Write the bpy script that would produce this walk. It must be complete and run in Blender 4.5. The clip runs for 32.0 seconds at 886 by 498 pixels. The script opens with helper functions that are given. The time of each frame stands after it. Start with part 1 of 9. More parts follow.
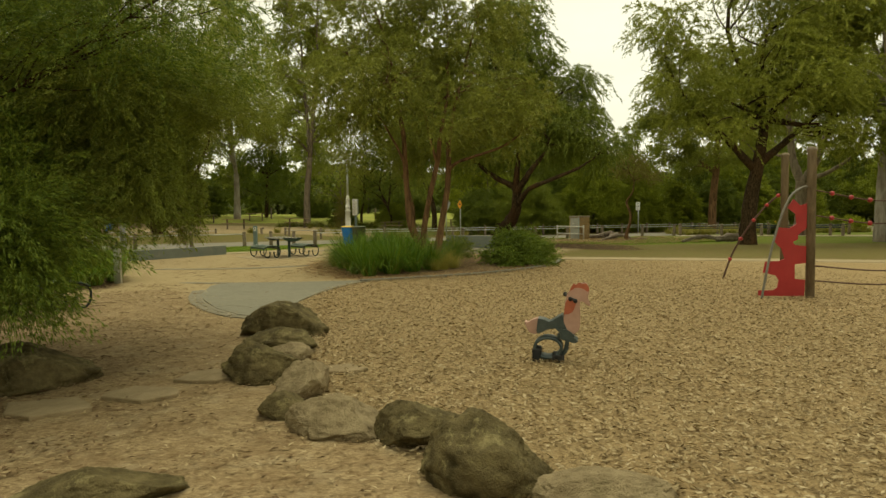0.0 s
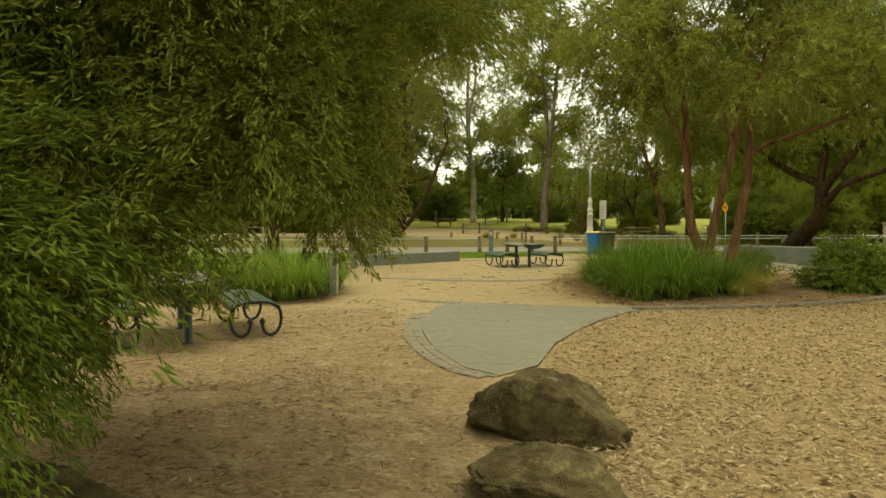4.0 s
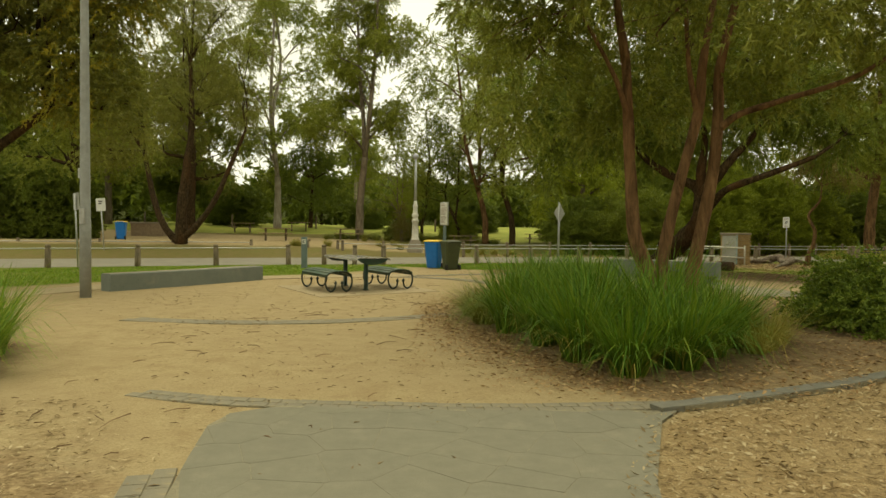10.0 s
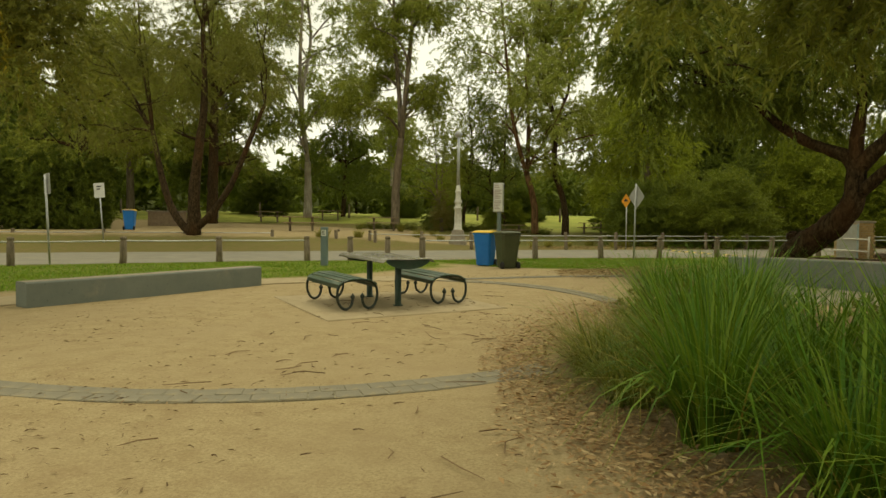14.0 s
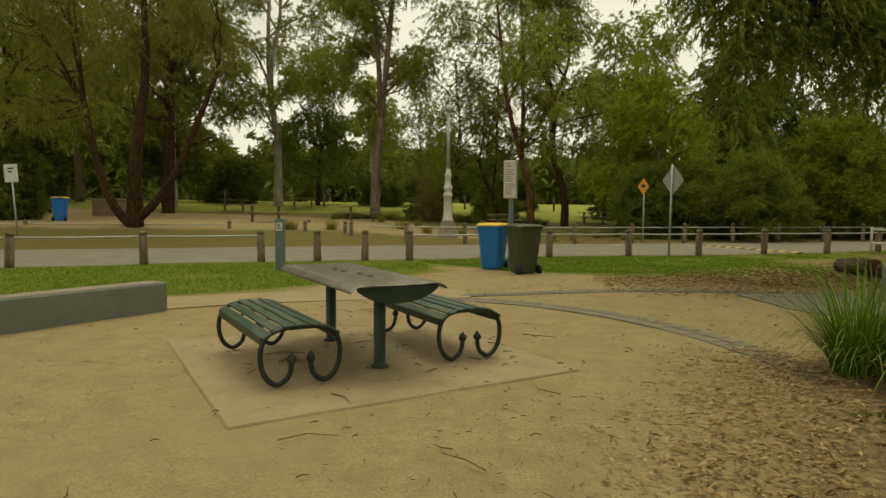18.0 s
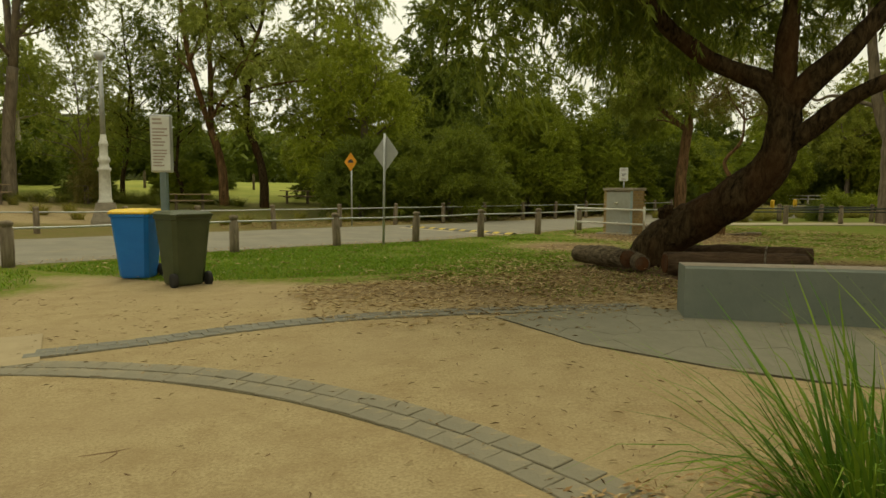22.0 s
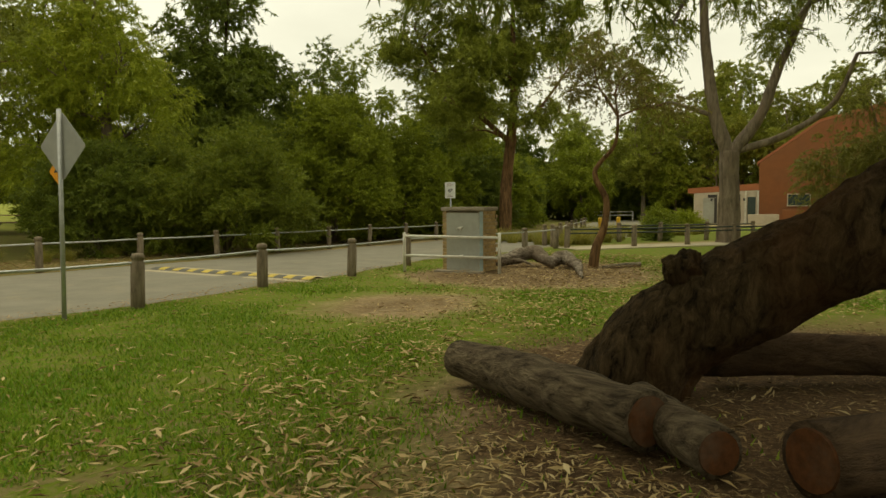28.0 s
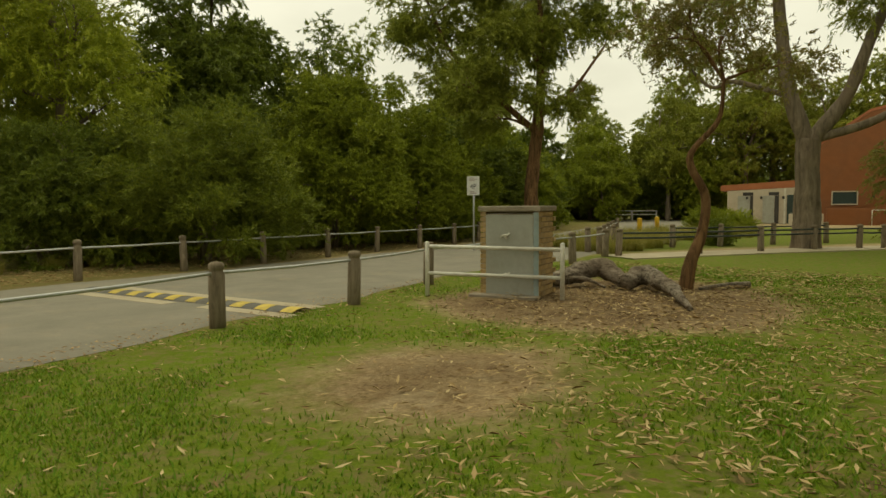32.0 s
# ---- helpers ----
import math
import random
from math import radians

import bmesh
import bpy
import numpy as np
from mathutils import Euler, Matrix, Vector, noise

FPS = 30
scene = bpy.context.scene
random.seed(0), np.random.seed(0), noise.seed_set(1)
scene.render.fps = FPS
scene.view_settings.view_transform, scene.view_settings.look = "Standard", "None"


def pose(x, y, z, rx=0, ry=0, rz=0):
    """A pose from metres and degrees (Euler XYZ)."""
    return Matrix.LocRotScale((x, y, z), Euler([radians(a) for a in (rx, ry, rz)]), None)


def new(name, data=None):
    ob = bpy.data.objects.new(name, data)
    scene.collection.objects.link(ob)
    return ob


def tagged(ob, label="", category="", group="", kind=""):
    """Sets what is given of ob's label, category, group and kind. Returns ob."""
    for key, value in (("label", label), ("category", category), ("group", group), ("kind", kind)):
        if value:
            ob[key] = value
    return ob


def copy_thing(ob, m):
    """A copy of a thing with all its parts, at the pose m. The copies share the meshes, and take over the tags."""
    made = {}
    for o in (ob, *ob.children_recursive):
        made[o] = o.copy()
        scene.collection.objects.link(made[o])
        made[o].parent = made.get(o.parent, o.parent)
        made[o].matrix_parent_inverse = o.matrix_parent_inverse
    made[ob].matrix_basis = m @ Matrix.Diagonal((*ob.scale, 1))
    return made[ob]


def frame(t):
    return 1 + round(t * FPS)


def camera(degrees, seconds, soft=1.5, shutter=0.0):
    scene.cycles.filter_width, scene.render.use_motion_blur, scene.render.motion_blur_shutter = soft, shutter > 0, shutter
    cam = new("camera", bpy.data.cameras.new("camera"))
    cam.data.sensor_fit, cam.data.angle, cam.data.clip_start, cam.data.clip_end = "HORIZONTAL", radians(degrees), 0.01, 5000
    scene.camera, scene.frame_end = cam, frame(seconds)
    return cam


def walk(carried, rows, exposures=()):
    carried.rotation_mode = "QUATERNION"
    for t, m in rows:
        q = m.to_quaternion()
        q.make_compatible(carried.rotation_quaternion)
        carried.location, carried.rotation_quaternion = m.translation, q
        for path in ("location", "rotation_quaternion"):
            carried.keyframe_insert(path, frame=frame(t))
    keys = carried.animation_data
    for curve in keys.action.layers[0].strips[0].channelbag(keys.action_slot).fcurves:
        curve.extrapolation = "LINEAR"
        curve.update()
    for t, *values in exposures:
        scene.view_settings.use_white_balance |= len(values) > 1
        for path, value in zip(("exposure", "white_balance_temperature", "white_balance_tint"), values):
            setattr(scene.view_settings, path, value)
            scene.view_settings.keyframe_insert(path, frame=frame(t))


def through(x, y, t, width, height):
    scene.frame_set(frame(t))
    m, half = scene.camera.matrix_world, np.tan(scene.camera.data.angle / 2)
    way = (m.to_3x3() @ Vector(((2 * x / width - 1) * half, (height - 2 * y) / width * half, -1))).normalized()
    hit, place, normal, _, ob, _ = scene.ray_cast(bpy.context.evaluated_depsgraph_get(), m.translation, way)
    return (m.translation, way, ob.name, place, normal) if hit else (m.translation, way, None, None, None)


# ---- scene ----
cam = camera(68.0, 32.0)
PATH = [
    (0.0, 0.083, -0.170, 1.491, 0.21, -2.82, 0.61),
    (0.5, 0.058, 0.273, 1.439, 3.86, -2.98, 0.58),
    (1.0, -0.073, 0.719, 1.440, 7.66, -3.26, 0.46),
    (1.5, -0.202, 1.206, 1.413, 10.82, -3.04, 0.30),
    (2.0, -0.379, 1.704, 1.419, 13.31, -2.66, 0.30),
    (2.5, -0.501, 2.229, 1.426, 16.29, -2.78, 0.27),
    (3.0, -0.665, 2.781, 1.426, 18.69, -2.65, 0.21),
    (3.5, -0.870, 3.303, 1.444, 20.32, -2.52, 0.14),
    (5.5, -1.874, 5.391, 1.390, 16.43, -0.92, -0.20),
    (6.0, -2.042, 5.897, 1.391, 13.01, -0.55, -0.28),
    (6.5, -2.209, 6.341, 1.401, 10.27, -0.01, -0.25),
    (7.0, -2.245, 6.781, 1.377, 10.16, -0.04, -0.29),
    (7.5, -2.302, 7.252, 1.395, 11.02, -0.26, -0.37),
    (8.0, -2.497, 7.695, 1.392, 11.12, -0.87, -0.49),
    (8.5, -2.703, 8.214, 1.341, 9.83, -1.32, -0.62),
    (9.0, -2.926, 8.843, 1.363, 7.10, -1.56, -0.65),
    (9.5, -3.136, 9.392, 1.381, 5.24, -1.32, -0.63),
    (10.0, -3.284, 9.970, 1.372, 3.29, -1.53, -0.61),
    (10.5, -3.383, 10.546, 1.336, 2.54, -1.71, -0.62),
    (11.0, -3.448, 11.145, 1.311, 2.38, -2.07, -0.53),
    (11.5, -3.530, 11.759, 1.316, 1.58, -2.24, -0.53),
    (12.0, -3.591, 12.373, 1.329, 2.14, -2.61, -0.48),
    (12.5, -3.683, 13.004, 1.355, 2.50, -2.68, -0.47),
    (13.0, -3.796, 13.628, 1.367, 4.28, -2.58, -0.45),
    (13.5, -3.922, 14.248, 1.355, 5.28, -2.40, -0.44),
    (14.0, -4.049, 14.820, 1.347, 6.55, -2.51, -0.47),
    (14.5, -4.158, 15.422, 1.317, 7.59, -2.52, -0.44),
    (16.5, -4.577, 17.656, 1.356, 5.88, -3.14, -0.28),
    (17.0, -4.668, 18.255, 1.362, 5.51, -3.56, -0.31),
    (17.5, -4.807, 18.819, 1.364, 5.91, -3.61, -0.37),
    (18.0, -4.905, 19.407, 1.356, 4.82, -3.47, -0.41),
    (18.5, -5.011, 19.905, 1.359, 2.69, -4.00, -0.46),
    (19.0, -5.059, 20.434, 1.342, 0.49, -4.73, -0.42),
    (19.5, -5.110, 20.942, 1.356, -3.08, -5.24, -0.46),
    (20.0, -5.050, 21.422, 1.356, -6.50, -5.56, -0.43),
    (20.5, -4.873, 21.927, 1.376, -10.98, -5.74, -0.40),
    (21.0, -4.637, 22.439, 1.376, -14.26, -5.89, -0.31),
    (21.5, -4.356, 22.975, 1.361, -17.66, -5.47, -0.37),
    (22.0, -4.116, 23.503, 1.371, -20.23, -5.19, -0.33),
    (22.5, -3.874, 24.042, 1.360, -21.94, -5.13, -0.29),
    (23.0, -3.673, 24.563, 1.364, -24.69, -5.33, -0.27),
    (23.5, -3.434, 25.074, 1.353, -26.63, -5.39, -0.19),
    (24.0, -3.202, 25.627, 1.367, -27.99, -5.12, -0.17),
    (24.5, -3.025, 26.117, 1.391, -28.04, -3.31, -0.05),
    (25.0, -2.768, 26.604, 1.432, -28.59, -2.21, 0.01),
    (25.5, -2.536, 27.018, 1.439, -29.65, -2.13, 0.08),
    (27.5, -1.396, 28.976, 1.395, -35.39, -2.70, 0.26),
    (28.0, -1.052, 29.463, 1.423, -37.04, -3.55, 0.33),
    (28.5, -0.668, 29.888, 1.430, -36.52, -3.76, 0.37),
    (29.0, -0.383, 30.327, 1.465, -35.72, -3.86, 0.37),
    (29.5, -0.092, 30.779, 1.489, -33.65, -4.08, 0.35),
    (30.0, 0.148, 31.283, 1.495, -32.33, -4.19, 0.36),
    (30.5, 0.326, 31.745, 1.519, -31.15, -4.48, 0.40),
    (31.0, 0.544, 32.208, 1.495, -31.09, -4.58, 0.40),
    (31.5, 0.763, 32.670, 1.460, -33.07, -4.17, 0.40),
    (32.0, 1.048, 33.126, 1.439, -36.57, -3.66, 0.34),
]
walk(cam, [(t, pose(x, y, z, 90 + pitch, roll, yaw)) for t, x, y, z, yaw, pitch, roll in PATH],
     [(0.0, 0.15), (3.0, 0.4), (6.0, 0.65), (8.0, 0.5), (10.0, 0.32), (14.0, 0.2), (19.0, -0.15), (21.0, -0.05), (23.0, 0.12), (25.0, 0.25), (28.0, 0.08), (32.0, 0.0)])

# ---- overcast sky ----
world = bpy.data.worlds.new("overcast_sky")
scene.world = world
world.use_nodes = True
wn, wl = world.node_tree.nodes, world.node_tree.links
wn.clear()
w_out = wn.new("ShaderNodeOutputWorld")
w_bg = wn.new("ShaderNodeBackground")
w_sky = wn.new("ShaderNodeTexSky")
w_sky.sky_type = 'NISHITA'
w_sky.sun_disc = False
w_sky.sun_elevation, w_sky.sun_rotation = radians(70), radians(0)
w_sky.dust_density, w_sky.air_density = 4.0, 1.0
w_hsv = wn.new("ShaderNodeHueSaturation")
w_hsv.inputs["Saturation"].default_value = 0.12
w_hsv.inputs["Value"].default_value = 0.12
wl.new(w_sky.outputs[0], w_hsv.inputs["Color"])
w_geo = wn.new("ShaderNodeTexCoord")
w_noise = wn.new("ShaderNodeTexNoise")
w_noise.inputs["Scale"].default_value = 2.2
w_noise.inputs["Detail"].default_value = 6
w_map = wn.new("ShaderNodeMapping")
w_map.inputs["Scale"].default_value = (1, 1, 3)
wl.new(w_geo.outputs["Generated"], w_map.inputs["Vector"])
wl.new(w_map.outputs[0], w_noise.inputs["Vector"])
w_ramp = wn.new("ShaderNodeValToRGB")
w_ramp.color_ramp.elements[0].position, w_ramp.color_ramp.elements[0].color = 0.3, (0.82, 0.795, 0.58, 1)
w_ramp.color_ramp.elements[1].position, w_ramp.color_ramp.elements[1].color = 0.72, (1.12, 1.085, 0.81, 1)
wl.new(w_noise.outputs["Fac"], w_ramp.inputs[0])
w_mix = wn.new("ShaderNodeMix")
w_mix.data_type = 'RGBA'
w_mix.inputs[0].default_value = 0.88
wl.new(w_hsv.outputs[0], w_mix.inputs[6])
wl.new(w_ramp.outputs[0], w_mix.inputs[7])
wl.new(w_mix.outputs[2], w_bg.inputs["Color"])
w_bg.inputs["Strength"].default_value = 1.02
wl.new(w_bg.outputs[0], w_out.inputs["Surface"])

sun_data = bpy.data.lights.new("sun", 'SUN')
sun_data.energy, sun_data.angle, sun_data.color = 1.15, radians(40), (1.0, 0.93, 0.66)
sun = new("sun", sun_data)
sun.matrix_world = pose(0, 0, 30, 20, 0, 180)

# ---- materials ----
class Graph:
    """A small node-graph builder for one material."""
    def __init__(self, name, rough=0.8, spec=0.3, metal=0.0):
        self.m = bpy.data.materials.new(name)
        self.m.use_nodes = True
        self.t = self.m.node_tree
        self.n, self.l = self.t.nodes, self.t.links
        self.b = self.n["Principled BSDF"]
        self.b.inputs["Roughness"].default_value = rough
        self.b.inputs["Specular IOR Level"].default_value = spec
        self.b.inputs["Metallic"].default_value = metal
        self.co = self.n.new("ShaderNodeTexCoord")
        self.geo = self.n.new("ShaderNodeNewGeometry")

    def pos(self, scale=(1, 1, 1), world=False, rot=(0, 0, 0)):
        mp = self.n.new("ShaderNodeMapping")
        mp.inputs["Scale"].default_value = scale
        mp.inputs["Rotation"].default_value = [radians(a) for a in rot]
        self.l.new(self.geo.outputs["Position"] if world else self.co.outputs["Object"], mp.inputs["Vector"])
        return mp.outputs[0]

    def noise(self, scale, detail=4, rough=0.6, vec=None, distort=0.0):
        x = self.n.new("ShaderNodeTexNoise")
        x.inputs["Scale"].default_value, x.inputs["Detail"].default_value = scale, detail
        x.inputs["Roughness"].default_value, x.inputs["Distortion"].default_value = rough, distort
        self.l.new(vec if vec is not None else self.co.outputs["Object"], x.inputs["Vector"])
        return x.outputs["Fac"]

    def voro(self, scale, vec=None, feature='F1', out="Distance"):
        x = self.n.new("ShaderNodeTexVoronoi")
        x.feature = feature
        x.inputs["Scale"].default_value = scale
        self.l.new(vec if vec is not None else self.co.outputs["Object"], x.inputs["Vector"])
        return x.outputs[out]

    def ramp(self, fac, *stops):
        r = self.n.new("ShaderNodeValToRGB")
        e = r.color_ramp.elements
        while len(e) < len(stops):
            e.new(0.5)
        for el, (p, c) in zip(e, stops):
            el.position = p
            el.color = (*c, 1) if not isinstance(c, (int, float)) else (c, c, c, 1)
        self.l.new(fac, r.inputs[0])
        return r.outputs[0]

    def mix(self, fac, a, b, mode='MIX'):
        x = self.n.new("ShaderNodeMix")
        x.data_type, x.blend_type = 'RGBA', mode
        for v, s in ((fac, x.inputs[0]), (a, x.inputs[6]), (b, x.inputs[7])):
            if isinstance(v, (int, float)):
                s.default_value = v
            elif isinstance(v, tuple):
                s.default_value = (*v, 1)
            else:
                self.l.new(v, s)
        return x.outputs[2]

    def math(self, op, a, b=0.0, c=0.0):
        x = self.n.new("ShaderNodeMath")
        x.operation = op
        for v, s in zip((a, b, c), x.inputs):
            if isinstance(v, (int, float)):
                s.default_value = v
            else:
                self.l.new(v, s)
        return x.outputs[0]

    def rand(self):
        x = self.n.new("ShaderNodeObjectInfo")
        return x.outputs["Random"]

    def island(self):
        return self.geo.outputs["Random Per Island"]

    def attr(self, name):
        x = self.n.new("ShaderNodeAttribute")
        x.attribute_name = name
        s = self.n.new("ShaderNodeSeparateColor")
        self.l.new(x.outputs["Color"], s.inputs[0])
        return s.outputs

    def bump(self, height, strength=0.3, dist=0.01):
        x = self.n.new("ShaderNodeBump")
        x.inputs["Strength"].default_value, x.inputs["Distance"].default_value = strength, dist
        self.l.new(height, x.inputs["Height"])
        self.l.new(x.outputs[0], self.b.inputs["Normal"])

    def colour(self, c):
        if isinstance(c, tuple):
            self.b.inputs["Base Color"].default_value = (*c, 1)
        else:
            self.l.new(c, self.b.inputs["Base Color"])
        return self


def plain(name, a, b, scale=8.0, rough=0.6, spec=0.3, metal=0.0, bump=0.15, stretch=(1, 1, 1), grime=(0.10, 0.085, 0.06), dirt=0.35):
    """A surface of two close colours with grime at a larger scale and fine relief."""
    g = Graph(name, rough, spec, metal)
    v = g.pos(stretch)
    n = g.noise(scale, 5, 0.65, v)
    c = g.mix(g.ramp(n, (0.3, 0.0), (0.7, 1.0)), a, b)
    n2 = g.noise(scale * 0.23, 4, 0.7, v)
    c = g.mix(g.math('MULTIPLY', g.ramp(n2, (0.45, 0.0), (0.75, 1.0)), dirt), c, grime)
    g.colour(c)
    g.bump(g.noise(scale * 5, 4, 0.7, v), bump, 0.01)
    return g.m


def bark_mat(name, dark, light, accent, scale=6.0, depth=0.5, grain=(1, 1, 0.22)):
    g = Graph(name, 0.95, 0.1)
    v = g.pos(grain)
    n = g.noise(scale, 6, 0.7, v, 0.6)
    c = g.mix(g.ramp(n, (0.35, 0.0), (0.66, 1.0)), dark, light)
    n2 = g.noise(1.3, 3, 0.5, g.pos((1, 1, 0.5)))
    c = g.mix(g.math('MULTIPLY', g.ramp(n2, (0.5, 0.0), (0.7, 1.0)), 0.6), c, accent)
    g.colour(c)
    n3 = g.noise(scale * 3, 5, 0.7, v, 0.4)
    g.bump(g.math('ADD', n, g.math('MULTIPLY', n3, 0.5)), depth, 0.05)
    return g.m


def leaf_mat(name, a, b, c3, through=0.35, rough=0.55):
    """Leaves: three tints by leaf, some light passing through."""
    g = Graph(name, rough, 0.25)
    a, b, c3 = [(q[0], q[1], q[2] * 0.6) for q in (a, b, c3)]
    col = g.ramp(g.island(), (0.0, a), (0.45, b), (0.9, c3), (1.0, c3))
    big = g.noise(0.6, 2, 0.5)
    col = g.mix(g.ramp(big, (0.35, 0.0), (0.7, 0.5)), col, b)
    g.colour(col)
    tr = g.n.new("ShaderNodeBsdfTranslucent")
    g.l.new(g.mix(0.6, col, (0.16, 0.2, 0.02)), tr.inputs["Color"])
    ms = g.n.new("ShaderNodeMixShader")
    ms.inputs[0].default_value = through
    g.l.new(g.b.outputs[0], ms.inputs[1])
    g.l.new(tr.outputs[0], ms.inputs[2])
    g.l.new(ms.outputs[0], g.n["Material Output"].inputs["Surface"])
    return g.m


def island_mat(name, stops, rough=0.9, spec=0.1):
    """Loose pieces that each take a tint of their own."""
    g = Graph(name, rough, spec)
    col = g.ramp(g.island(), *stops)
    col = g.mix(g.math('MULTIPLY', g.noise(60, 3), 0.35), col, (0.12, 0.085, 0.05))
    return g.colour(col).m


def stone_mat(name, a, b, lichen, scale=5.0, by_piece=0.0, amount=0.5, bump=0.6):
    g = Graph(name, 0.9, 0.15)
    n = g.noise(scale, 6, 0.65)
    c = g.mix(g.ramp(n, (0.32, 0.0), (0.68, 1.0)), a, b)
    li = g.ramp(g.noise(scale * 0.8, 5, 0.75, g.pos((1.3, 1, 1), rot=(20, 30, 40))), (0.55, 0.0), (0.68, 1.0))
    c = g.mix(g.math('MULTIPLY', li, amount), c, lichen)
    if by_piece:
        c = g.mix(g.math('MULTIPLY', g.rand(), by_piece), c, (0.10, 0.10, 0.085))
    sp = g.ramp(g.voro(scale * 9), (0.0, 0.0), (0.18, 1.0))
    c = g.mix(0.25, c, g.mix(1.0, c, sp, 'MULTIPLY'))
    g.colour(c)
    g.bump(g.math('ADD', g.noise(scale * 3, 6, 0.7), g.noise(scale * 14, 3, 0.6)), bump, 0.02)
    return g.m


def ground_mat():
    g = Graph("park_ground", 0.96, 0.08)
    A, B = g.attr("zone_a"), g.attr("zone_b")
    edge = g.math('ADD', g.math('MULTIPLY', g.noise(1.1, 4, 0.65), 0.55), g.math('MULTIPLY', g.noise(9, 4, 0.7), 0.45))

    def zone(v, soft=0.12, wob=1.0):
        e = g.math('ADD', v, g.math('MULTIPLY', g.math('SUBTRACT', edge, 0.5), wob))
        return g.ramp(e, (0.5 - soft, 0.0), (0.5 + soft, 1.0))
    fine = g.noise(55, 5, 0.75)
    grit = g.noise(170, 3, 0.7)
    mid = g.noise(3.2, 5, 0.65)
    # packed granitic sand
    sand = g.mix(g.ramp(fine, (0.32, 0.0), (0.68, 1.0)), (0.255, 0.193, 0.094), (0.44, 0.352, 0.188))
    sand = g.mix(g.math('MULTIPLY', g.ramp(mid, (0.4, 0.0), (0.7, 1.0)), 0.55), sand, (0.235, 0.162, 0.075))
    sand = g.mix(g.math('MULTIPLY', g.ramp(g.noise(0.55, 3), (0.45, 0.0), (0.65, 1.0)), 0.6), sand, (0.33, 0.255, 0.135))
    sand = g.mix(g.math('MULTIPLY', g.ramp(g.noise(11, 5, 0.8, None, 0.8), (0.56, 0.0), (0.72, 1.0)), 0.5), sand, (0.20, 0.135, 0.062))
    sand = g.mix(g.math('MULTIPLY', g.ramp(g.noise(1.7, 5, 0.75), (0.52, 0.0), (0.72, 1.0)), 0.45), sand, (0.26, 0.185, 0.095))
    # brown soil with debris
    streak = g.noise(14, 5, 0.75, g.pos((1, 1.6, 1), rot=(0, 0, 33)), 1.2)
    soil = g.mix(g.ramp(streak, (0.35, 0.0), (0.65, 1.0)), (0.14, 0.092, 0.042), (0.42, 0.32, 0.17))
    soil = g.mix(g.math('MULTIPLY', g.ramp(g.noise(2.3, 5, 0.75), (0.5, 0.0), (0.66, 1.0)), 0.55), soil, (0.36, 0.295, 0.175))
    soil = g.mix(g.math('MULTIPLY', g.ramp(mid, (0.4, 0.0), (0.62, 1.0)), 0.45), soil, (0.175, 0.112, 0.052))
    # lawn
    lawn = g.mix(g.ramp(g.noise(38, 5, 0.8), (0.3, 0.0), (0.7, 1.0)), (0.072, 0.115, 0.006), (0.155, 0.208, 0.012))
    lawn = g.mix(g.math('MULTIPLY', g.ramp(g.noise(1.4, 4, 0.7), (0.45, 0.0), (0.7, 1.0)), 0.6), lawn, (0.135, 0.145, 0.02))
    lawn = g.mix(g.math('MULTIPLY', g.ramp(g.noise(6, 5, 0.75), (0.46, 0.0), (0.64, 1.0)), 0.75), lawn, (0.20, 0.145, 0.072))
    # thin dry grass on dirt
    dry = g.mix(g.ramp(g.noise(17, 5, 0.8), (0.35, 0.0), (0.65, 1.0)), (0.15, 0.115, 0.045), (0.14, 0.14, 0.03))
    dry = g.mix(g.math('MULTIPLY', g.ramp(mid, (0.42, 0.0), (0.62, 1.0)), 0.6), dry, (0.185, 0.135, 0.06))
    # leaf mulch
    lit = g.mix(g.ramp(g.voro(26, feature='F1'), (0.05, 0.0), (0.6, 1.0)), (0.17, 0.106, 0.05), (0.08, 0.05, 0.025))
    lit = g.mix(g.ramp(g.noise(34, 4, 0.8, g.pos((1, 2.5, 1), rot=(0, 0, 50))), (0.56, 0.0), (0.7, 1.0)), lit, (0.36, 0.25, 0.14))
    # bark chips
    ch = g.mix(g.ramp(g.noise(46, 4, 0.8, g.pos((1, 2.2, 1), rot=(0, 0, 25)), 0.8), (0.34, 0.0), (0.66, 1.0)), (0.165, 0.113, 0.05), (0.41, 0.305, 0.15))
    ch = g.mix(g.ramp(g.noise(60, 4, 0.8, g.pos((2.4, 1, 1), rot=(0, 0, -35)), 0.8), (0.5, 0.0), (0.68, 1.0)), ch, (0.47, 0.35, 0.175))
    ch = g.mix(g.math('MULTIPLY', g.ramp(g.noise(0.9, 4, 0.6), (0.45, 0.0), (0.7, 1.0)), 0.4), ch, (0.28, 0.19, 0.085))
    # yellow open field
    field = g.mix(g.ramp(g.noise(0.35, 4, 0.7), (0.35, 0.0), (0.7, 1.0)), (0.22, 0.25, 0.045), (0.34, 0.34, 0.07))
    c = g.mix(zone(B[0]), sand, soil)
    c = g.mix(zone(B[1]), c, dry)
    c = g.mix(zone(A[1], 0.2), c, lawn)
    c = g.mix(zone(A[2], 0.22, 1.2), c, lit)
    c = g.mix(zone(B[2], 0.2, 0.5), c, field)
    c = g.mix(zone(A[0], 0.06, 0.35), c, ch)
    g.colour(c)
    hgt = g.math('ADD', g.math('MULTIPLY', fine, 0.5), g.math('ADD', g.math('MULTIPLY', grit, 0.25), mid))
    g.bump(hgt, 0.55, 0.02)
    return g.m


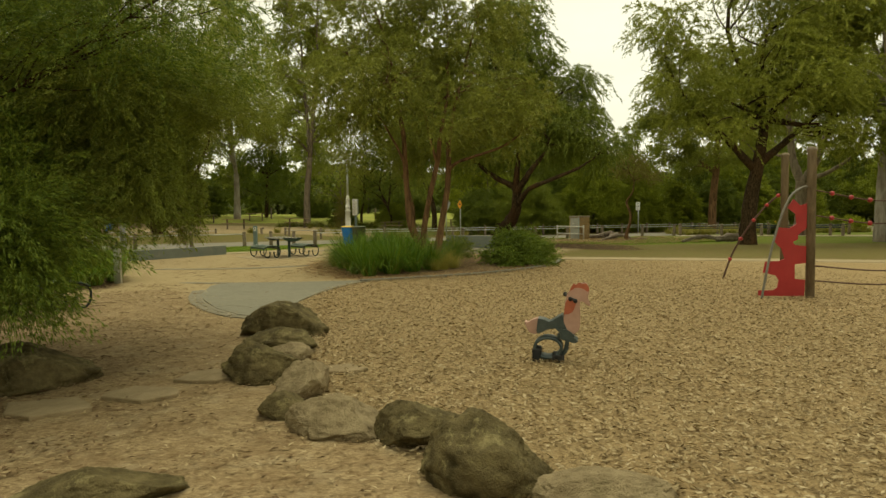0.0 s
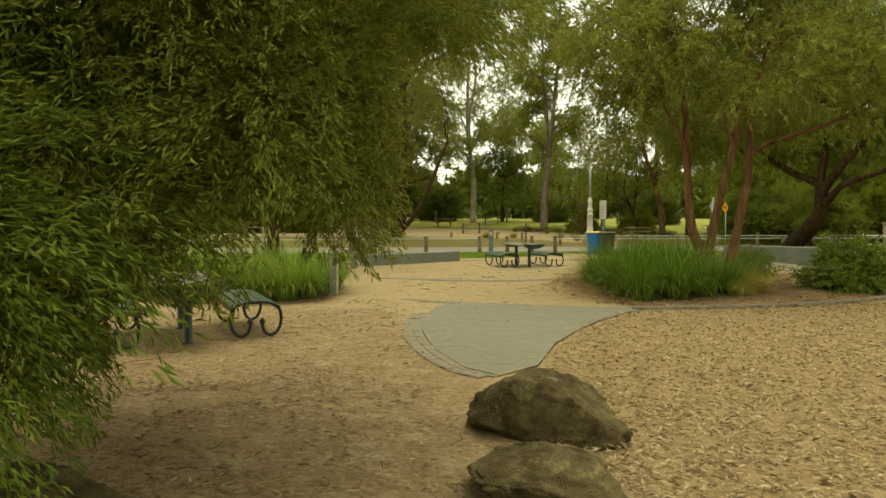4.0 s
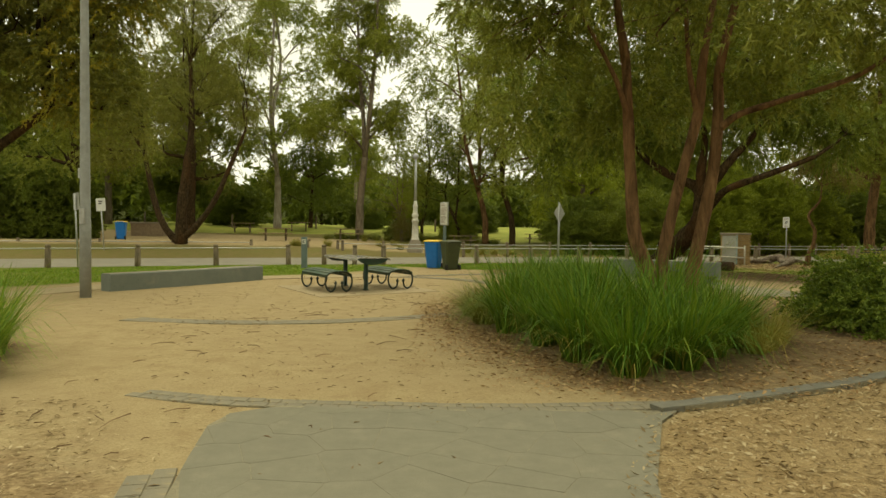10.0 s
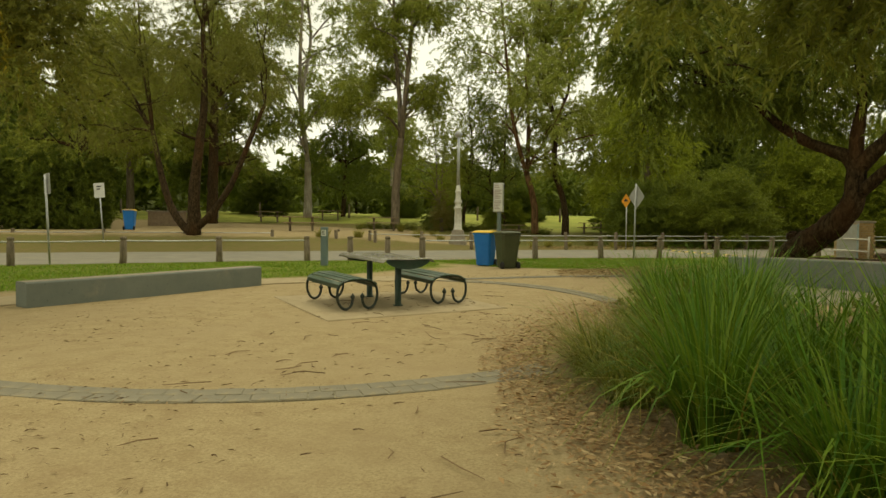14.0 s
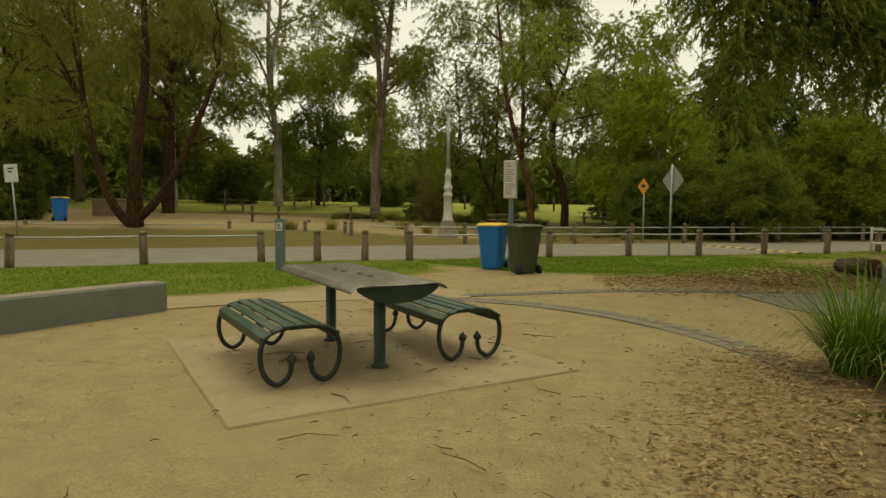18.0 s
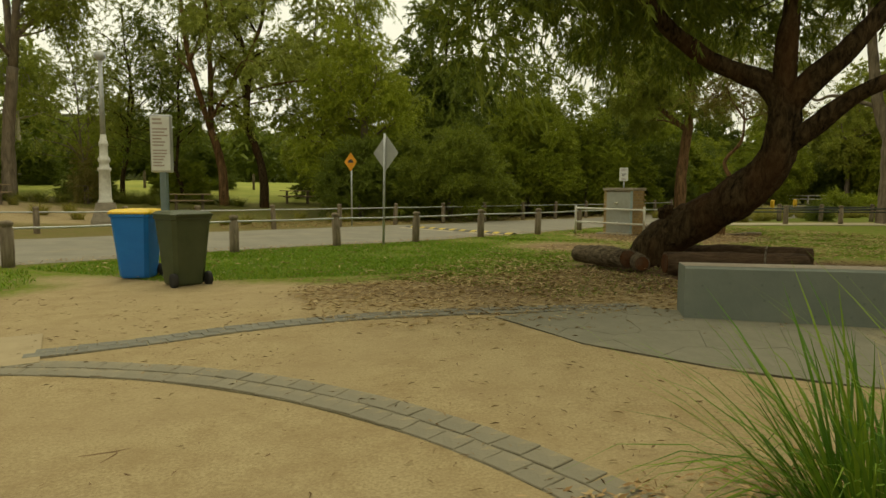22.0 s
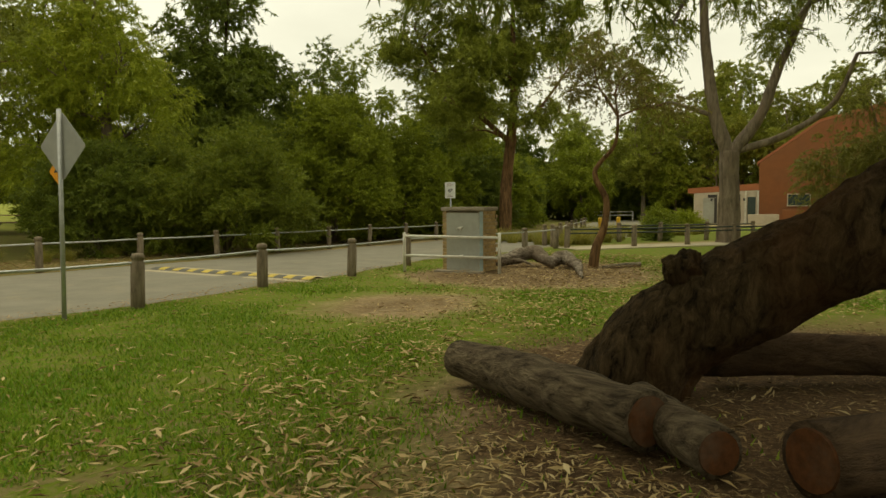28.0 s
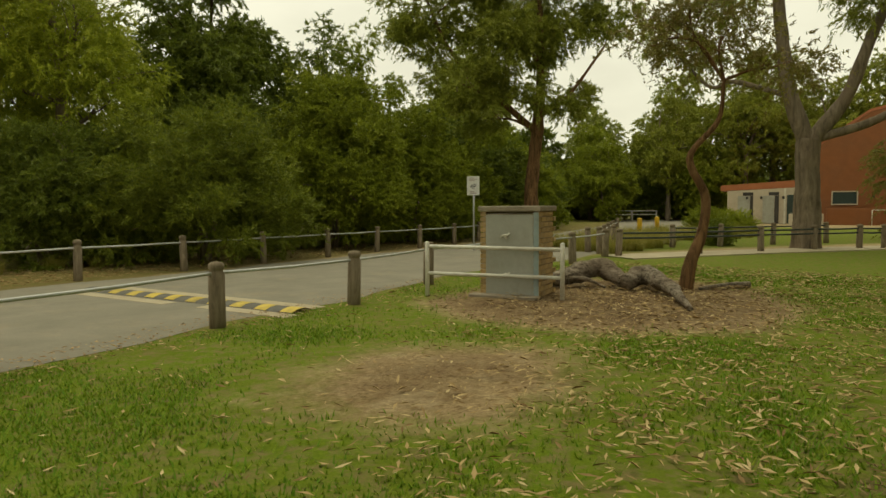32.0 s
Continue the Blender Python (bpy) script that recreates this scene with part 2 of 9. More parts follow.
M_GROUND = ground_mat()
M_CHIP = island_mat("bark_chip", ((0.0, (0.15, 0.102, 0.046)), (0.3, (0.28, 0.203, 0.095)), (0.7, (0.42, 0.325, 0.165)), (1.0, (0.56, 0.46, 0.27))))
M_FALLEN = island_mat("fallen_leaf", ((0.0, (0.10, 0.06, 0.028)), (0.4, (0.22, 0.145, 0.068)), (0.8, (0.34, 0.25, 0.125)), (1.0, (0.44, 0.35, 0.19))))
M_TANLEAF = island_mat("tan_leaf", ((0.0, (0.20, 0.125, 0.05)), (0.3, (0.38, 0.265, 0.115)), (0.8, (0.54, 0.41, 0.19)), (1.0, (0.62, 0.50, 0.27))))
M_BEDLEAF = island_mat("bed_leaf", ((0.0, (0.16, 0.088, 0.034)), (0.3, (0.32, 0.195, 0.08)), (0.8, (0.47, 0.32, 0.145)), (1.0, (0.58, 0.44, 0.23))))
M_TWIG = island_mat("dry_twig", ((0.0, (0.10, 0.06, 0.03)), (1.0, (0.26, 0.17, 0.09))))
M_BLADE = leaf_mat("grass_blade", (0.085, 0.195, 0.006), (0.145, 0.28, 0.010), (0.29, 0.35, 0.042), 0.3)
M_TUSSOCK = leaf_mat("tussock_blade", (0.046, 0.122, 0.010), (0.088, 0.20, 0.015), (0.21, 0.30, 0.036), 0.3, 0.55)
M_TUSSOCK_Y = leaf_mat("tussock_yellow", (0.078, 0.168, 0.015), (0.150, 0.275, 0.024), (0.32, 0.40, 0.065), 0.35, 0.55)
M_DRYGRASS = leaf_mat("dry_grass", (0.399, 0.300, 0.105), (0.513, 0.420, 0.157), (0.314, 0.330, 0.084), 0.3)
M_REED_GREEN = leaf_mat("olive_reed", (0.085, 0.115, 0.02), (0.15, 0.175, 0.03), (0.27, 0.25, 0.06), 0.3, 0.55)
M_REED = leaf_mat("brown_reed", (0.242, 0.210, 0.063), (0.356, 0.300, 0.095), (0.171, 0.195, 0.042), 0.3)
M_LEAF_WATTLE = leaf_mat("wattle_leaf", (0.069, 0.115, 0.017), (0.132, 0.194, 0.030), (0.276, 0.345, 0.062), 0.3)
M_LEAF_TIP = leaf_mat("pale_wattle_leaf", (0.156, 0.198, 0.048), (0.240, 0.282, 0.066), (0.384, 0.420, 0.108), 0.4)
M_LEAF_GUM = leaf_mat("gum_leaf", (0.187, 0.213, 0.038), (0.277, 0.302, 0.058), (0.426, 0.445, 0.103))
M_LEAF_BEDGUM = leaf_mat("olive_gum_leaf", (0.144, 0.167, 0.039), (0.236, 0.255, 0.060), (0.385, 0.397, 0.103))
M_LEAF_LEANING = leaf_mat("drooping_leaf", (0.112, 0.148, 0.03), (0.168, 0.210, 0.042), (0.27, 0.315, 0.06))
M_LEAF_GREY = leaf_mat("grey_gum_leaf", (0.244, 0.290, 0.077), (0.347, 0.386, 0.103), (0.489, 0.515, 0.161))
M_LEAF_DARK = leaf_mat("dark_leaf", (0.098, 0.130, 0.023), (0.143, 0.182, 0.033), (0.221, 0.260, 0.046))
M_LEAF_BUSH = leaf_mat("bush_leaf", (0.150, 0.190, 0.019), (0.240, 0.285, 0.029), (0.41, 0.44, 0.055))
M_LEAF_LIMEDARK = leaf_mat("olive_bush_leaf", (0.105, 0.138, 0.02), (0.172, 0.208, 0.03), (0.30, 0.33, 0.05))
M_LEAF_COVER = leaf_mat("ground_cover_leaf", (0.10, 0.105, 0.03), (0.16, 0.155, 0.045), (0.25, 0.215, 0.085), 0.2)
M_LEAF_LIME = leaf_mat("light_wattle_leaf", (0.216, 0.270, 0.024), (0.338, 0.392, 0.038), (0.486, 0.513, 0.068))
M_LEAF_REEDY = leaf_mat("olive_brown_leaf", (0.12, 0.115, 0.03), (0.18, 0.165, 0.045), (0.25, 0.23, 0.07))
M_LEAF_CASUARINA = leaf_mat("needle_leaf", (0.144, 0.150, 0.042), (0.216, 0.216, 0.060), (0.312, 0.300, 0.090))
M_LEAF_YELLOW = leaf_mat("yellowing_leaf", (0.242, 0.225, 0.032), (0.427, 0.330, 0.042), (0.200, 0.240, 0.042))
M_LEAF_PINK = leaf_mat("bronze_leaf", (0.214, 0.150, 0.063), (0.271, 0.210, 0.089), (0.185, 0.195, 0.063))
M_BARK_RED = bark_mat("red_brown_bark", (0.072, 0.040, 0.018), (0.27, 0.158, 0.072), (0.185, 0.095, 0.038), 8, 0.8)
M_BARK_DARK = bark_mat("dark_rough_bark", (0.010, 0.007, 0.003), (0.11, 0.073, 0.034), (0.10, 0.046, 0.016), 15, 1.0, (1, 1, 0.4))
M_BARK_PALE = bark_mat("pale_gum_bark", (0.25, 0.21, 0.16), (0.50, 0.45, 0.37), (0.22, 0.155, 0.10), 4, 0.3)
M_BARK_GREY = bark_mat("grey_brown_bark", (0.12, 0.095, 0.064), (0.30, 0.24, 0.17), (0.20, 0.145, 0.095), 6)
M_LOG = bark_mat("log_bark", (0.045, 0.033, 0.02), (0.24, 0.185, 0.115), (0.13, 0.095, 0.055), 20, 1.0, (1, 0.16, 1))
M_LOG_DARK = bark_mat("dark_log_bark", (0.04, 0.027, 0.016), (0.135, 0.088, 0.05), (0.09, 0.055, 0.03), 13, 1.0, (0.14, 0.5, 1))
M_DEADWOOD = bark_mat("grey_dead_wood", (0.05, 0.036, 0.024), (0.40, 0.34, 0.255), (0.17, 0.125, 0.085), 22, 1.0, (0.6, 0.3, 1))
M_CUT = plain("sawn_log_end", (0.06, 0.024, 0.009), (0.115, 0.047, 0.017), 22, 0.85, 0.1, dirt=0.5)
M_ROCK = stone_mat("brown_boulder", (0.06, 0.047, 0.018), (0.20, 0.16, 0.07), (0.34, 0.29, 0.13), 6.5, amount=0.75, bump=1.0)
M_ROCK_PALE = stone_mat("pale_boulder", (0.19, 0.145, 0.075), (0.37, 0.295, 0.165), (0.16, 0.135, 0.06), 6.0, amount=0.5, bump=0.9)
M_BLUESTONE = stone_mat("bluestone", (0.19, 0.178, 0.125), (0.225, 0.21, 0.148), (0.29, 0.26, 0.18), 6.0, 0.10, 0.25, 0.25)
M_SETT = stone_mat("bluestone_sett", (0.165, 0.16, 0.125), (0.23, 0.22, 0.17), (0.31, 0.245, 0.135), 7.0, 0.3, 0.55, 0.4)
M_SETT_SANDY = stone_mat("sanded_sett", (0.205, 0.185, 0.13), (0.255, 0.225, 0.15), (0.35, 0.28, 0.145), 3.0, 0.15, 0.85, 0.3)
M_MORTAR = stone_mat("mortar", (0.21, 0.192, 0.13), (0.32, 0.28, 0.175), (0.17, 0.155, 0.11), 9.0)
M_STEPSTONE = stone_mat("stepping_stone", (0.22, 0.17, 0.09), (0.31, 0.24, 0.135), (0.2, 0.14, 0.07), 5.0, amount=0.6, bump=0.5)
M_CONCRETE = stone_mat("concrete_slab", (0.30, 0.24, 0.135), (0.38, 0.305, 0.175), (0.26, 0.19, 0.095), 3.0, bump=0.2)
M_PATH = stone_mat("concrete_path", (0.36, 0.31, 0.205), (0.45, 0.39, 0.265), (0.36, 0.28, 0.18), 2.0, bump=0.2)
M_WALL = stone_mat("grey_painted_concrete", (0.15, 0.172, 0.145), (0.21, 0.228, 0.187), (0.31, 0.285, 0.21), 1.1, amount=0.55, bump=0.15)
M_ROAD = stone_mat("grey_asphalt", (0.195, 0.18, 0.135), (0.25, 0.23, 0.175), (0.29, 0.245, 0.16), 1.2, amount=0.45, bump=0.3)
M_YELLOW = plain("yellow_road_paint", (0.50, 0.37, 0.05), (0.60, 0.46, 0.09), 12, 0.7, dirt=0.7)
M_POST = bark_mat("weathered_timber", (0.14, 0.11, 0.072), (0.29, 0.235, 0.16), (0.20, 0.16, 0.10), 10, 0.4)
M_TIMBER = bark_mat("picnic_timber", (0.24, 0.17, 0.10), (0.40, 0.30, 0.19), (0.30, 0.22, 0.14), 9, 0.3)
M_GALV = plain("galvanised_steel", (0.42, 0.43, 0.41), (0.54, 0.54, 0.51), 9, 0.45, 0.5, 0.5, 0.05)
M_POLE = plain("dull_steel_pole", (0.25, 0.26, 0.24), (0.32, 0.33, 0.305), 9, 0.6, 0.4, 0.15, 0.05)
M_STEEL = plain("brushed_steel", (0.50, 0.49, 0.44), (0.62, 0.60, 0.54), 30, 0.38, 0.5, 0.75, 0.06, (1, 1, 0.08))
M_TABLETOP = plain("worn_steel_top", (0.30, 0.28, 0.225), (0.46, 0.43, 0.35), 5, 0.27, 0.5, 0.8, 0.05, grime=(0.20, 0.16, 0.10), dirt=0.55)
M_GREEN = plain("dark_green_paint", (0.006, 0.028, 0.014), (0.012, 0.042, 0.022), 14, 0.42, 0.5, 0.0, 0.08, grime=(0.13, 0.13, 0.09), dirt=0.35)
M_SLAT = plain("worn_green_slat", (0.008, 0.038, 0.016), (0.03, 0.082, 0.042), 22, 0.34, 0.5, 0.0, 0.12, (0.2, 1, 1), grime=(0.25, 0.24, 0.18), dirt=0.6)
M_IRON = plain("black_green_iron", (0.006, 0.014, 0.008), (0.014, 0.028, 0.016), 20, 0.5, 0.5, 0.0, 0.1)
M_BLUE = plain("blue_plastic", (0.012, 0.165, 0.56), (0.02, 0.20, 0.62), 4, 0.45, 0.4, 0, 0.04, dirt=0.15)
M_BINGREEN = plain("dark_green_plastic", (0.05, 0.062, 0.024), (0.068, 0.082, 0.032), 4, 0.5, 0.35, 0, 0.04, dirt=0.25)
M_LID_Y = plain("yellow_plastic", (0.72, 0.48, 0.015), (0.80, 0.55, 0.02), 4, 0.45, 0.4, 0, 0.04, dirt=0.15)
M_RUBBER = plain("black_rubber", (0.015, 0.015, 0.014), (0.03, 0.03, 0.028), 10, 0.8)
M_WHITE = plain("white_paint", (0.62, 0.60, 0.51), (0.74, 0.72, 0.62), 8, 0.5, 0.35, 0, 0.08, grime=(0.26, 0.21, 0.14), dirt=0.5)
M_SIGN = plain("sign_white", (0.66, 0.66, 0.60), (0.74, 0.74, 0.68), 5, 0.5, 0.3, 0, 0.02, dirt=0.15)
M_SIGNBACK = plain("sign_aluminium", (0.40, 0.40, 0.37), (0.47, 0.47, 0.43), 5, 0.5, 0.4, 0.4, 0.03, dirt=0.25)
M_INK = plain("sign_ink", (0.05, 0.05, 0.05), (0.07, 0.07, 0.07), 5, 0.6)
M_PRINT = plain("faded_print", (0.40, 0.33, 0.28), (0.46, 0.38, 0.32), 5, 0.6)
M_ORANGE = plain("orange_sign", (0.78, 0.33, 0.02), (0.85, 0.38, 0.03), 5, 0.5)
M_SIGNYELLOW = plain("yellow_sign", (0.75, 0.45, 0.02), (0.80, 0.50, 0.03), 5, 0.5)
M_GREYBLUE = plain("blue_grey_paint", (0.14, 0.19, 0.19), (0.18, 0.235, 0.23), 6, 0.5, 0.4)
M_BRICK = stone_mat("cream_brick", (0.42, 0.28, 0.11), (0.56, 0.40, 0.19), (0.36, 0.25, 0.12), 12, 0.35, 0.3, 0.25)
M_JOINT = stone_mat("brick_mortar", (0.38, 0.32, 0.22), (0.44, 0.37, 0.26), (0.28, 0.23, 0.16), 12)
M_DOORGREY = plain("grey_cabinet_paint", (0.36, 0.365, 0.31), (0.42, 0.425, 0.365), 6, 0.5, 0.35, 0, 0.04, grime=(0.24, 0.21, 0.15), dirt=0.5)
M_CONC_LID = stone_mat("concrete_cap", (0.27, 0.23, 0.17), (0.36, 0.31, 0.23), (0.20, 0.17, 0.12), 6)
M_RED = plain("red_plastic", (0.34, 0.026, 0.026), (0.42, 0.036, 0.034), 3, 0.4, 0.4, 0, 0.03, dirt=0.12)
M_ROPE = plain("dark_rope", (0.09, 0.055, 0.04), (0.14, 0.08, 0.06), 60, 0.85, 0.1, 0, 0.4)
M_PINK = plain("faded_pink_paint", (0.46, 0.27, 0.20), (0.56, 0.35, 0.26), 9, 0.5, 0.35, 0, 0.05, dirt=0.3)
M_CORAL = plain("coral_paint", (0.40, 0.10, 0.05), (0.50, 0.15, 0.075), 9, 0.5, 0.35, 0, 0.05, dirt=0.25)
M_SLATEBLUE = plain("slate_blue_metal", (0.03, 0.045, 0.045), (0.075, 0.10, 0.095), 9, 0.42, 0.5, 0.1, 0.08, dirt=0.3)
M_CLAD = plain("rust_brown_cladding", (0.23, 0.084, 0.026), (0.27, 0.10, 0.034), 2, 0.6, 0.3, 0, 0.05, dirt=0.2)
M_RENDER = plain("cream_render", (0.50, 0.43, 0.32), (0.58, 0.51, 0.39), 3, 0.85, 0.2, 0, 0.1, dirt=0.3)
M_ROOF = plain("orange_brown_fascia", (0.36, 0.125, 0.05), (0.42, 0.155, 0.065), 3, 0.6, dirt=0.2)
M_DARKDOOR = plain("dark_doorway", (0.045, 0.04, 0.035), (0.06, 0.055, 0.05), 3, 0.6)
M_GLASS_DARK = plain("dark_window_glass", (0.04, 0.06, 0.055), (0.05, 0.07, 0.065), 2, 0.12, 0.6, 0, 0.0, dirt=0.1)
M_SHED = plain("dark_shed_metal", (0.05, 0.055, 0.05), (0.075, 0.08, 0.07), 4, 0.7, dirt=0.3)
M_BBQ = stone_mat("barbecue_brick", (0.26, 0.19, 0.125), (0.36, 0.28, 0.19), (0.22, 0.17, 0.12), 6)
M_PALEBLUE = plain("pale_blue_strip", (0.28, 0.36, 0.36), (0.36, 0.43, 0.42), 9, 0.6, dirt=0.4)
M_HUMPBLACK = plain("black_hump_rubber", (0.10, 0.096, 0.08), (0.15, 0.143, 0.118), 9, 0.8, dirt=0.4)
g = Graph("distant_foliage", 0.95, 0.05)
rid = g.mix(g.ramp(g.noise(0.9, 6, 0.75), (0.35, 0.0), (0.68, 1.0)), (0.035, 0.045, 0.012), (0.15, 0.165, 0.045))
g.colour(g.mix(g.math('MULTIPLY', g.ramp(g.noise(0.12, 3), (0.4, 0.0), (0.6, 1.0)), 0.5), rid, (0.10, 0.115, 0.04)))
g.bump(g.noise(1.6, 6, 0.8), 1.0, 1.2)
M_RIDGE = g.m
M_RAIL = plain("dull_grey_rail", (0.15, 0.14, 0.105), (0.22, 0.205, 0.16), 12, 0.55, 0.4, 0.2, 0.05)

# ---- building tools ----
def mesh_from(bm, name, mat, smooth=False):
    me = bpy.data.meshes.new(name)
    if smooth:
        for fc in bm.faces:
            fc.smooth = True
    bm.normal_update()
    bm.to_mesh(me)
    bm.free()
    me.materials.append(mat)
    return me


def part(name, bm, material, parent, label="", smooth=False):
    ob = new(name, mesh_from(bm, name, material, smooth))
    if parent is not None:
        ob.parent = parent
    if label:
        ob["label"] = label
    return ob


def thing(name, label, category, m=None, group="", kind=""):
    ob = new(name)
    ob.empty_display_size = 0.1
    if m is not None:
        ob.matrix_basis = m
    return tagged(ob, label, category, group, kind)


def solo(name, bm, material, label, category, m=None, group="", kind="", smooth=False):
    ob = part(name, bm, material, None, "", smooth)
    if m is not None:
        ob.matrix_basis = m
    return tagged(ob, label, category, group, kind)


def box(bm, x0, y0, z0, x1, y1, z1, bevel=0.0, m=None, seg=1):
    r = bmesh.ops.create_cube(bm, size=1)
    vs = r["verts"]
    mm = Matrix.Translation(((x0 + x1) / 2, (y0 + y1) / 2, (z0 + z1) / 2)) @ Matrix.Diagonal((x1 - x0, y1 - y0, z1 - z0, 1))
    bmesh.ops.transform(bm, matrix=(m or Matrix()) @ mm, verts=vs)
    if bevel > 0:
        es = list({e for v in vs for e in v.link_edges})
        bmesh.ops.bevel(bm, geom=es, offset=bevel, segments=seg, affect='EDGES')
    return bm


def tube(bm, pts, radii, seg=8, caps=True, lump=0.0, seed=0.0, closed=False):
    """A tapered tube along points, with an uneven skin when lump is set."""
    pts = [Vector(p) for p in pts]
    n = len(pts)
    if isinstance(radii, (int, float)):
        radii = [radii] * n
    rings, ref = [], None
    for i, p in enumerate(pts):
        if closed:
            d = (pts[(i + 1) % n] - pts[i - 1]).normalized()
        else:
            d = (pts[min(i + 1, n - 1)] - pts[max(i - 1, 0)]).normalized()
        if ref is None:
            ref = Vector((0, 0, 1)) if abs(d.z) < 0.9 else Vector((1, 0, 0))
        side = (ref - d * ref.dot(d)).normalized()
        ref = side
        up = d.cross(side)
        ring = []
        for k in range(seg):
            a = 2 * math.pi * k / seg
            o = side * math.cos(a) + up * math.sin(a)
            r = radii[i]
            if lump:
                q = p + o * radii[i]
                r *= 1 + lump * noise.noise(Vector((q.x * 3 + seed, q.y * 3, q.z * 1.5))) + 0.5 * lump * noise.noise(Vector((q.x * 9, q.y * 9 + seed, q.z * 4)))
                if seg > 20:
                    r *= 1 - 0.10 * abs(noise.noise(Vector((o.x * 7 + seed, o.y * 7 + p.x * 2, o.z * 7 + p.z * 2)))) + 0.03 * noise.noise(q * 24)
            ring.append(bm.verts.new(p + o * r))
        rings.append(ring)
    pairs = list(zip(rings, rings[1:])) + ([(rings[-1], rings[0])] if closed else [])
    for a, b in pairs:
        for k in range(seg):
            bm.faces.new((a[k], a[(k + 1) % seg], b[(k + 1) % seg], b[k]))
    if caps and not closed:
        bm.faces.new(rings[0][::-1])
        bm.faces.new(rings[-1])
    return rings


def spline(pts, n):
    """n + 1 points on a smooth curve through pts."""
    P = [Vector(p) for p in pts]
    P = [2 * P[0] - P[1]] + P + [2 * P[-1] - P[-2]]
    k = len(P) - 3
    out = []
    for i in range(n + 1):
        u = i / n * k
        j = min(int(u), k - 1)
        f = u - j
        a, b, c, d = P[j:j + 4]
        out.append(0.5 * ((2 * b) + (c - a) * f + (2 * a - 5 * b + 4 * c - d) * f * f + (3 * b - a - 3 * c + d) * f ** 3))
    return out


def ramped(vals, n):
    return [float(np.interp(i / n * (len(vals) - 1), range(len(vals)), vals)) for i in range(n + 1)]


def lathe(bm, profile, seg=16, m=None):
    """Turns (radius, height) pairs about z."""
    rings = []
    for r, z in profile:
        rings.append([bm.verts.new((m or Matrix()) @ Vector((r * math.cos(2 * math.pi * k / seg), r * math.sin(2 * math.pi * k / seg), z))) for k in range(seg)])
    for a, b in zip(rings, rings[1:]):
        for k in range(seg):
            bm.faces.new((a[k], a[(k + 1) % seg], b[(k + 1) % seg], b[k]))
    bm.faces.new(rings[0][::-1])
    bm.faces.new(rings[-1])


def prism(bm, poly, z0, z1, chamfer=0.0):
    """An upright block over a flat outline given counter-clockwise, with a chamfered top."""
    n = len(poly)
    cx, cy = sum(p[0] for p in poly) / n, sum(p[1] for p in poly) / n
    low = [bm.verts.new((p[0], p[1], z0)) for p in poly]
    if chamfer:
        mid = [bm.verts.new((p[0], p[1], z1 - chamfer)) for p in poly]
        top = []
        for p in poly:
            d = math.hypot(p[0] - cx, p[1] - cy) or 1
            k = 1 - chamfer * 1.2 / d
            top.append(bm.verts.new((cx + (p[0] - cx) * k, cy + (p[1] - cy) * k, z1)))
        layers = [low, mid, top]
    else:
        layers = [low, [bm.verts.new((p[0], p[1], z1)) for p in poly]]
    for a, b in zip(layers, layers[1:]):
        for i in range(n):
            bm.faces.new((a[i], a[(i + 1) % n], b[(i + 1) % n], b[i]))
    bm.faces.new(layers[-1])
    bm.faces.new(low[::-1])


def raw_mesh(name, verts, tris, mat):
    """A triangle mesh straight from arrays."""
    me = bpy.data.meshes.new(name)
    verts, tris = np.asarray(verts, np.float32), np.asarray(tris, np.int32)
    me.vertices.add(len(verts))
    me.vertices.foreach_set("co", verts.ravel())
    me.loops.add(tris.size)
    me.loops.foreach_set("vertex_index", tris.ravel())
    me.polygons.add(len(tris))
    me.polygons.foreach_set("loop_start", np.arange(0, tris.size, 3, dtype=np.int32))
    me.update(calc_edges=True)
    me.materials.append(mat)
    return me


def unit(a):
    return a / np.maximum(np.linalg.norm(a, axis=-1, keepdims=True), 1e-9)


def leaves(name, base, way, length, width, mat, rng, fold=0.25, fine=False):
    """Folded lance-shaped leaves: base points, directions, lengths and widths; fine ones are single slivers."""
    n = len(base)
    way = unit(way)
    side = unit(np.cross(way, rng.normal(size=(n, 3))))
    nor = np.cross(side, way)
    L, W = np.asarray(length)[:, None], np.asarray(width)[:, None]
    if fine:
        v = np.stack([base + side * W * 0.6, base + way * L, base - side * W * 0.6], 1)
        return raw_mesh(name, v.reshape(-1, 3), np.arange(n * 3).reshape(n, 3), mat)
    mid = base + way * L * 0.42 + nor * L * 0.06
    v = np.empty((n, 4, 3))
    v[:, 0] = base
    v[:, 1] = mid + side * W * 0.5 + nor * W * fold
    v[:, 2] = base + way * L - nor * L * 0.04
    v[:, 3] = mid - side * W * 0.5 + nor * W * fold
    t = np.empty((n, 2, 3), np.int32)
    k = np.arange(n)[:, None] * 4
    t[:, 0] = k + np.array([0, 1, 2])
    t[:, 1] = k + np.array([0, 2, 3])
    return raw_mesh(name, v.reshape(-1, 3), t.reshape(-1, 3), mat)


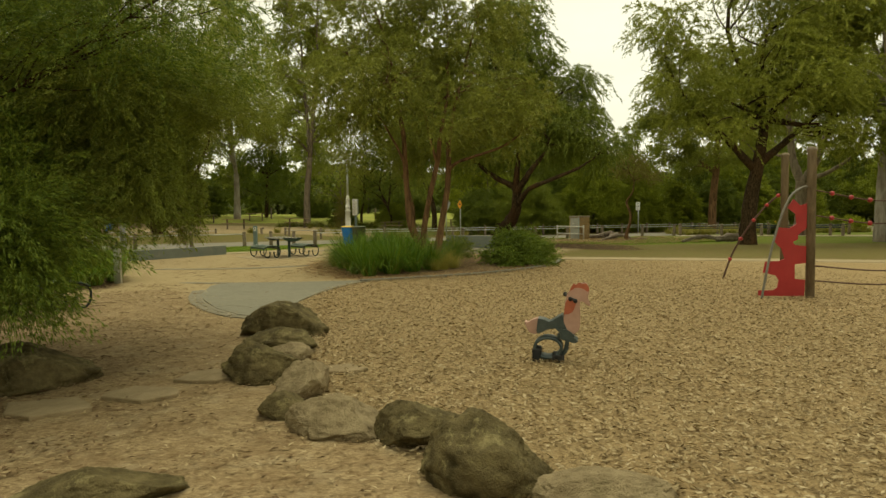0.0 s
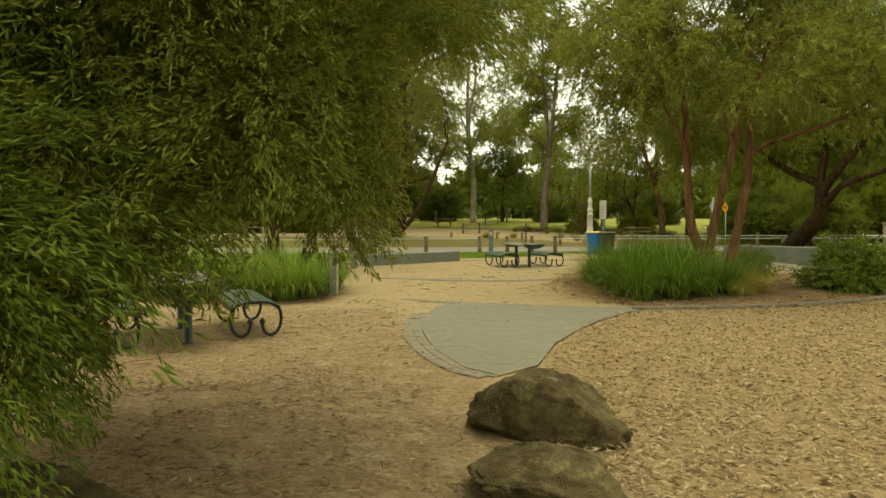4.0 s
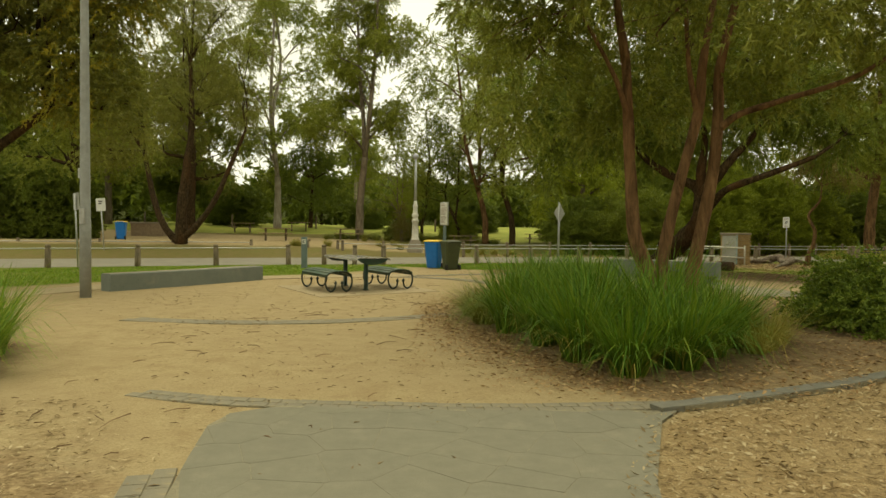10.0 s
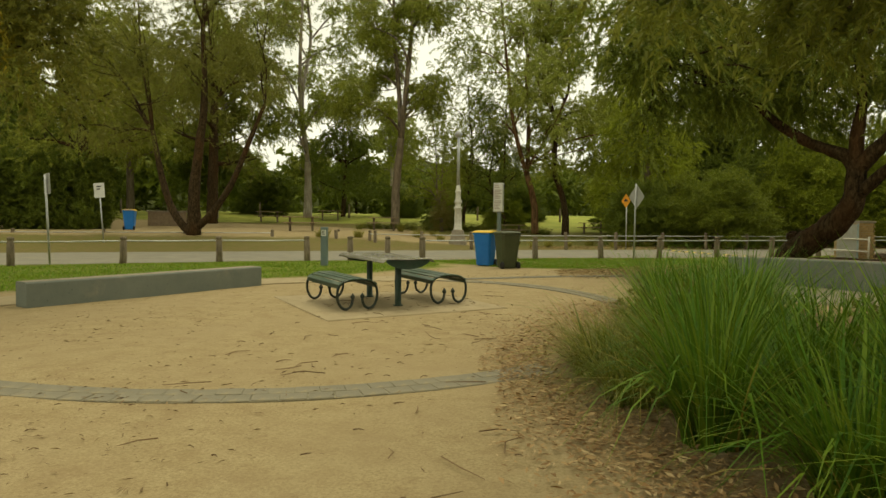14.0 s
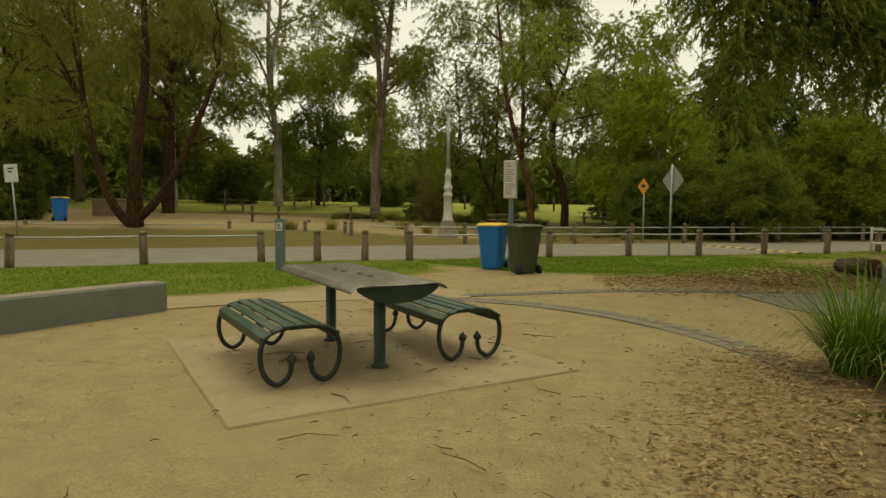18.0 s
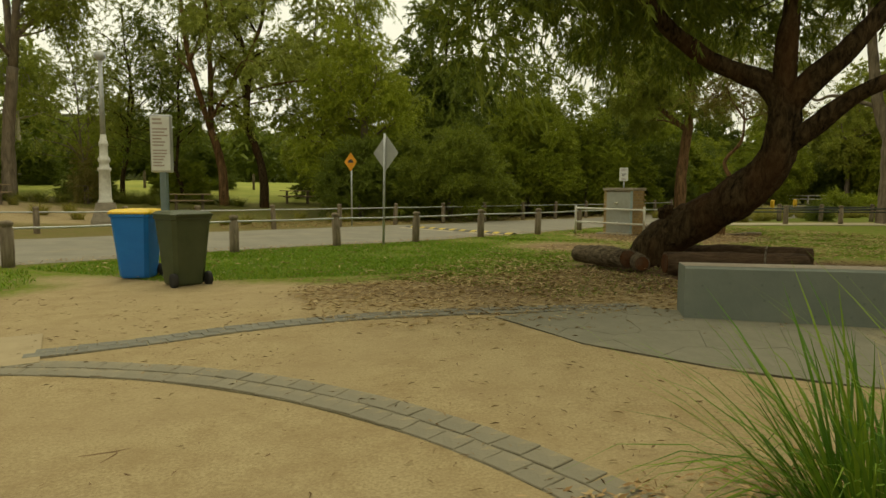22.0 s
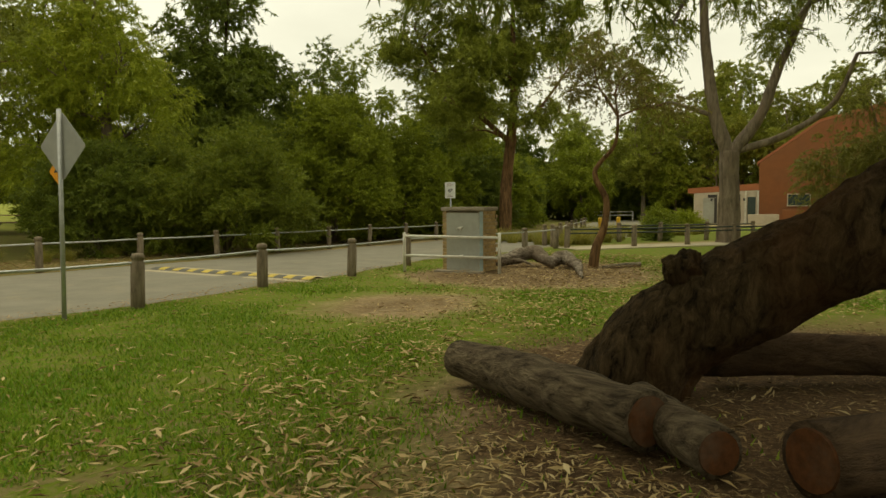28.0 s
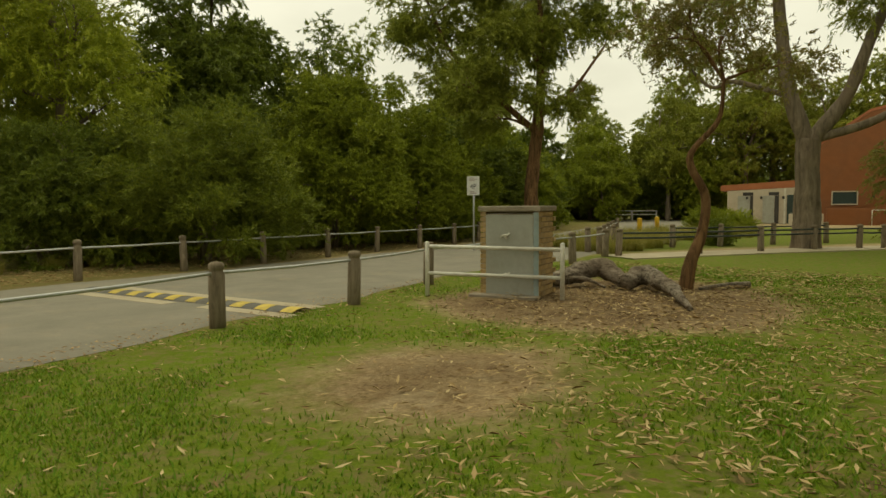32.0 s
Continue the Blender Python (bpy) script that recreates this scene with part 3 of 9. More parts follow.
def crown_mesh(name, lobes, sprays, per, mat, seed, leaf=(0.1, 0.02), twig=0.6, droop=0.5, out=0.7, shell=0.55, spread=0.8, flat=0.0, clumps=12, tuft=0.47, fine=True, keep=None):
    """Leaves on short twigs, gathered in many small tufts that fill soft lobes (centre, radii); gaps stay open between the tufts."""
    rng = np.random.default_rng(seed)
    lob = np.array(lobes, float)
    vol = lob[:, 3] * lob[:, 4] * lob[:, 5]
    n_t = len(lob) * clumps
    own = np.repeat(np.arange(len(lob)), clumps)
    td = unit(rng.normal(size=(n_t, 3)))
    tr = shell + (1 - shell) * rng.random(n_t) ** 0.6
    tc = lob[own, :3] + td * tr[:, None] * lob[own, 3:6] * 0.88
    tsz = lob[own, 3:6] * (tuft * (0.65 + 0.7 * rng.random(n_t)))[:, None]
    w = vol[own] ** 0.72 * (0.5 + rng.random(n_t))
    pick = rng.choice(n_t, sprays, p=w / w.sum())
    d = unit(rng.normal(size=(sprays, 3)))
    d[:, 2] = np.where(d[:, 2] < 0, d[:, 2] * 0.7, d[:, 2])
    r = 0.25 + 0.75 * rng.random(sprays) ** 0.5
    c = tc[pick] + d * r[:, None] * tsz[pick]
    o = unit((d + 0.6 * td[pick]) * [1, 1, 0.7] * out + rng.normal(size=(sprays, 3)) * 0.4 + [0, 0, 0.1])
    tw = twig * (0.4 + 0.8 * rng.random(sprays))
    u = np.sort(rng.random((sprays, per)), axis=1)
    base = c[:, None] + o[:, None] * (u * tw[:, None])[..., None]
    base[..., 2] -= droop * tw[:, None] * u ** 1.7
    base += rng.normal(size=base.shape) * 0.025 * twig
    way = o[:, None] * 0.8 + rng.normal(size=base.shape) * spread
    way[..., 2] -= droop * (0.3 + 1.1 * u)
    way[..., 2] *= 1 - flat
    base, way = base.reshape(-1, 3), way.reshape(-1, 3)
    if keep is not None:
        ok = keep(base)
        base, way = base[ok], way[ok]
    n = len(base)
    L = leaf[0] * (0.6 + 0.7 * rng.random(n))
    W = leaf[1] * (0.7 + 0.5 * rng.random(n))
    return leaves(name, base, way, L, W, mat, rng, 0.25, fine)


def branch_out(bm, start, r0, lobes, rng, seg=6, sub=5):
    """Limbs from a trunk point into each lobe, then thinner ones fanning out inside it."""
    for lb in lobes:
        c = Vector(lb[:3])
        mid = Vector(start).lerp(c, 0.5) + Vector((rng.normal(), rng.normal(), rng.normal() + 0.5)) * 0.08 * (c - Vector(start)).length
        pts = spline([start, mid, c], 6)
        tube(bm, pts, ramped([r0, r0 * 0.6, r0 * 0.3], 6), seg, False, 0.15, rng.random() * 9)
        for k in range(sub):
            d = Vector(rng.normal(size=3)).normalized()
            e = c + Vector((d.x * lb[3], d.y * lb[4], abs(d.z) * lb[5] * 0.8)) * 0.85
            f = pts[3 + k % 3]
            m2 = f.lerp(e, 0.5) + Vector(rng.normal(size=3)) * 0.12 * (e - f).length
            tube(bm, spline([f, m2, e], 4), ramped([r0 * 0.34, r0 * 0.18, r0 * 0.07], 4), 4, False)


def shared(name, me, m=None, parent=None):
    ob = new(name, me)
    if m is not None:
        ob.matrix_basis = m
    if parent is not None:
        ob.parent = parent
    return ob


def inside(poly, X, Y):
    """Signed distance to a polygon's edge on arrays, positive inside."""
    P = np.array(poly, float)
    Q = np.roll(P, -1, 0)
    best = np.full(X.shape, 1e9)
    odd = np.zeros(X.shape, bool)
    for (ax, ay), (bx, by) in zip(P, Q):
        dx, dy = bx - ax, by - ay
        t = np.clip(((X - ax) * dx + (Y - ay) * dy) / (dx * dx + dy * dy + 1e-12), 0, 1)
        best = np.minimum(best, np.hypot(X - ax - t * dx, Y - ay - t * dy))
        if ay != by:
            odd ^= ((ay > Y) != (by > Y)) & (X < (bx - ax) * (Y - ay) / (by - ay) + ax)
    return np.where(odd, best, -best)


def across(x, y):
    """Distance along the line square to the road, from the far side of the playground."""
    return -0.4 * x + 0.92 * y


def rise(x, y):
    """Height of the ground: level, with a low mound under the leaning tree and a bank past the car park."""
    x, y = np.asarray(x, float), np.asarray(y, float)
    s = across(x, y)
    low = 0.26 * np.exp(-((x - 1.8) ** 2 / 25.9 + (y - 30) ** 2 / 9.68))
    left = np.clip((s - 43.5) * 0.1, 0, 0.72) * np.clip((-x - 5) / 7, 0, 1)
    return np.maximum(np.clip((s - 50) * 0.07, 0, 1.9), left) + np.clip((s - 80) * 0.012, 0, 2.5) + low

# ---- the plan ----
BARK = [(1.3, 2.2), (0.95, 3.0), (0.35, 3.5), (-0.1, 4.0), (-0.66, 4.5), (-1.1, 5.0), (-1.45, 5.8), (-1.7, 7.2), (-2.1, 8.7), (-2.45, 9.9),
        (-2.5, 10.3), (-2.55, 11.6), (-2.45, 12.6), (-2.3, 13.6), (-1.95, 14.8), (-1.7, 15.0), (-0.75, 15.6), (1.45, 17.1), (2.4, 18.2), (3.3, 19.6),
        (3.9, 21.6), (7.7, 20.9), (13, 18.8), (22, 15.5), (34, 8), (34, -14), (4, -14), (2.0, -3)]
BED = [(-3.75, 20.5), (-2.9, 17.3), (-2.2, 15.9), (-1.75, 15.35), (-0.8, 15.75), (1.4, 17.3), (2.3, 18.35), (3.2, 19.7), (3.7, 22), (2.9, 24.0),
       (0.5, 25.2), (-1.7, 25.9), (-2.35, 25.5), (-2.6, 24.2), (-3.5, 22.6), (-4.2, 21.2)]
LEFTBED = [(-7.2, 14.3), (-7.6, 15.0), (-7.9, 15.8), (-8.5, 17.3), (-10.5, 18.2), (-13.5, 18.0), (-16, 16.5), (-15.5, 13.8), (-11, 13.2), (-8.6, 13.2)]
SOIL = [(1.0, 3.0), (-0.1, 4.2), (-1.6, 6.5), (-2.3, 8.8), (-3.0, 10.0), (-4.6, 12.6), (-6.0, 14.0), (-8.5, 12.8), (-13, 9.5), (-20, 4), (-16, -14), (3, -14), (1.6, 0)]
LEAFY = [(-2.2, 31.0), (-3.0, 32.6), (-1.2, 33.2), (0.8, 33.5), (2.2, 34.0), (3.5, 34.6), (5.2, 34.2), (6.8, 32.5), (8.5, 30.0), (8, 27), (4.5, 27.8), (0.2, 29.2), (-1.4, 29.6)]
LITTER = [(0.5, 29.7), (0.5, 31.0), (0.95, 32.2), (1.7, 33.3), (2.6, 33.9), (3.5, 34.4), (5.2, 34.2), (6.8, 32.5), (8.5, 30.0), (8, 27), (4.5, 27.8), (1.4, 28.8)]
LEAFNEAR = [(-2.7, 30.4), (-3.1, 31.6), (-2.2, 32.2), (-0.6, 31.9), (0.6, 31.8), (1.3, 32.2), (1.4, 28.8), (0.2, 29.1), (-1.4, 29.6)]
LITTER2 = [(6.9, 37.9), (6.2, 39.8), (6.7, 41.4), (8.2, 42.0), (11, 42.2), (12.4, 40.5), (12.0, 38.8), (10.4, 37.3), (8.6, 36.9)]
LITTER3 = [(3.9, 36.2), (3.0, 36.9), (2.8, 38.0), (4.2, 39.0), (5.2, 38.7), (6.1, 37.8), (5.2, 36.6)]
LAWN = [(-24, 29.4), (-18.5, 32.0), (-15.7, 33.4), (-13.2, 34.9), (-10.8, 35.8), (-7.0, 37.3), (-3.4, 39.2), (1.2, 40.4), (5.9, 42.5), (9.5, 44.6), (13.4, 45.3), (16.3, 46.1),
        (21, 43.4), (26, 41.2), (30, 36), (26, 31), (14, 32.6), (9.5, 32.2), (6.2, 33.6), (3, 33.9), (1.6, 33.2), (0.6, 31.8), (-0.8, 31.9), (-2.6, 32.6), (-3.7, 33.2), (-3.9, 34.6), (-6.7, 34.9), (-6.0, 33.8), (-7.6, 31.4), (-8.6, 29.9), (-10.2, 28.9), (-12.6, 26.6), (-14.5, 24), (-20, 22), (-28, 24)]
DRY = [(4.5, 23.2), (8, 22.4), (13.5, 20.6), (22, 18), (40, 12), (48, 24), (34, 34), (26, 36), (14, 38), (9.5, 38), (6.5, 35.5), (6.6, 31), (5.5, 27), (4.0, 25)]
DIRT = [(-60, 32), (-42, 37.5), (-30, 40.5), (-14, 46), (-5, 48.5), (-6, 56), (-16, 60), (-34, 60), (-60, 52)]
VERGE = [(15.5, 46.3), (22, 45.2), (30, 42.5), (42, 43.5), (46, 54), (40, 56), (27, 50), (18, 47.2)]
ROAD = [(-40, 20.3), (-28, 26.6), (-17.6, 31.9), (-13, 34.6), (-7.2, 36.9), (-3.3, 38.9), (1.3, 40.1), (3.7, 41.4), (6.0, 42.2), (9.6, 44.3), (13.6, 45.0), (17.5, 46.5),
        (26, 49.5), (40, 57), (60, 71), (56, 76), (38, 64), (24, 56.2), (14, 51.6), (7.5, 49.3), (3.0, 47.6), (-3, 45.6), (-8, 43.6), (-13, 43.4), (-19, 41.5), (-30, 36), (-43, 30)]


def grid_lines(*runs):
    out = []
    for a, b, step in runs:
        out += list(np.arange(a, b, step))
    return np.array(out)


gx = grid_lines((-420, -100, 40), (-100, -40, 6), (-40, -14, 0.8), (-14, 14, 0.25), (14, 32, 0.7), (32, 90, 5), (90, 430, 40))
gy = grid_lines((-420, -60, 40), (-60, -4, 4), (-4, 46, 0.25), (46, 70, 0.8), (70, 130, 4), (130, 430, 40))
GX, GY = np.meshgrid(gx, gy)
GZ = rise(GX, GY)
uneven = 0.012 * (np.sin(GX * 1.7 + 0.6 * GY) * np.cos(GY * 1.3 - GX * 0.4)) + 0.008 * np.sin(GX * 3.9 + 1) * np.sin(GY * 4.3)
calm = np.clip(-inside(ROAD, GX, GY), 0, 1)
GZ = GZ + (uneven * 0.45 - 0.006) * calm - 0.004
GZ += 0.06 * np.clip(inside(BED, GX, GY) / 0.8, 0, 1) + 0.05 * np.clip(inside(LEFTBED, GX, GY) / 0.8, 0, 1)
ny, nx = GX.shape
idx = np.arange(nx * ny).reshape(ny, nx)
a, b, c, d = idx[:-1, :-1].ravel(), idx[:-1, 1:].ravel(), idx[1:, 1:].ravel(), idx[1:, :-1].ravel()
g_me = raw_mesh("ground", np.stack([GX, GY, GZ], -1).reshape(-1, 3), np.concatenate([np.stack([a, b, c], 1), np.stack([a, c, d], 1)]), M_GROUND)


def soft(poly, w):
    return np.clip(0.5 + inside(poly, GX, GY) / w, 0, 1)


S = across(GX, GY)
far_lawn = np.clip(0.5 + (S - 45) / 6, 0, 1) * np.clip(0.5 + (60 - S) / 5, 0, 1)
za = np.ones((ny, nx, 4), np.float32)
za[..., 0] = soft(BARK, 0.5)
bare = np.maximum(soft(LITTER2, 1.2), 0.85 * soft(LITTER3, 1.6))
za[..., 1] = np.maximum.reduce([soft(LAWN, 1.6), 0.45 * far_lawn, 0.9 * soft(VERGE, 2)]) * (1 - bare)
za[..., 2] = np.maximum.reduce([soft(BED, 1.9) * 0.6, soft(LEFTBED, 0.8), soft(LITTER, 1.8), soft(LEAFY, 1.8) * 0.46, soft(LEAFNEAR, 2.2) * 0.6, soft(LITTER2, 1.6) * 0.55, soft(LITTER3, 1.8) * 0.42])
zb = np.ones((ny, nx, 4), np.float32)
zb[..., 0] = np.maximum.reduce([soft(SOIL, 2.5), soft(BED, 1.2), soft(LITTER2, 1.2), soft(LITTER3, 2.0)])
zb[..., 1] = np.maximum(soft(DRY, 2.0), np.clip(0.5 + (S - 42.5) / 2, 0, 1)) * (1 - bare)
dirt = soft(DIRT, 3)
zb[..., 2] = np.clip(0.5 + (S - 58 - 7 * np.clip((-GX - 5) / 10, 0, 1)) / 3, 0, 1) * (1 - dirt)
zb[..., 1] *= 1 - 0.85 * dirt
za[..., 1] *= 1 - 0.8 * dirt
for nm, arr in (("zone_a", za), ("zone_b", zb)):
    at = g_me.color_attributes.new(nm, 'FLOAT_COLOR', 'POINT')
    at.data.foreach_set("color", arr.reshape(-1, 4).ravel())
for p in g_me.polygons:
    p.use_smooth = True
ground = tagged(new("ground", g_me), "sandy park ground with bark chips, lawn and leaf litter", "ground", kind="structure")


def flat_sheet(name, poly, z, mat, label, category, step=1.5, edge=0.15, seed=1):
    """A level sheet with a slightly ragged edge."""
    rng = np.random.default_rng(seed)
    pts = []
    for (ax, ay), (bx, by) in zip(poly, poly[1:] + poly[:1]):
        n = max(1, int(math.hypot(bx - ax, by - ay) / step))
        for k in range(n):
            pts.append((ax + (bx - ax) * k / n + rng.normal() * edge, ay + (by - ay) * k / n + rng.normal() * edge))
    bm = bmesh.new()
    vs = [bm.verts.new((x, y, z)) for x, y in pts]
    bm.faces.new(vs)
    bmesh.ops.triangulate(bm, faces=bm.faces[:])
    return solo(name, bm, mat, label, category, kind="structure")


flat_sheet("road", ROAD, 0.001, M_ROAD, "pale grey worn asphalt park road with dusty edges", "road", 1.0, 0.08, 3)


def ribbon(bm, line, width, z0, z1):
    P = [Vector((*p, 0)) for p in line]
    L, R = [], []
    for i, p in enumerate(P):
        d = (P[min(i + 1, len(P) - 1)] - P[max(i - 1, 0)]).normalized()
        n = Vector((-d.y, d.x, 0)) * width / 2
        L.append(p + n)
        R.append(p - n)
    rows = [[bm.verts.new((q.x, q.y, z + float(rise(q.x, q.y)))) for q in side] for side, z in ((L, z0), (L, z1), (R, z1), (R, z0))]
    for r0, r1 in zip(rows, rows[1:]):
        for i in range(len(P) - 1):
            bm.faces.new((r0[i], r0[i + 1], r1[i + 1], r1[i]))


def curve2(pts, n):
    return [(p.x, p.y) for p in spline([(x, y, 0) for x, y in pts], n)]


bm = bmesh.new()
ribbon(bm, curve2([(15.9, 45.0), (20, 43.9), (24.5, 42.4), (30, 40.5), (40, 41)], 24), 1.5, -0.05, 0.02)
solo("pavement", bm, M_PATH, "pale concrete footpath beside the lawn", "footpath", kind="structure")
bm = bmesh.new()
ribbon(bm, curve2([(-5.4, 29.75), (-7.0, 29.45), (-8.6, 28.9), (-10.0, 27.9), (-11.4, 26.2), (-12.3, 24.2), (-13.2, 21.8)], 24), 1.15, -0.05, 0.006)
solo("pavement", bm, M_CONCRETE, "dusty concrete footpath behind a low wall", "footpath", kind="structure")
bm = bmesh.new()
ribbon(bm, curve2([(4.2, 22.8), (7.7, 21.7), (13.2, 19.8), (22, 16.6), (34, 10)], 24), 1.1, -0.03, 0.004)
solo("pavement", bm, M_CONCRETE, "narrow sandy path along the bark area", "path", kind="structure")


# ---- stone paving, setts and kerb ----
def clip_convex(subject, cell):
    out = list(subject)
    for (ax, ay), (bx, by) in zip(cell, cell[1:] + cell[:1]):
        src, out = out, []
        for i, p in enumerate(src):
            q = src[(i + 1) % len(src)]
            sp = (bx - ax) * (p[1] - ay) - (by - ay) * (p[0] - ax)
            sq = (bx - ax) * (q[1] - ay) - (by - ay) * (q[0] - ax)
            if sp >= 0:
                out.append(p)
            if sp * sq < 0:
                t = sp / (sp - sq)
                out.append((p[0] + (q[0] - p[0]) * t, p[1] + (q[1] - p[1]) * t))
        if not out:
            return []
    return out


def drape(bm):
    """Lays a flat piece on the ground's slope."""
    for v in bm.verts:
        v.co.z += float(rise(v.co.x, v.co.y))


def crazy_paving(name, poly, size, label, seed, top=0.011):
    """Irregular flagstones, each one a piece, in a mortar bed."""
    rng = np.random.default_rng(seed)
    xs, ys = [p[0] for p in poly], [p[1] for p in poly]
    seeds = []
    tries = 0
    while tries < 4000:
        tries += 1
        q = (rng.uniform(min(xs) - 0.2, max(xs) + 0.2), rng.uniform(min(ys) - 0.2, max(ys) + 0.2))
        if all(math.hypot(q[0] - s[0], q[1] - s[1]) > size * (0.45 + 0.9 * rng.random()) for s in seeds):
            seeds.append(q)
    bed = bmesh.new()
    dense = []
    for p, q in zip(poly, poly[1:] + poly[:1]):
        k = max(1, int(math.hypot(q[0] - p[0], q[1] - p[1]) / 0.4))
        dense += [(p[0] + (q[0] - p[0]) * i / k, p[1] + (q[1] - p[1]) * i / k) for i in range(k)]
    prism(bed, dense, -0.06, top - 0.0008)
    drape(bed)
    paving = solo(name, bed, M_MORTAR, label, "paving", kind="structure")
    for s in seeds:
        cell = [(s[0] - 3, s[1] - 3), (s[0] + 3, s[1] - 3), (s[0] + 3, s[1] + 3), (s[0] - 3, s[1] + 3)]
        for o in seeds:
            if o is s or math.hypot(o[0] - s[0], o[1] - s[1]) > size * 5:
                continue
            mx, my = (s[0] + o[0]) / 2, (s[1] + o[1]) / 2
            dx, dy = o[0] - s[0], o[1] - s[1]
            l = math.hypot(dx, dy)
            mx, my = mx - dx / l * 0.0018, my - dy / l * 0.0018
            cell = clip_convex(cell, [(mx + dy * 9, my - dx * 9), (mx - dy * 9, my + dx * 9), (mx - dy * 9 - dx * 99, my + dx * 9 - dy * 99), (mx + dy * 9 - dx * 99, my - dx * 9 - dy * 99)])
            if not cell:
                break
        if len(cell) < 3:
            continue
        piece = clip_convex(poly, cell)
        if len(piece) < 3:
            continue
        area = 0.5 * abs(sum(p[0] * q[1] - p[1] * q[0] for p, q in zip(piece, piece[1:] + piece[:1])))
        if area < 0.02:
            continue
        bm = bmesh.new()
        prism(bm, piece, -0.02, top + rng.random() * 0.0012)
        drape(bm)
        part("flagstone", bm, M_BLUESTONE, paving)
    return paving


PAVE_A = [(-2.75, 9.75), (-2.5, 10.3), (-2.56, 11.6), (-2.46, 12.6), (-2.3, 13.6), (-1.95, 14.8), (-1.75, 15.1), (-2.84, 15.0), (-3.9, 14.93), (-4.8, 14.95), (-5.12, 14.7), (-5.16, 14.4), (-5.02, 13.8), (-4.72, 12.6), (-4.3, 11.7), (-3.75, 10.7), (-3.15, 9.95)]
PAVE_B = [(-1.5, 29.15), (-1.22, 28.05), (-0.63, 27.2), (-0.1, 26.66), (1.2, 25.7), (3.2, 24.7), (4.2, 25.1), (4.0, 26.2), (2.6, 27.2), (1.4, 27.95), (0.15, 28.75), (0.05, 28.95)]


def sett_line(name, line, rows, along, wide, label, top=0.012, mat=M_SETT, seed=5, gap=0.008, limit=300):
    """Rows of small squared stones set along a line; few shapes shared by all."""
    rng = np.random.default_rng(seed)
    shapes = []
    for k in range(5):
        bm = bmesh.new()
        l, w = (along - gap) / 2, (wide - gap) / 2
        q = [(-l, -w), (l, -w), (l, w), (-l, w)]
        q = [(x * (1 + rng.normal() * 0.04), y * (1 + rng.normal() * 0.04)) for x, y in q]
        prism(bm, q, -0.06, 0.0, 0.005)
        shapes.append(mesh_from(bm, "sett", mat))
    bm = bmesh.new()
    ribbon(bm, line, rows * wide, -0.05, top - 0.007)
    root = solo(name, bm, M_MORTAR, label, "edging", kind="structure")
    P = [Vector((*p, 0)) for p in line]
    length = [0.0]
    for p, q in zip(P, P[1:]):
        length.append(length[-1] + (q - p).length)
    count = 0
    for r in range(rows):
        s = (r % 2) * along / 2
        while s < length[-1] and count < limit:
            j = max(0, min(int(np.searchsorted(length, s)) - 1, len(P) - 2))
            f = (s - length[j]) / (length[j + 1] - length[j])
            p = P[j].lerp(P[j + 1], f)
            d = (P[j + 1] - P[j]).normalized()
            o = (r - (rows - 1) / 2) * wide
            p = p + Vector((-d.y, d.x, 0)) * o
            ob = shared("sett", shapes[int(rng.integers(5))], pose(p.x, p.y, top + float(rise(p.x, p.y)) + rng.normal() * 0.0015, 0, 0, math.degrees(math.atan2(d.y, d.x)) + rng.normal() * 1.2), root)
            s += along
            count += 1
    return root

# ---- low walls ----
def curved_wall(name, line, thick, height, label):
    bm = bmesh.new()
    P = [Vector((*p, 0)) for p in line]
    prof = [(-thick / 2, -0.1), (-thick / 2, height - 0.02), (-thick / 2 + 0.02, height), (thick / 2 - 0.02, height), (thick / 2, height - 0.02), (thick / 2, -0.1)]
    rings = []
    for i, p in enumerate(P):
        d = (P[min(i + 1, len(P) - 1)] - P[max(i - 1, 0)]).normalized()
        n = Vector((-d.y, d.x, 0))
        rings.append([bm.verts.new(p + n * o + Vector((0, 0, z))) for o, z in prof])
    for a, b in zip(rings, rings[1:]):
        for k in range(len(prof) - 1):
            bm.faces.new((a[k], b[k], b[k + 1], a[k + 1]))
    bm.faces.new(rings[0])
    bm.faces.new(rings[-1][::-1])
    wall = solo(name, bm, M_WALL, label, "wall", kind="structure")
    bm = bmesh.new()
    rows = []
    for i, p in enumerate(P):
        d = (P[min(i + 1, len(P) - 1)] - P[max(i - 1, 0)]).normalized()
        n = Vector((-d.y, d.x, 0))
        rows.append([bm.verts.new(p + n * o + Vector((0, 0, height + 0.004))) for o in (-thick / 2 + 0.022, 0.0, thick / 2 - 0.022)])
    for a, b in zip(rows, rows[1:]):
        for k in range(2):
            bm.faces.new((a[k], b[k], b[k + 1], a[k + 1]))
    bmesh.ops.recalc_face_normals(bm, faces=bm.faces[:])
    part("coping", bm, M_CONC_LID, wall, "worn bare concrete top")
    return wall


curved_wall("wall_seat", curve2([(-11.45, 23.85), (-10.95, 24.75), (-10.5, 25.6), (-10.0, 26.6), (-9.4, 27.75)], 12), 0.36, 0.37, "low grey concrete seating wall curving beside the sand")
curved_wall("wall_paved", curve2([(0.20, 28.58), (0.85, 28.2), (1.65, 27.74), (2.72, 26.9)], 10), 0.36, 0.67, "low blue-grey concrete wall beside stone paving")


# ---- picnic tables and benches ----
def slab(name, quad, top, label):
    bm = bmesh.new()
    prism(bm, quad, -0.08, top, 0.012)
    return solo(name, bm, M_CONCRETE, label, "slab", kind="structure")


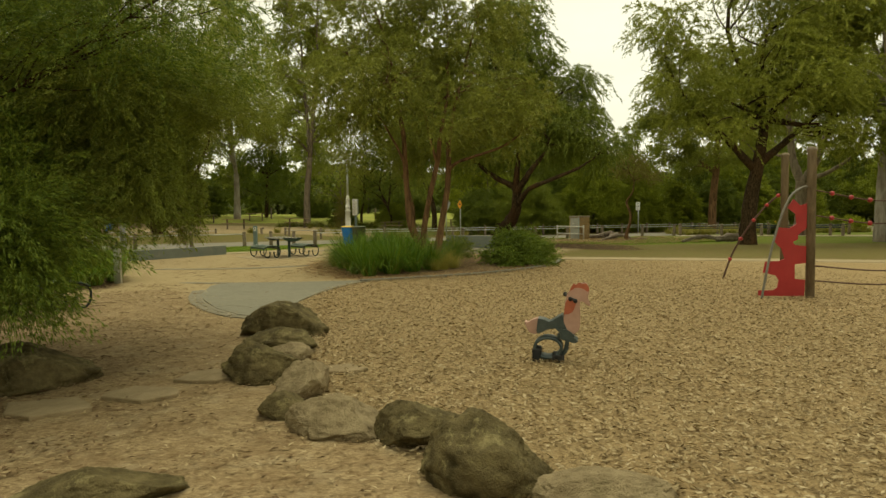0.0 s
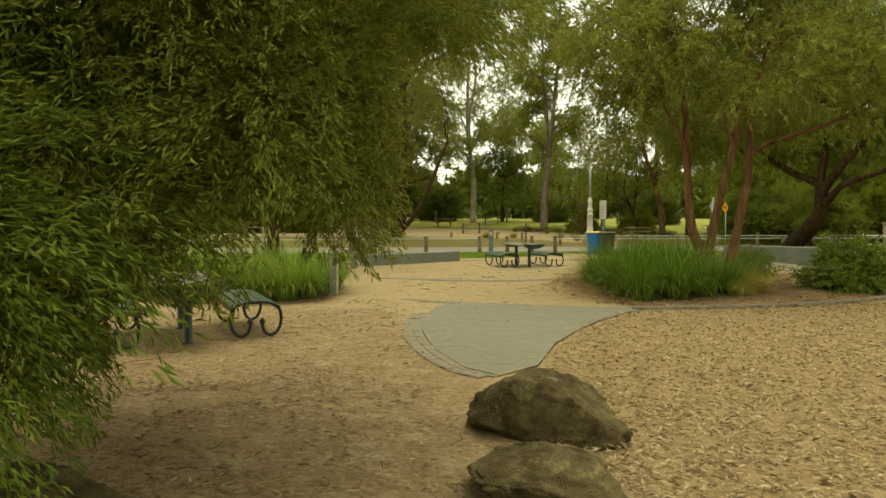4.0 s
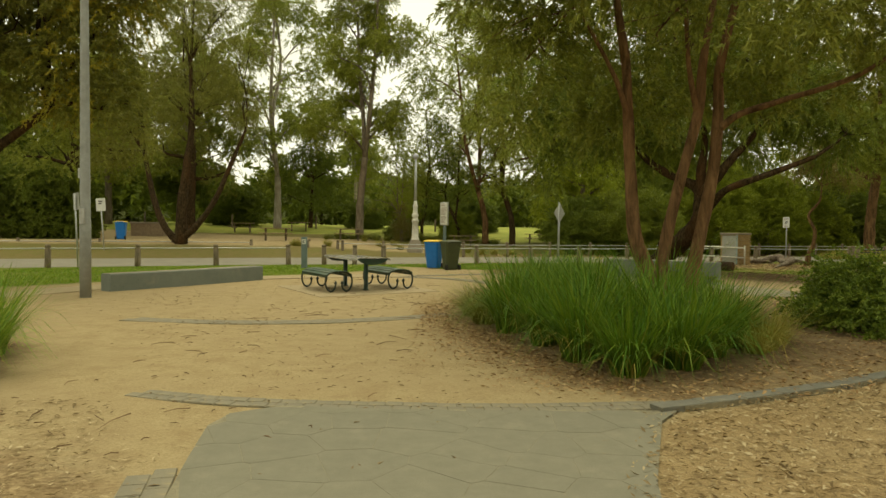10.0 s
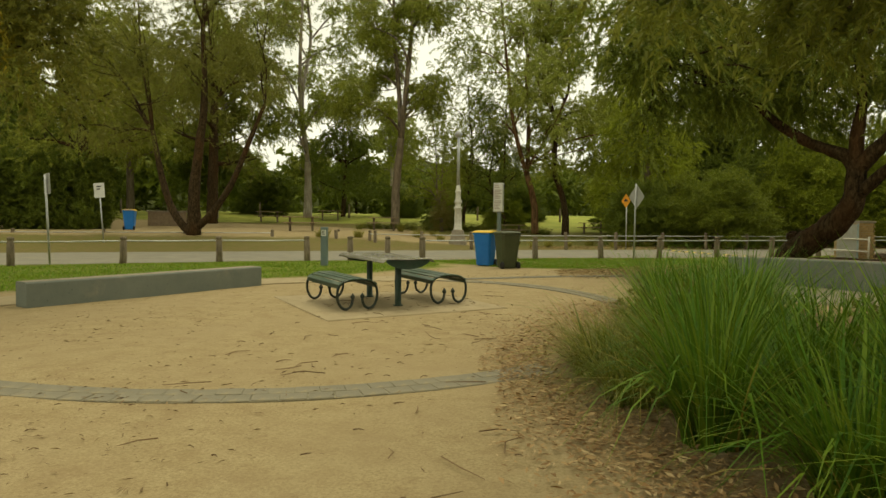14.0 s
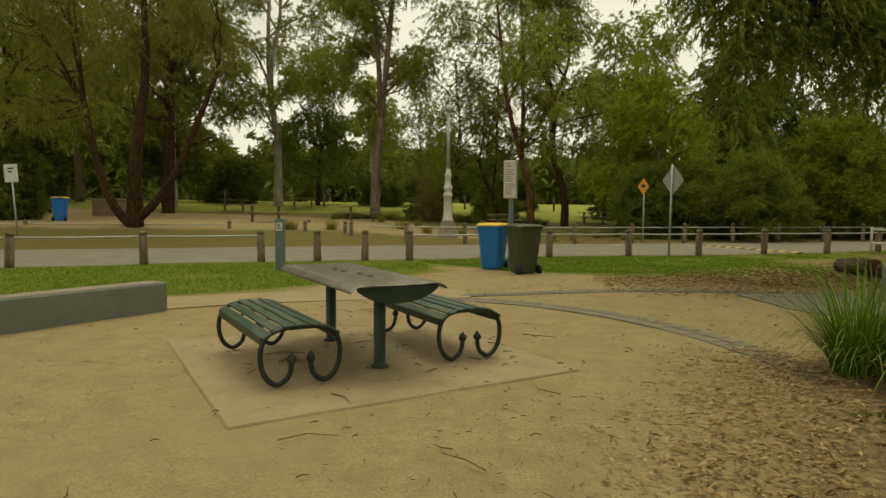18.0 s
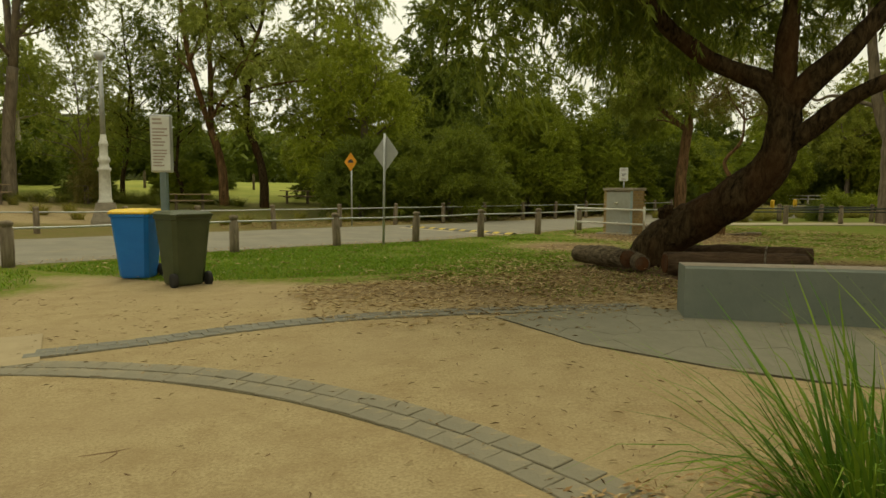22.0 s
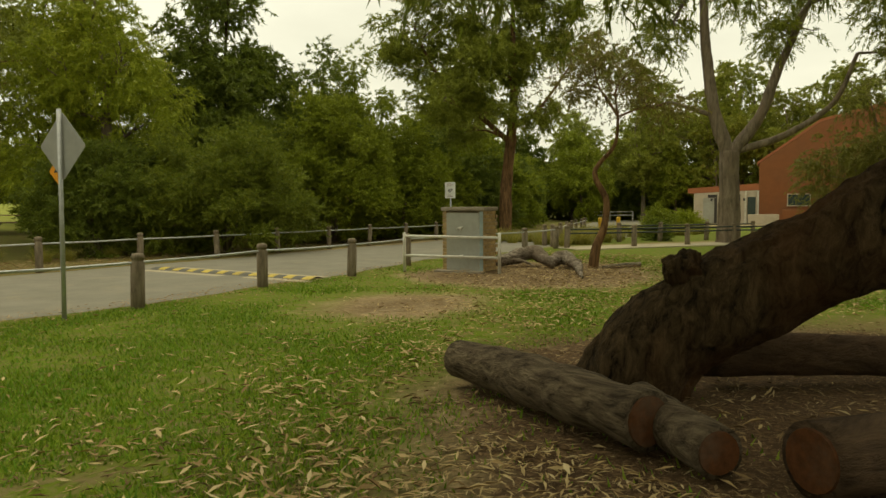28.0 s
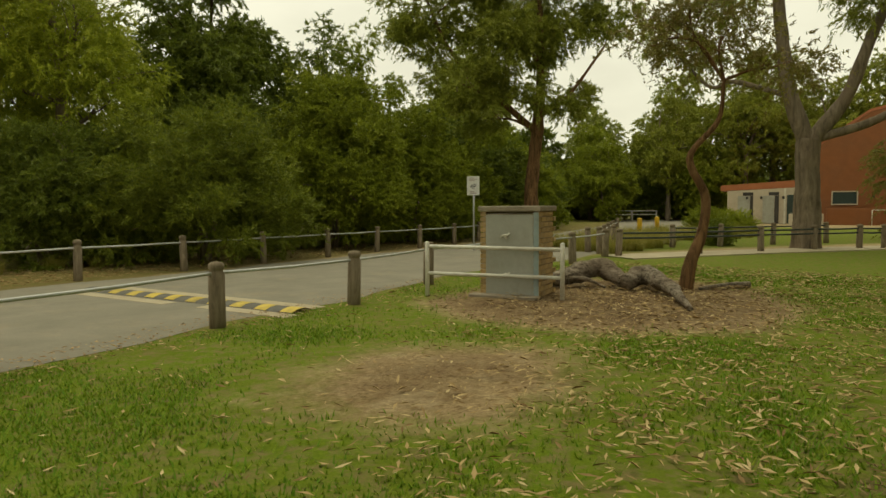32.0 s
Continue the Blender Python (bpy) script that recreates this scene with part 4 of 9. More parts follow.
def picnic_table(m, label):
    t = thing("picnic_table", label, "table", m, "picnic tables in the park")
    bm = bmesh.new()
    n, L = 26, 1.08
    prof = []
    for i in range(n + 1):
        y = -0.42 + 0.84 * i / n
        e = max(0, abs(y) - 0.32) / 0.10
        prof.append((y, 0.752 - 0.058 * e * e - 0.006 * math.cos(y * 6)))
    top = [[bm.verts.new((x, y, z)) for y, z in prof] for x in (-L, -L + 0.01, L - 0.01, L)]
    low = [[bm.verts.new((x, y, z - 0.006)) for y, z in prof] for x in (-L, -L + 0.01, L - 0.01, L)]
    for rows, flip in ((top, False), (low, True)):
        for a, b in zip(rows, rows[1:]):
            for i in range(n):
                q = (a[i], b[i], b[i + 1], a[i + 1])
                bm.faces.new(q[::-1] if flip else q)
    for a, b in ((top[0], low[0]), (low[-1], top[-1])):
        for i in range(n):
            bm.faces.new((a[i], a[i + 1], b[i + 1], b[i]))
    for i in (0, n):
        for a, b in zip(range(3), range(1, 4)):
            q = (top[a][i], low[a][i], low[b][i], top[b][i])
            bm.faces.new(q if i == 0 else q[::-1])
    bmesh.ops.recalc_face_normals(bm, faces=bm.faces[:])
    part("tabletop", bm, M_TABLETOP, t, "worn bare steel sheet top with rolled edges", True)
    for x in (-0.35, -0.1, 0.15, 0.4):
        for y in (-0.03, 0.04):
            if (x > 0) == (y > 0):
                bm = bmesh.new()
                box(bm, x - 0.05, y - 0.012, 0.748, x + 0.05, y + 0.012, 0.7495, 0.004)
                part("slot", bm, M_RUBBER, t, "dark drain slot")
    for sx in (-1, 1):
        bm = bmesh.new()
        lathe(bm, [(0.075, 0.0), (0.075, 0.012), (0.052, 0.016), (0.052, 0.66), (0.052, 0.70)], 14, Matrix.Translation((sx * 0.64, 0, 0)))
        part("leg", bm, M_GREEN, t, "dark green steel leg", True)
        bm = bmesh.new()
        x0, x1 = sx * 1.03 - 0.008, sx * 1.03 + 0.008
        arc = [(0.35, 0.70), (0.30, 0.665), (0.22, 0.625), (0.11, 0.600), (0, 0.592), (-0.11, 0.600), (-0.22, 0.625), (-0.30, 0.665), (-0.35, 0.70)]
        top_e = [(-0.35, 0.735), (0.35, 0.735)]
        pl = arc + top_e
        A = [bm.verts.new((x0, y, z)) for y, z in pl]
        B = [bm.verts.new((x1, y, z)) for y, z in pl]
        bm.faces.new(A)
        bm.faces.new(B[::-1])
        for i in range(len(pl)):
            j = (i + 1) % len(pl)
            bm.faces.new((A[j], A[i], B[i], B[j]))
        bmesh.ops.recalc_face_normals(bm, faces=bm.faces[:])
        part("end_bracket", bm, M_GREEN, t, "curved dark green bracket")
        bm = bmesh.new()
        box(bm, min(sx * 0.60, sx * 1.03), -0.03, 0.64, max(sx * 0.60, sx * 1.03), 0.03, 0.70, 0.005)
        part("arm", bm, M_GREEN, t)
    bm = bmesh.new()
    box(bm, -0.64, -0.035, 0.67, 0.64, 0.035, 0.735, 0.005)
    part("beam", bm, M_GREEN, t)
    return t


def scroll_bench(m, label):
    """A backless bench: curved slatted seat on two scroll-shaped iron ends with leaf tips."""
    t = thing("park_bench", label, "bench", m, "benches at the picnic tables")
    W = 0.27
    end = [(0.075, 0.175), (0.08, 0.13), (0.105, 0.065), (0.175, 0.022), (0.245, 0.05), (0.295, 0.13), (0.312, 0.24), (0.292, 0.345), (0.235, 0.41), (0.14, 0.442), (0.0, 0.447)]
    for sx in (-0.76, 0.76):
        for sy in (-1, 1):
            bm = bmesh.new()
            pts = spline([(sx, sy * y, z) for y, z in end], 30)
            tube(bm, pts, 0.021, 8)
            part("scroll_end", bm, M_IRON, t, "scrolled dark green iron end", True)
            bm = bmesh.new()
            lathe(bm, [(0.012, 0.0), (0.034, 0.02), (0.036, 0.04), (0.022, 0.065), (0.004, 0.09)], 8, pose(sx, sy * 0.075, 0.165))
            part("leaf_tip", bm, M_IRON, t, "cast leaf finial", True)
    ys = [-0.268, -0.185, -0.095, 0.0, 0.095, 0.185, 0.268]
    for y in ys:
        k = abs(y) / 0.285
        z = 0.462 - 0.075 * k ** 2.6
        tilt = -math.degrees(math.atan(0.075 * 2.6 * k ** 1.6 / 0.285)) * (1 if y > 0 else -1)
        bm = bmesh.new()
        box(bm, -0.80, -0.036, -0.009, 0.80, 0.036, 0.009, 0.004, pose(0, y, z, tilt))
        part("slat", bm, M_SLAT, t, "worn green slat with bare patches")
    for x in (-0.25, 0.25):
        bm = bmesh.new()
        tube(bm, spline([(x, -0.27, 0.375), (x, -0.15, 0.43), (x, 0.0, 0.442), (x, 0.15, 0.43), (x, 0.27, 0.375)], 8), 0.009, 6)
        part("cross_strap", bm, M_IRON, t)
    for sy in (-1, 1):
        bm = bmesh.new()
        box(bm, -0.76, sy * 0.300 - 0.008, 0.325, 0.76, sy * 0.300 + 0.008, 0.385, 0.003)
        part("side_rail", bm, M_GREEN, t)
    return t


slab("slab_table", [(-6.55, 23.25), (-4.2, 25.0), (-5.7, 27.2), (-8.25, 25.75)], 0.006, "square concrete slab under a picnic table")
AX = math.degrees(math.atan2(0.86, -0.56))
picnic_table(pose(-6.25, 25.42, 0.012, 0, 0, AX), "steel-topped picnic table on dark green legs, on a concrete slab")
scroll_bench(pose(-6.82, 24.87, 0.012, 0, 0, AX + 1.5), "dark green slatted bench with scrolled ends beside the table")
scroll_bench(pose(-5.55, 25.88, 0.012, 0, 0, AX - 1), "dark green slatted bench with scrolled ends beside the table")
AXL = math.degrees(math.atan2(0.70, -0.71))
picnic_table(pose(-7.2, 10.6, -0.004, 0, 0, AXL), "steel-topped picnic table under a drooping wattle")
scroll_bench(pose(-6.75, 11.3, -0.004, 0, 0, AXL), "dark green slatted bench with scrolled ends under the wattle")
scroll_bench(pose(-7.75, 9.95, -0.004, 0, 0, AXL), "dark green slatted bench with scrolled ends under the wattle")


# ---- bins and the notice beside them ----
def wheelie_bin(m, body_mat, lid_mat, label):
    t = thing("wheelie_bin", label, "bin", m, "wheelie bins")
    bm = bmesh.new()
    lv = [(0.02, 0.205, 0.20), (0.05, 0.215, 0.215), (0.5, 0.245, 0.27), (0.93, 0.275, 0.325), (0.94, 0.292, 0.345), (0.985, 0.292, 0.345)]
    rings = []
    for z, hx, hy in lv:
        c = 0.05
        rings.append([bm.verts.new(p) for p in [(-hx, -hy + c, z), (-hx + c, -hy, z), (hx - c, -hy, z), (hx, -hy + c, z), (hx, hy - c, z), (hx - c, hy, z), (-hx + c, hy, z), (-hx, hy - c, z)]])
    for a, b in zip(rings, rings[1:]):
        for k in range(8):
            bm.faces.new((a[k], a[(k + 1) % 8], b[(k + 1) % 8], b[k]))
    bm.faces.new(rings[0][::-1])
    bm.faces.new(rings[-1])
    part("body", bm, body_mat, t)
    bm = bmesh.new()
    rr = []
    for z, k in ((0.985, 1.03), (1.01, 1.03), (1.045, 0.88), (1.055, 0.6)):
        rr.append([bm.verts.new((x * 0.295 * k, y * 0.35 * k, z)) for x, y in ((-1, -0.85), (-0.85, -1), (0.85, -1), (1, -0.85), (1, 0.85), (0.85, 1), (-0.85, 1), (-1, 0.85))])
    for a, b in zip(rr, rr[1:]):
        for k in range(8):
            bm.faces.new((a[k], a[(k + 1) % 8], b[(k + 1) % 8], b[k]))
    bm.faces.new(rr[0][::-1])
    bm.faces.new(rr[-1])
    part("lid", bm, lid_mat, t)
    bm = bmesh.new()
    tube(bm, [(-0.23, 0.37, 1.0), (-0.23, 0.41, 1.01), (0.23, 0.41, 1.01), (0.23, 0.37, 1.0)], 0.016, 8)
    part("handle", bm, body_mat, t, "", True)
    for sx in (-1, 1):
        bm = bmesh.new()
        lathe(bm, [(0.06, -0.03), (0.10, -0.028), (0.10, 0.028), (0.06, 0.03)], 18, pose(sx * 0.245, 0.235, 0.10, 0, 90, 0))
        part("wheel", bm, M_RUBBER, t, "black rubber wheel", True)
    return t


wheelie_bin(pose(-5.02, 34.45, 0, 0, 0, -18), M_BLUE, M_LID_Y, "blue plastic wheelie bin with a yellow lid")
wheelie_bin(pose(-4.36, 33.45, 0, 0, 0, 205), M_BINGREEN, M_BINGREEN, "dark green plastic wheelie bin with a closed lid")


def bars(parent, x, y0, y1, z0, z1, rows, mat, ny=-1, seed=2):
    """Lines of unreadable print as thin raised bars on a face square to y."""
    rng = np.random.default_rng(seed)
    for k in range(rows):
        z = z1 - (k + 0.5) * (z1 - z0) / rows
        w = (y1 - y0) * (0.55 + 0.45 * rng.random())
        bm = bmesh.new()
        h = (z1 - z0) / rows * 0.24
        box(bm, y0, x - 0.001, z - h, y0 + w, x + 0.001, z + h)
        part("print_line", bm, mat, parent)


info = thing("notice_board", "white notice sign on a blue-grey steel post beside the bins", "sign", pose(-4.62, 34.35, 0, 0, 0, -14))
bm = bmesh.new()
box(bm, -0.05, -0.05, -0.1, 0.05, 0.05, 1.66, 0.006)
part("post", bm, M_GREYBLUE, info)
bm = bmesh.new()
box(bm, -0.17, -0.06, 1.60, 0.13, 0.06, 2.46, 0.012)
sign_box = part("sign_panel", bm, M_SIGNBACK, info)
bm = bmesh.new()
box(bm, -0.155, -0.066, 1.63, 0.115, -0.0615, 2.43, 0.001)
part("face", bm, M_SIGN, sign_box, "white printed face")
bars(sign_box, -0.0675, -0.13, 0.09, 2.30, 2.42, 2, M_PRINT, seed=3)
bars(sign_box, -0.0675, -0.13, 0.09, 1.98, 2.27, 6, M_PRINT, seed=4)
bars(sign_box, -0.0675, -0.13, 0.09, 1.68, 1.95, 6, M_PRINT, seed=5)

mk = thing("marker_post", "short blue-grey steel marker post with a small sign", "post", pose(-9.65, 33.4, 0, 0, 0, -5))
bm = bmesh.new()
box(bm, -0.10, -0.05, -0.1, 0.10, 0.05, 1.12, 0.008)
part("post", bm, M_GREYBLUE, mk)
bm = bmesh.new()
box(bm, -0.075, -0.056, 0.86, 0.075, -0.051, 1.04, 0.001)
pl = part("plate", bm, M_SIGN, mk, "small white plate")
bars(pl, -0.057, -0.05, 0.05, 0.89, 1.02, 3, M_INK)


# ---- drinking tap and light pole ----
tap = thing("drinking_tap", "square steel tap post with a bubbler on top beside tussock grass", "tap", pose(-7.72, 15.38, 0, 0, 0, 12))
bm = bmesh.new()
box(bm, -0.075, -0.075, -0.05, 0.075, 0.075, 0.86, 0.008)
part("post", bm, M_STEEL, tap)
bm = bmesh.new()
box(bm, -0.08, -0.08, 0.855, 0.08, 0.08, 0.875, 0.004)
part("cap", bm, M_STEEL, tap)
bm = bmesh.new()
lathe(bm, [(0.045, 0.875), (0.05, 0.90), (0.03, 0.92), (0.016, 0.95), (0.03, 0.965), (0.03, 0.99), (0.01, 1.0)], 12)
part("bubbler", bm, M_RUBBER, tap, "dark bubbler head", True)
bm = bmesh.new()
tube(bm, spline([(0.04, -0.07, 0.28), (0.04, -0.12, 0.285), (0.04, -0.145, 0.26), (0.04, -0.15, 0.23)], 8), 0.013, 8)
spout = part("spout", bm, M_STEEL, tap, "", True)
bm = bmesh.new()
box(bm, 0.01, -0.118, 0.30, 0.07, -0.10, 0.312, 0.003)
part("tap_handle", bm, M_STEEL, spout)

pole = thing("lamp_post", "tall grey steel light pole standing in the sand", "lamp post", pose(-11.1, 22.55, 0))
bm = bmesh.new()
lathe(bm, [(0.105, -0.1), (0.105, 1.5), (0.098, 1.52), (0.085, 4.0), (0.065, 7.6), (0.06, 8.6)], 14)
part("pole", bm, M_POLE, pole, "", True)
bm = bmesh.new()
tube(bm, spline([(0, 0, 8.5), (0.2, 0.1, 8.75), (0.7, 0.3, 8.85)], 8), 0.03, 8)
arm = part("arm", bm, M_GALV, pole, "", True)
bm = bmesh.new()
box(bm, 0.5, 0.18, 8.80, 1.05, 0.48, 8.9, 0.03)
part("lantern", bm, M_GALV, arm)
bm = bmesh.new()
box(bm, -0.05, -0.125, 1.45, 0.05, -0.09, 1.75, 0.004)
part("access_cover", bm, M_GALV, pole)
bm = bmesh.new()
box(bm, -0.125, -0.04, 2.35, -0.085, 0.04, 2.55, 0.004)
part("meter_box", bm, M_GALV, pole)

lamp = thing("street_lamp", "white ornamental cast column with a slim pole on a stone plinth", "lamp post", pose(-7.15, 48.6, 0))
bm = bmesh.new()
lathe(bm, [(0.62, 0.0), (0.60, 0.25), (0.50, 0.45), (0.38, 0.85)], 4, pose(0, 0, 0, 0, 0, 45))
part("plinth", bm, M_CONC_LID, lamp, "worn grey stone plinth")
bm = bmesh.new()
lathe(bm, [(0.24, 0.82), (0.235, 0.92), (0.20, 0.96), (0.175, 1.9), (0.215, 1.94), (0.215, 2.02), (0.16, 2.07), (0.15, 2.2), (0.20, 2.26), (0.19, 2.36), (0.14, 2.42), (0.125, 2.75), (0.155, 2.8), (0.15, 2.9), (0.11, 2.95), (0.10, 3.12), (0.06, 3.2)], 16)
part("column", bm, M_WHITE, lamp, "white fluted cast column", True)
bm = bmesh.new()
lathe(bm, [(0.085, 3.15), (0.075, 4.4), (0.06, 5.66)], 10)
part("pole", bm, M_GALV, lamp, "", True)
bm = bmesh.new()
lathe(bm, [(0.08, 5.6), (0.16, 5.68), (0.19, 5.78), (0.12, 5.9), (0.03, 5.95)], 12)
part("lantern", bm, M_GALV, lamp, "", True)


# ---- road signs ----
def sign_post(m, h, label, group=""):
    t = thing("road_sign", label, "sign", m, group)
    bm = bmesh.new()
    tube(bm, [(0, 0, -0.1), (0, 0, h)], 0.03, 10)
    part("post", bm, M_GALV, t, "", True)
    return t


def plate(t, poly, z, mat, label, y=-0.036, thick=0.004):
    bm = bmesh.new()
    A = [bm.verts.new((x, y - thick, z + q)) for x, q in poly]
    B = [bm.verts.new((x, y, z + q)) for x, q in poly]
    bm.faces.new(A)
    bm.faces.new(B[::-1])
    for i in range(len(poly)):
        j = (i + 1) % len(poly)
        bm.faces.new((A[j], A[i], B[i], B[j]))
    bmesh.ops.recalc_face_normals(bm, faces=bm.faces[:])
    return part("plate", bm, mat, t, label)


def rounded(w, h, r=0.03, n=4):
    out = []
    for cx, cy, a0 in ((w - r, h - r, 0), (-w + r, h - r, 90), (-w + r, -h + r, 180), (w - r, -h + r, 270)):
        out += [(cx + r * math.cos(radians(a0 + 90 * k / n)), cy + r * math.sin(radians(a0 + 90 * k / n))) for k in range(n + 1)]
    return out


def diamond(r):
    return [(x * math.sqrt(0.5) - y * math.sqrt(0.5), x * math.sqrt(0.5) + y * math.sqrt(0.5)) for x, y in rounded(r, r, r * 0.14)]


def lettering(parent, text, size, at):
    """Raised letters on an upright face."""
    cu = bpy.data.curves.new("lettering", 'FONT')
    cu.body, cu.size, cu.extrude, cu.align_x = text, size, 0.0006, 'CENTER'
    cu.materials.append(M_INK)
    ob = new("lettering", cu)
    ob.parent = parent
    ob.matrix_basis = pose(at[0], at[1], at[2], 90)
    ob["label"] = "dark printed lettering"
    return ob


s1 = sign_post(pose(0.12, 39.25, 0, 0, 1.2, -62), 2.72, "diamond road sign seen from its bare aluminium back", "road signs")
plate(s1, diamond(0.315), 2.25, M_SIGNBACK, "bare aluminium back of a diamond sign", 0.042)
s2 = sign_post(pose(1.17, 47.66, 0, 0, 0, -62), 2.65, "orange diamond warning sign on a grey post", "road signs")
dp = plate(s2, diamond(0.25), 2.36, M_ORANGE, "orange warning face")
plate(s2, [(-0.17, -0.03), (0.17, -0.03), (0.14, 0.03), (0.06, 0.09), (-0.06, 0.09), (-0.14, 0.03)], 2.36, M_INK, "black hump symbol", -0.042, 0.001)
s3 = sign_post(pose(14.75, 49.9, 0, 0, 0, -64), 2.4, "small white regulatory sign on a grey post behind the cabinet", "road signs")
p3 = plate(s3, rounded(0.225, 0.31), 2.13, M_SIGN, "white sign face")
bars(s3, -0.042, -0.14, 0.14, 2.27, 2.40, 3, M_PRINT, seed=8)
bars(s3, -0.042, -0.12, 0.12, 1.86, 1.96, 2, M_PRINT, seed=12)
lettering(s3, "4P", 0.22, (0, -0.042, 2.03))
s4 = sign_post(pose(-17.3, 32.1, 0, 0, -4.5, -30), 2.55, "leaning sign seen from its grey back", "road signs")
plate(s4, rounded(0.2, 0.3), 2.3, M_SIGNBACK, "grey sign back", 0.042)
s5 = sign_post(pose(-21.6, 41.0, 0, 0, -3.5, 18), 2.75, "white parking sign on a slim leaning post", "road signs")
plate(s5, rounded(0.21, 0.31), 2.5, M_SIGN, "white sign face")
bars(s5, -0.042, -0.1, 0.1, 2.5, 2.72, 2, M_INK, seed=9)
s6 = sign_post(pose(-24.5, 36.5, 0, 0, 0, 18), 2.5, "slim bare grey post", "road signs")
plate(s6, rounded(0.03, 0.2, 0.01), 2.3, M_SIGNBACK, "narrow grey plate", 0.042)


# ---- bollard fences ----
def fence_post_mesh(r, h, seed):
    bm = bmesh.new()
    k = 12
    prof = [(r * 1.02, -0.15), (r, 0.2), (r * 0.98, h - 0.13), (r * 0.80, h - 0.115), (r * 0.80, h - 0.085), (r * 0.98, h - 0.07), (r * 0.96, h - 0.03), (r * 0.75, h), (r * 0.1, h + 0.012)]
    lathe(bm, prof, k)
    for v in bm.verts:
        f = 1 + 0.05 * noise.noise(Vector((v.co.x * 14 + seed, v.co.y * 14, v.co.z * 3)))
        v.co.x *= f
        v.co.y *= f
    return mesh_from(bm, "post", M_POST, True)


POSTS = [fence_post_mesh(0.098, 0.79, 3 * k) for k in range(3)]
POSTS_FAR = [fence_post_mesh(0.085, 0.82, 5 + 3 * k) for k in range(2)]


def fence(pts, label, meshes, rail=True, rail_z=0.66, r=0.02, skip=(), rail_mat=None, rails=None):
    root = thing("bollard_fence", label, "fence", pose(pts[0][0], pts[0][1], 0), "bollard fences")
    ox, oy = pts[0][:2]
    rng = np.random.default_rng(int(abs(ox * 7)) + len(pts))
    for i, p in enumerate(pts):
        shared("post", meshes[i % len(meshes)], pose(p[0] - ox, p[1] - oy, 0, rng.normal() * 1.2, rng.normal() * 1.2, rng.random() * 360), root)
    if rail:
        for z in (rails or [rail_z]):
            for i, (p, q) in enumerate(zip(pts, pts[1:])):
                if i in skip:
                    continue
                bm = bmesh.new()
                a, b = Vector((p[0] - ox, p[1] - oy, z)), Vector((q[0] - ox, q[1] - oy, z))
                mid = a.lerp(b, 0.5) - Vector((0, 0, 0.012))
                tube(bm, [a, mid, b], r, 8, False)
                part("rail", bm, rail_mat or M_GALV, root, "", True)
    return root


fence([(-30.5, 25.2), (-27.9, 26.3), (-25.4, 27.5), (-22.8, 28.7), (-20.3, 30.0), (-17.85, 31.3), (-15.65, 33.0), (-13.3, 34.35), (-10.85, 35.5)], "weathered timber bollards joined by a steel pipe rail", POSTS)
fence([(-9.55, 36.0), (-8.38, 36.35), (-7.24, 36.6)], "weathered timber bollards with no rail", POSTS, False)
fence([(-7.24 + 0.0, 36.62), (-5.3, 37.6), (-3.45, 38.25), (-1.05, 39.2), (1.12, 39.75), (3.55, 41.1), (5.78, 41.75), (8.1, 43.1), (10.6, 44.0), (13.4, 44.35), (15.9, 45.4)], "weathered timber bollards joined by a steel pipe rail along the road", POSTS)
fence([(16.25, 45.2), (18.7, 44.2), (21.1, 43.6), (23.2, 42.95), (24.9, 42.3), (25.4, 41.75)], "timber bollards with twin rails along the footpath", POSTS, True, r=0.028, rail_mat=M_IRON, rails=[0.52, 0.66])
fence([(16.9, 46.9), (19.0, 47.6), (21.05, 46.7), (22.7, 45.9), (25.1, 45.25), (27.4, 44.4)], "timber bollards with dark twin rails beyond the footpath", POSTS, True, r=0.028, skip=(0, 1), rail_mat=M_IRON, rails=[0.52, 0.66])
fence([(16.6, 46.2), (18.5, 47.6), (20.4, 49.0), (22.3, 50.4), (24.2, 51.8), (26.2, 53.2), (29, 55.4)], "timber bollards beside the road", POSTS_FAR)
fence([(-4.2, 45.55), (-1.8, 46.3), (0.6, 47.1), (2.98, 48.1), (5.25, 48.85), (7.5, 49.75), (9.8, 50.6), (12.0, 51.5), (14.1, 52.1), (16.4, 53.1), (18.6, 54.3), (20.9, 55.4), (23.2, 56.8)], "timber bollards with a pipe rail across the road", POSTS_FAR)
fence([(-11.3, 46.4), (-10.9, 45.9), (-8.5, 45.0), (-6.2, 45.2), (-4.2, 45.5)], "timber bollards with a pipe rail beside the street lamp", POSTS_FAR)
fence([(-34, 39.5), (-30.5, 40.9), (-27, 42.4), (-23.6, 43.9), (-20.2, 45.2), (-16.0, 45.75)], "timber bollards with a pipe rail beside the car park", POSTS_FAR)
fence([(-12.9, 46.2), (-13.6, 49.0)], "timber bollards at the car park entry", POSTS_FAR, False)


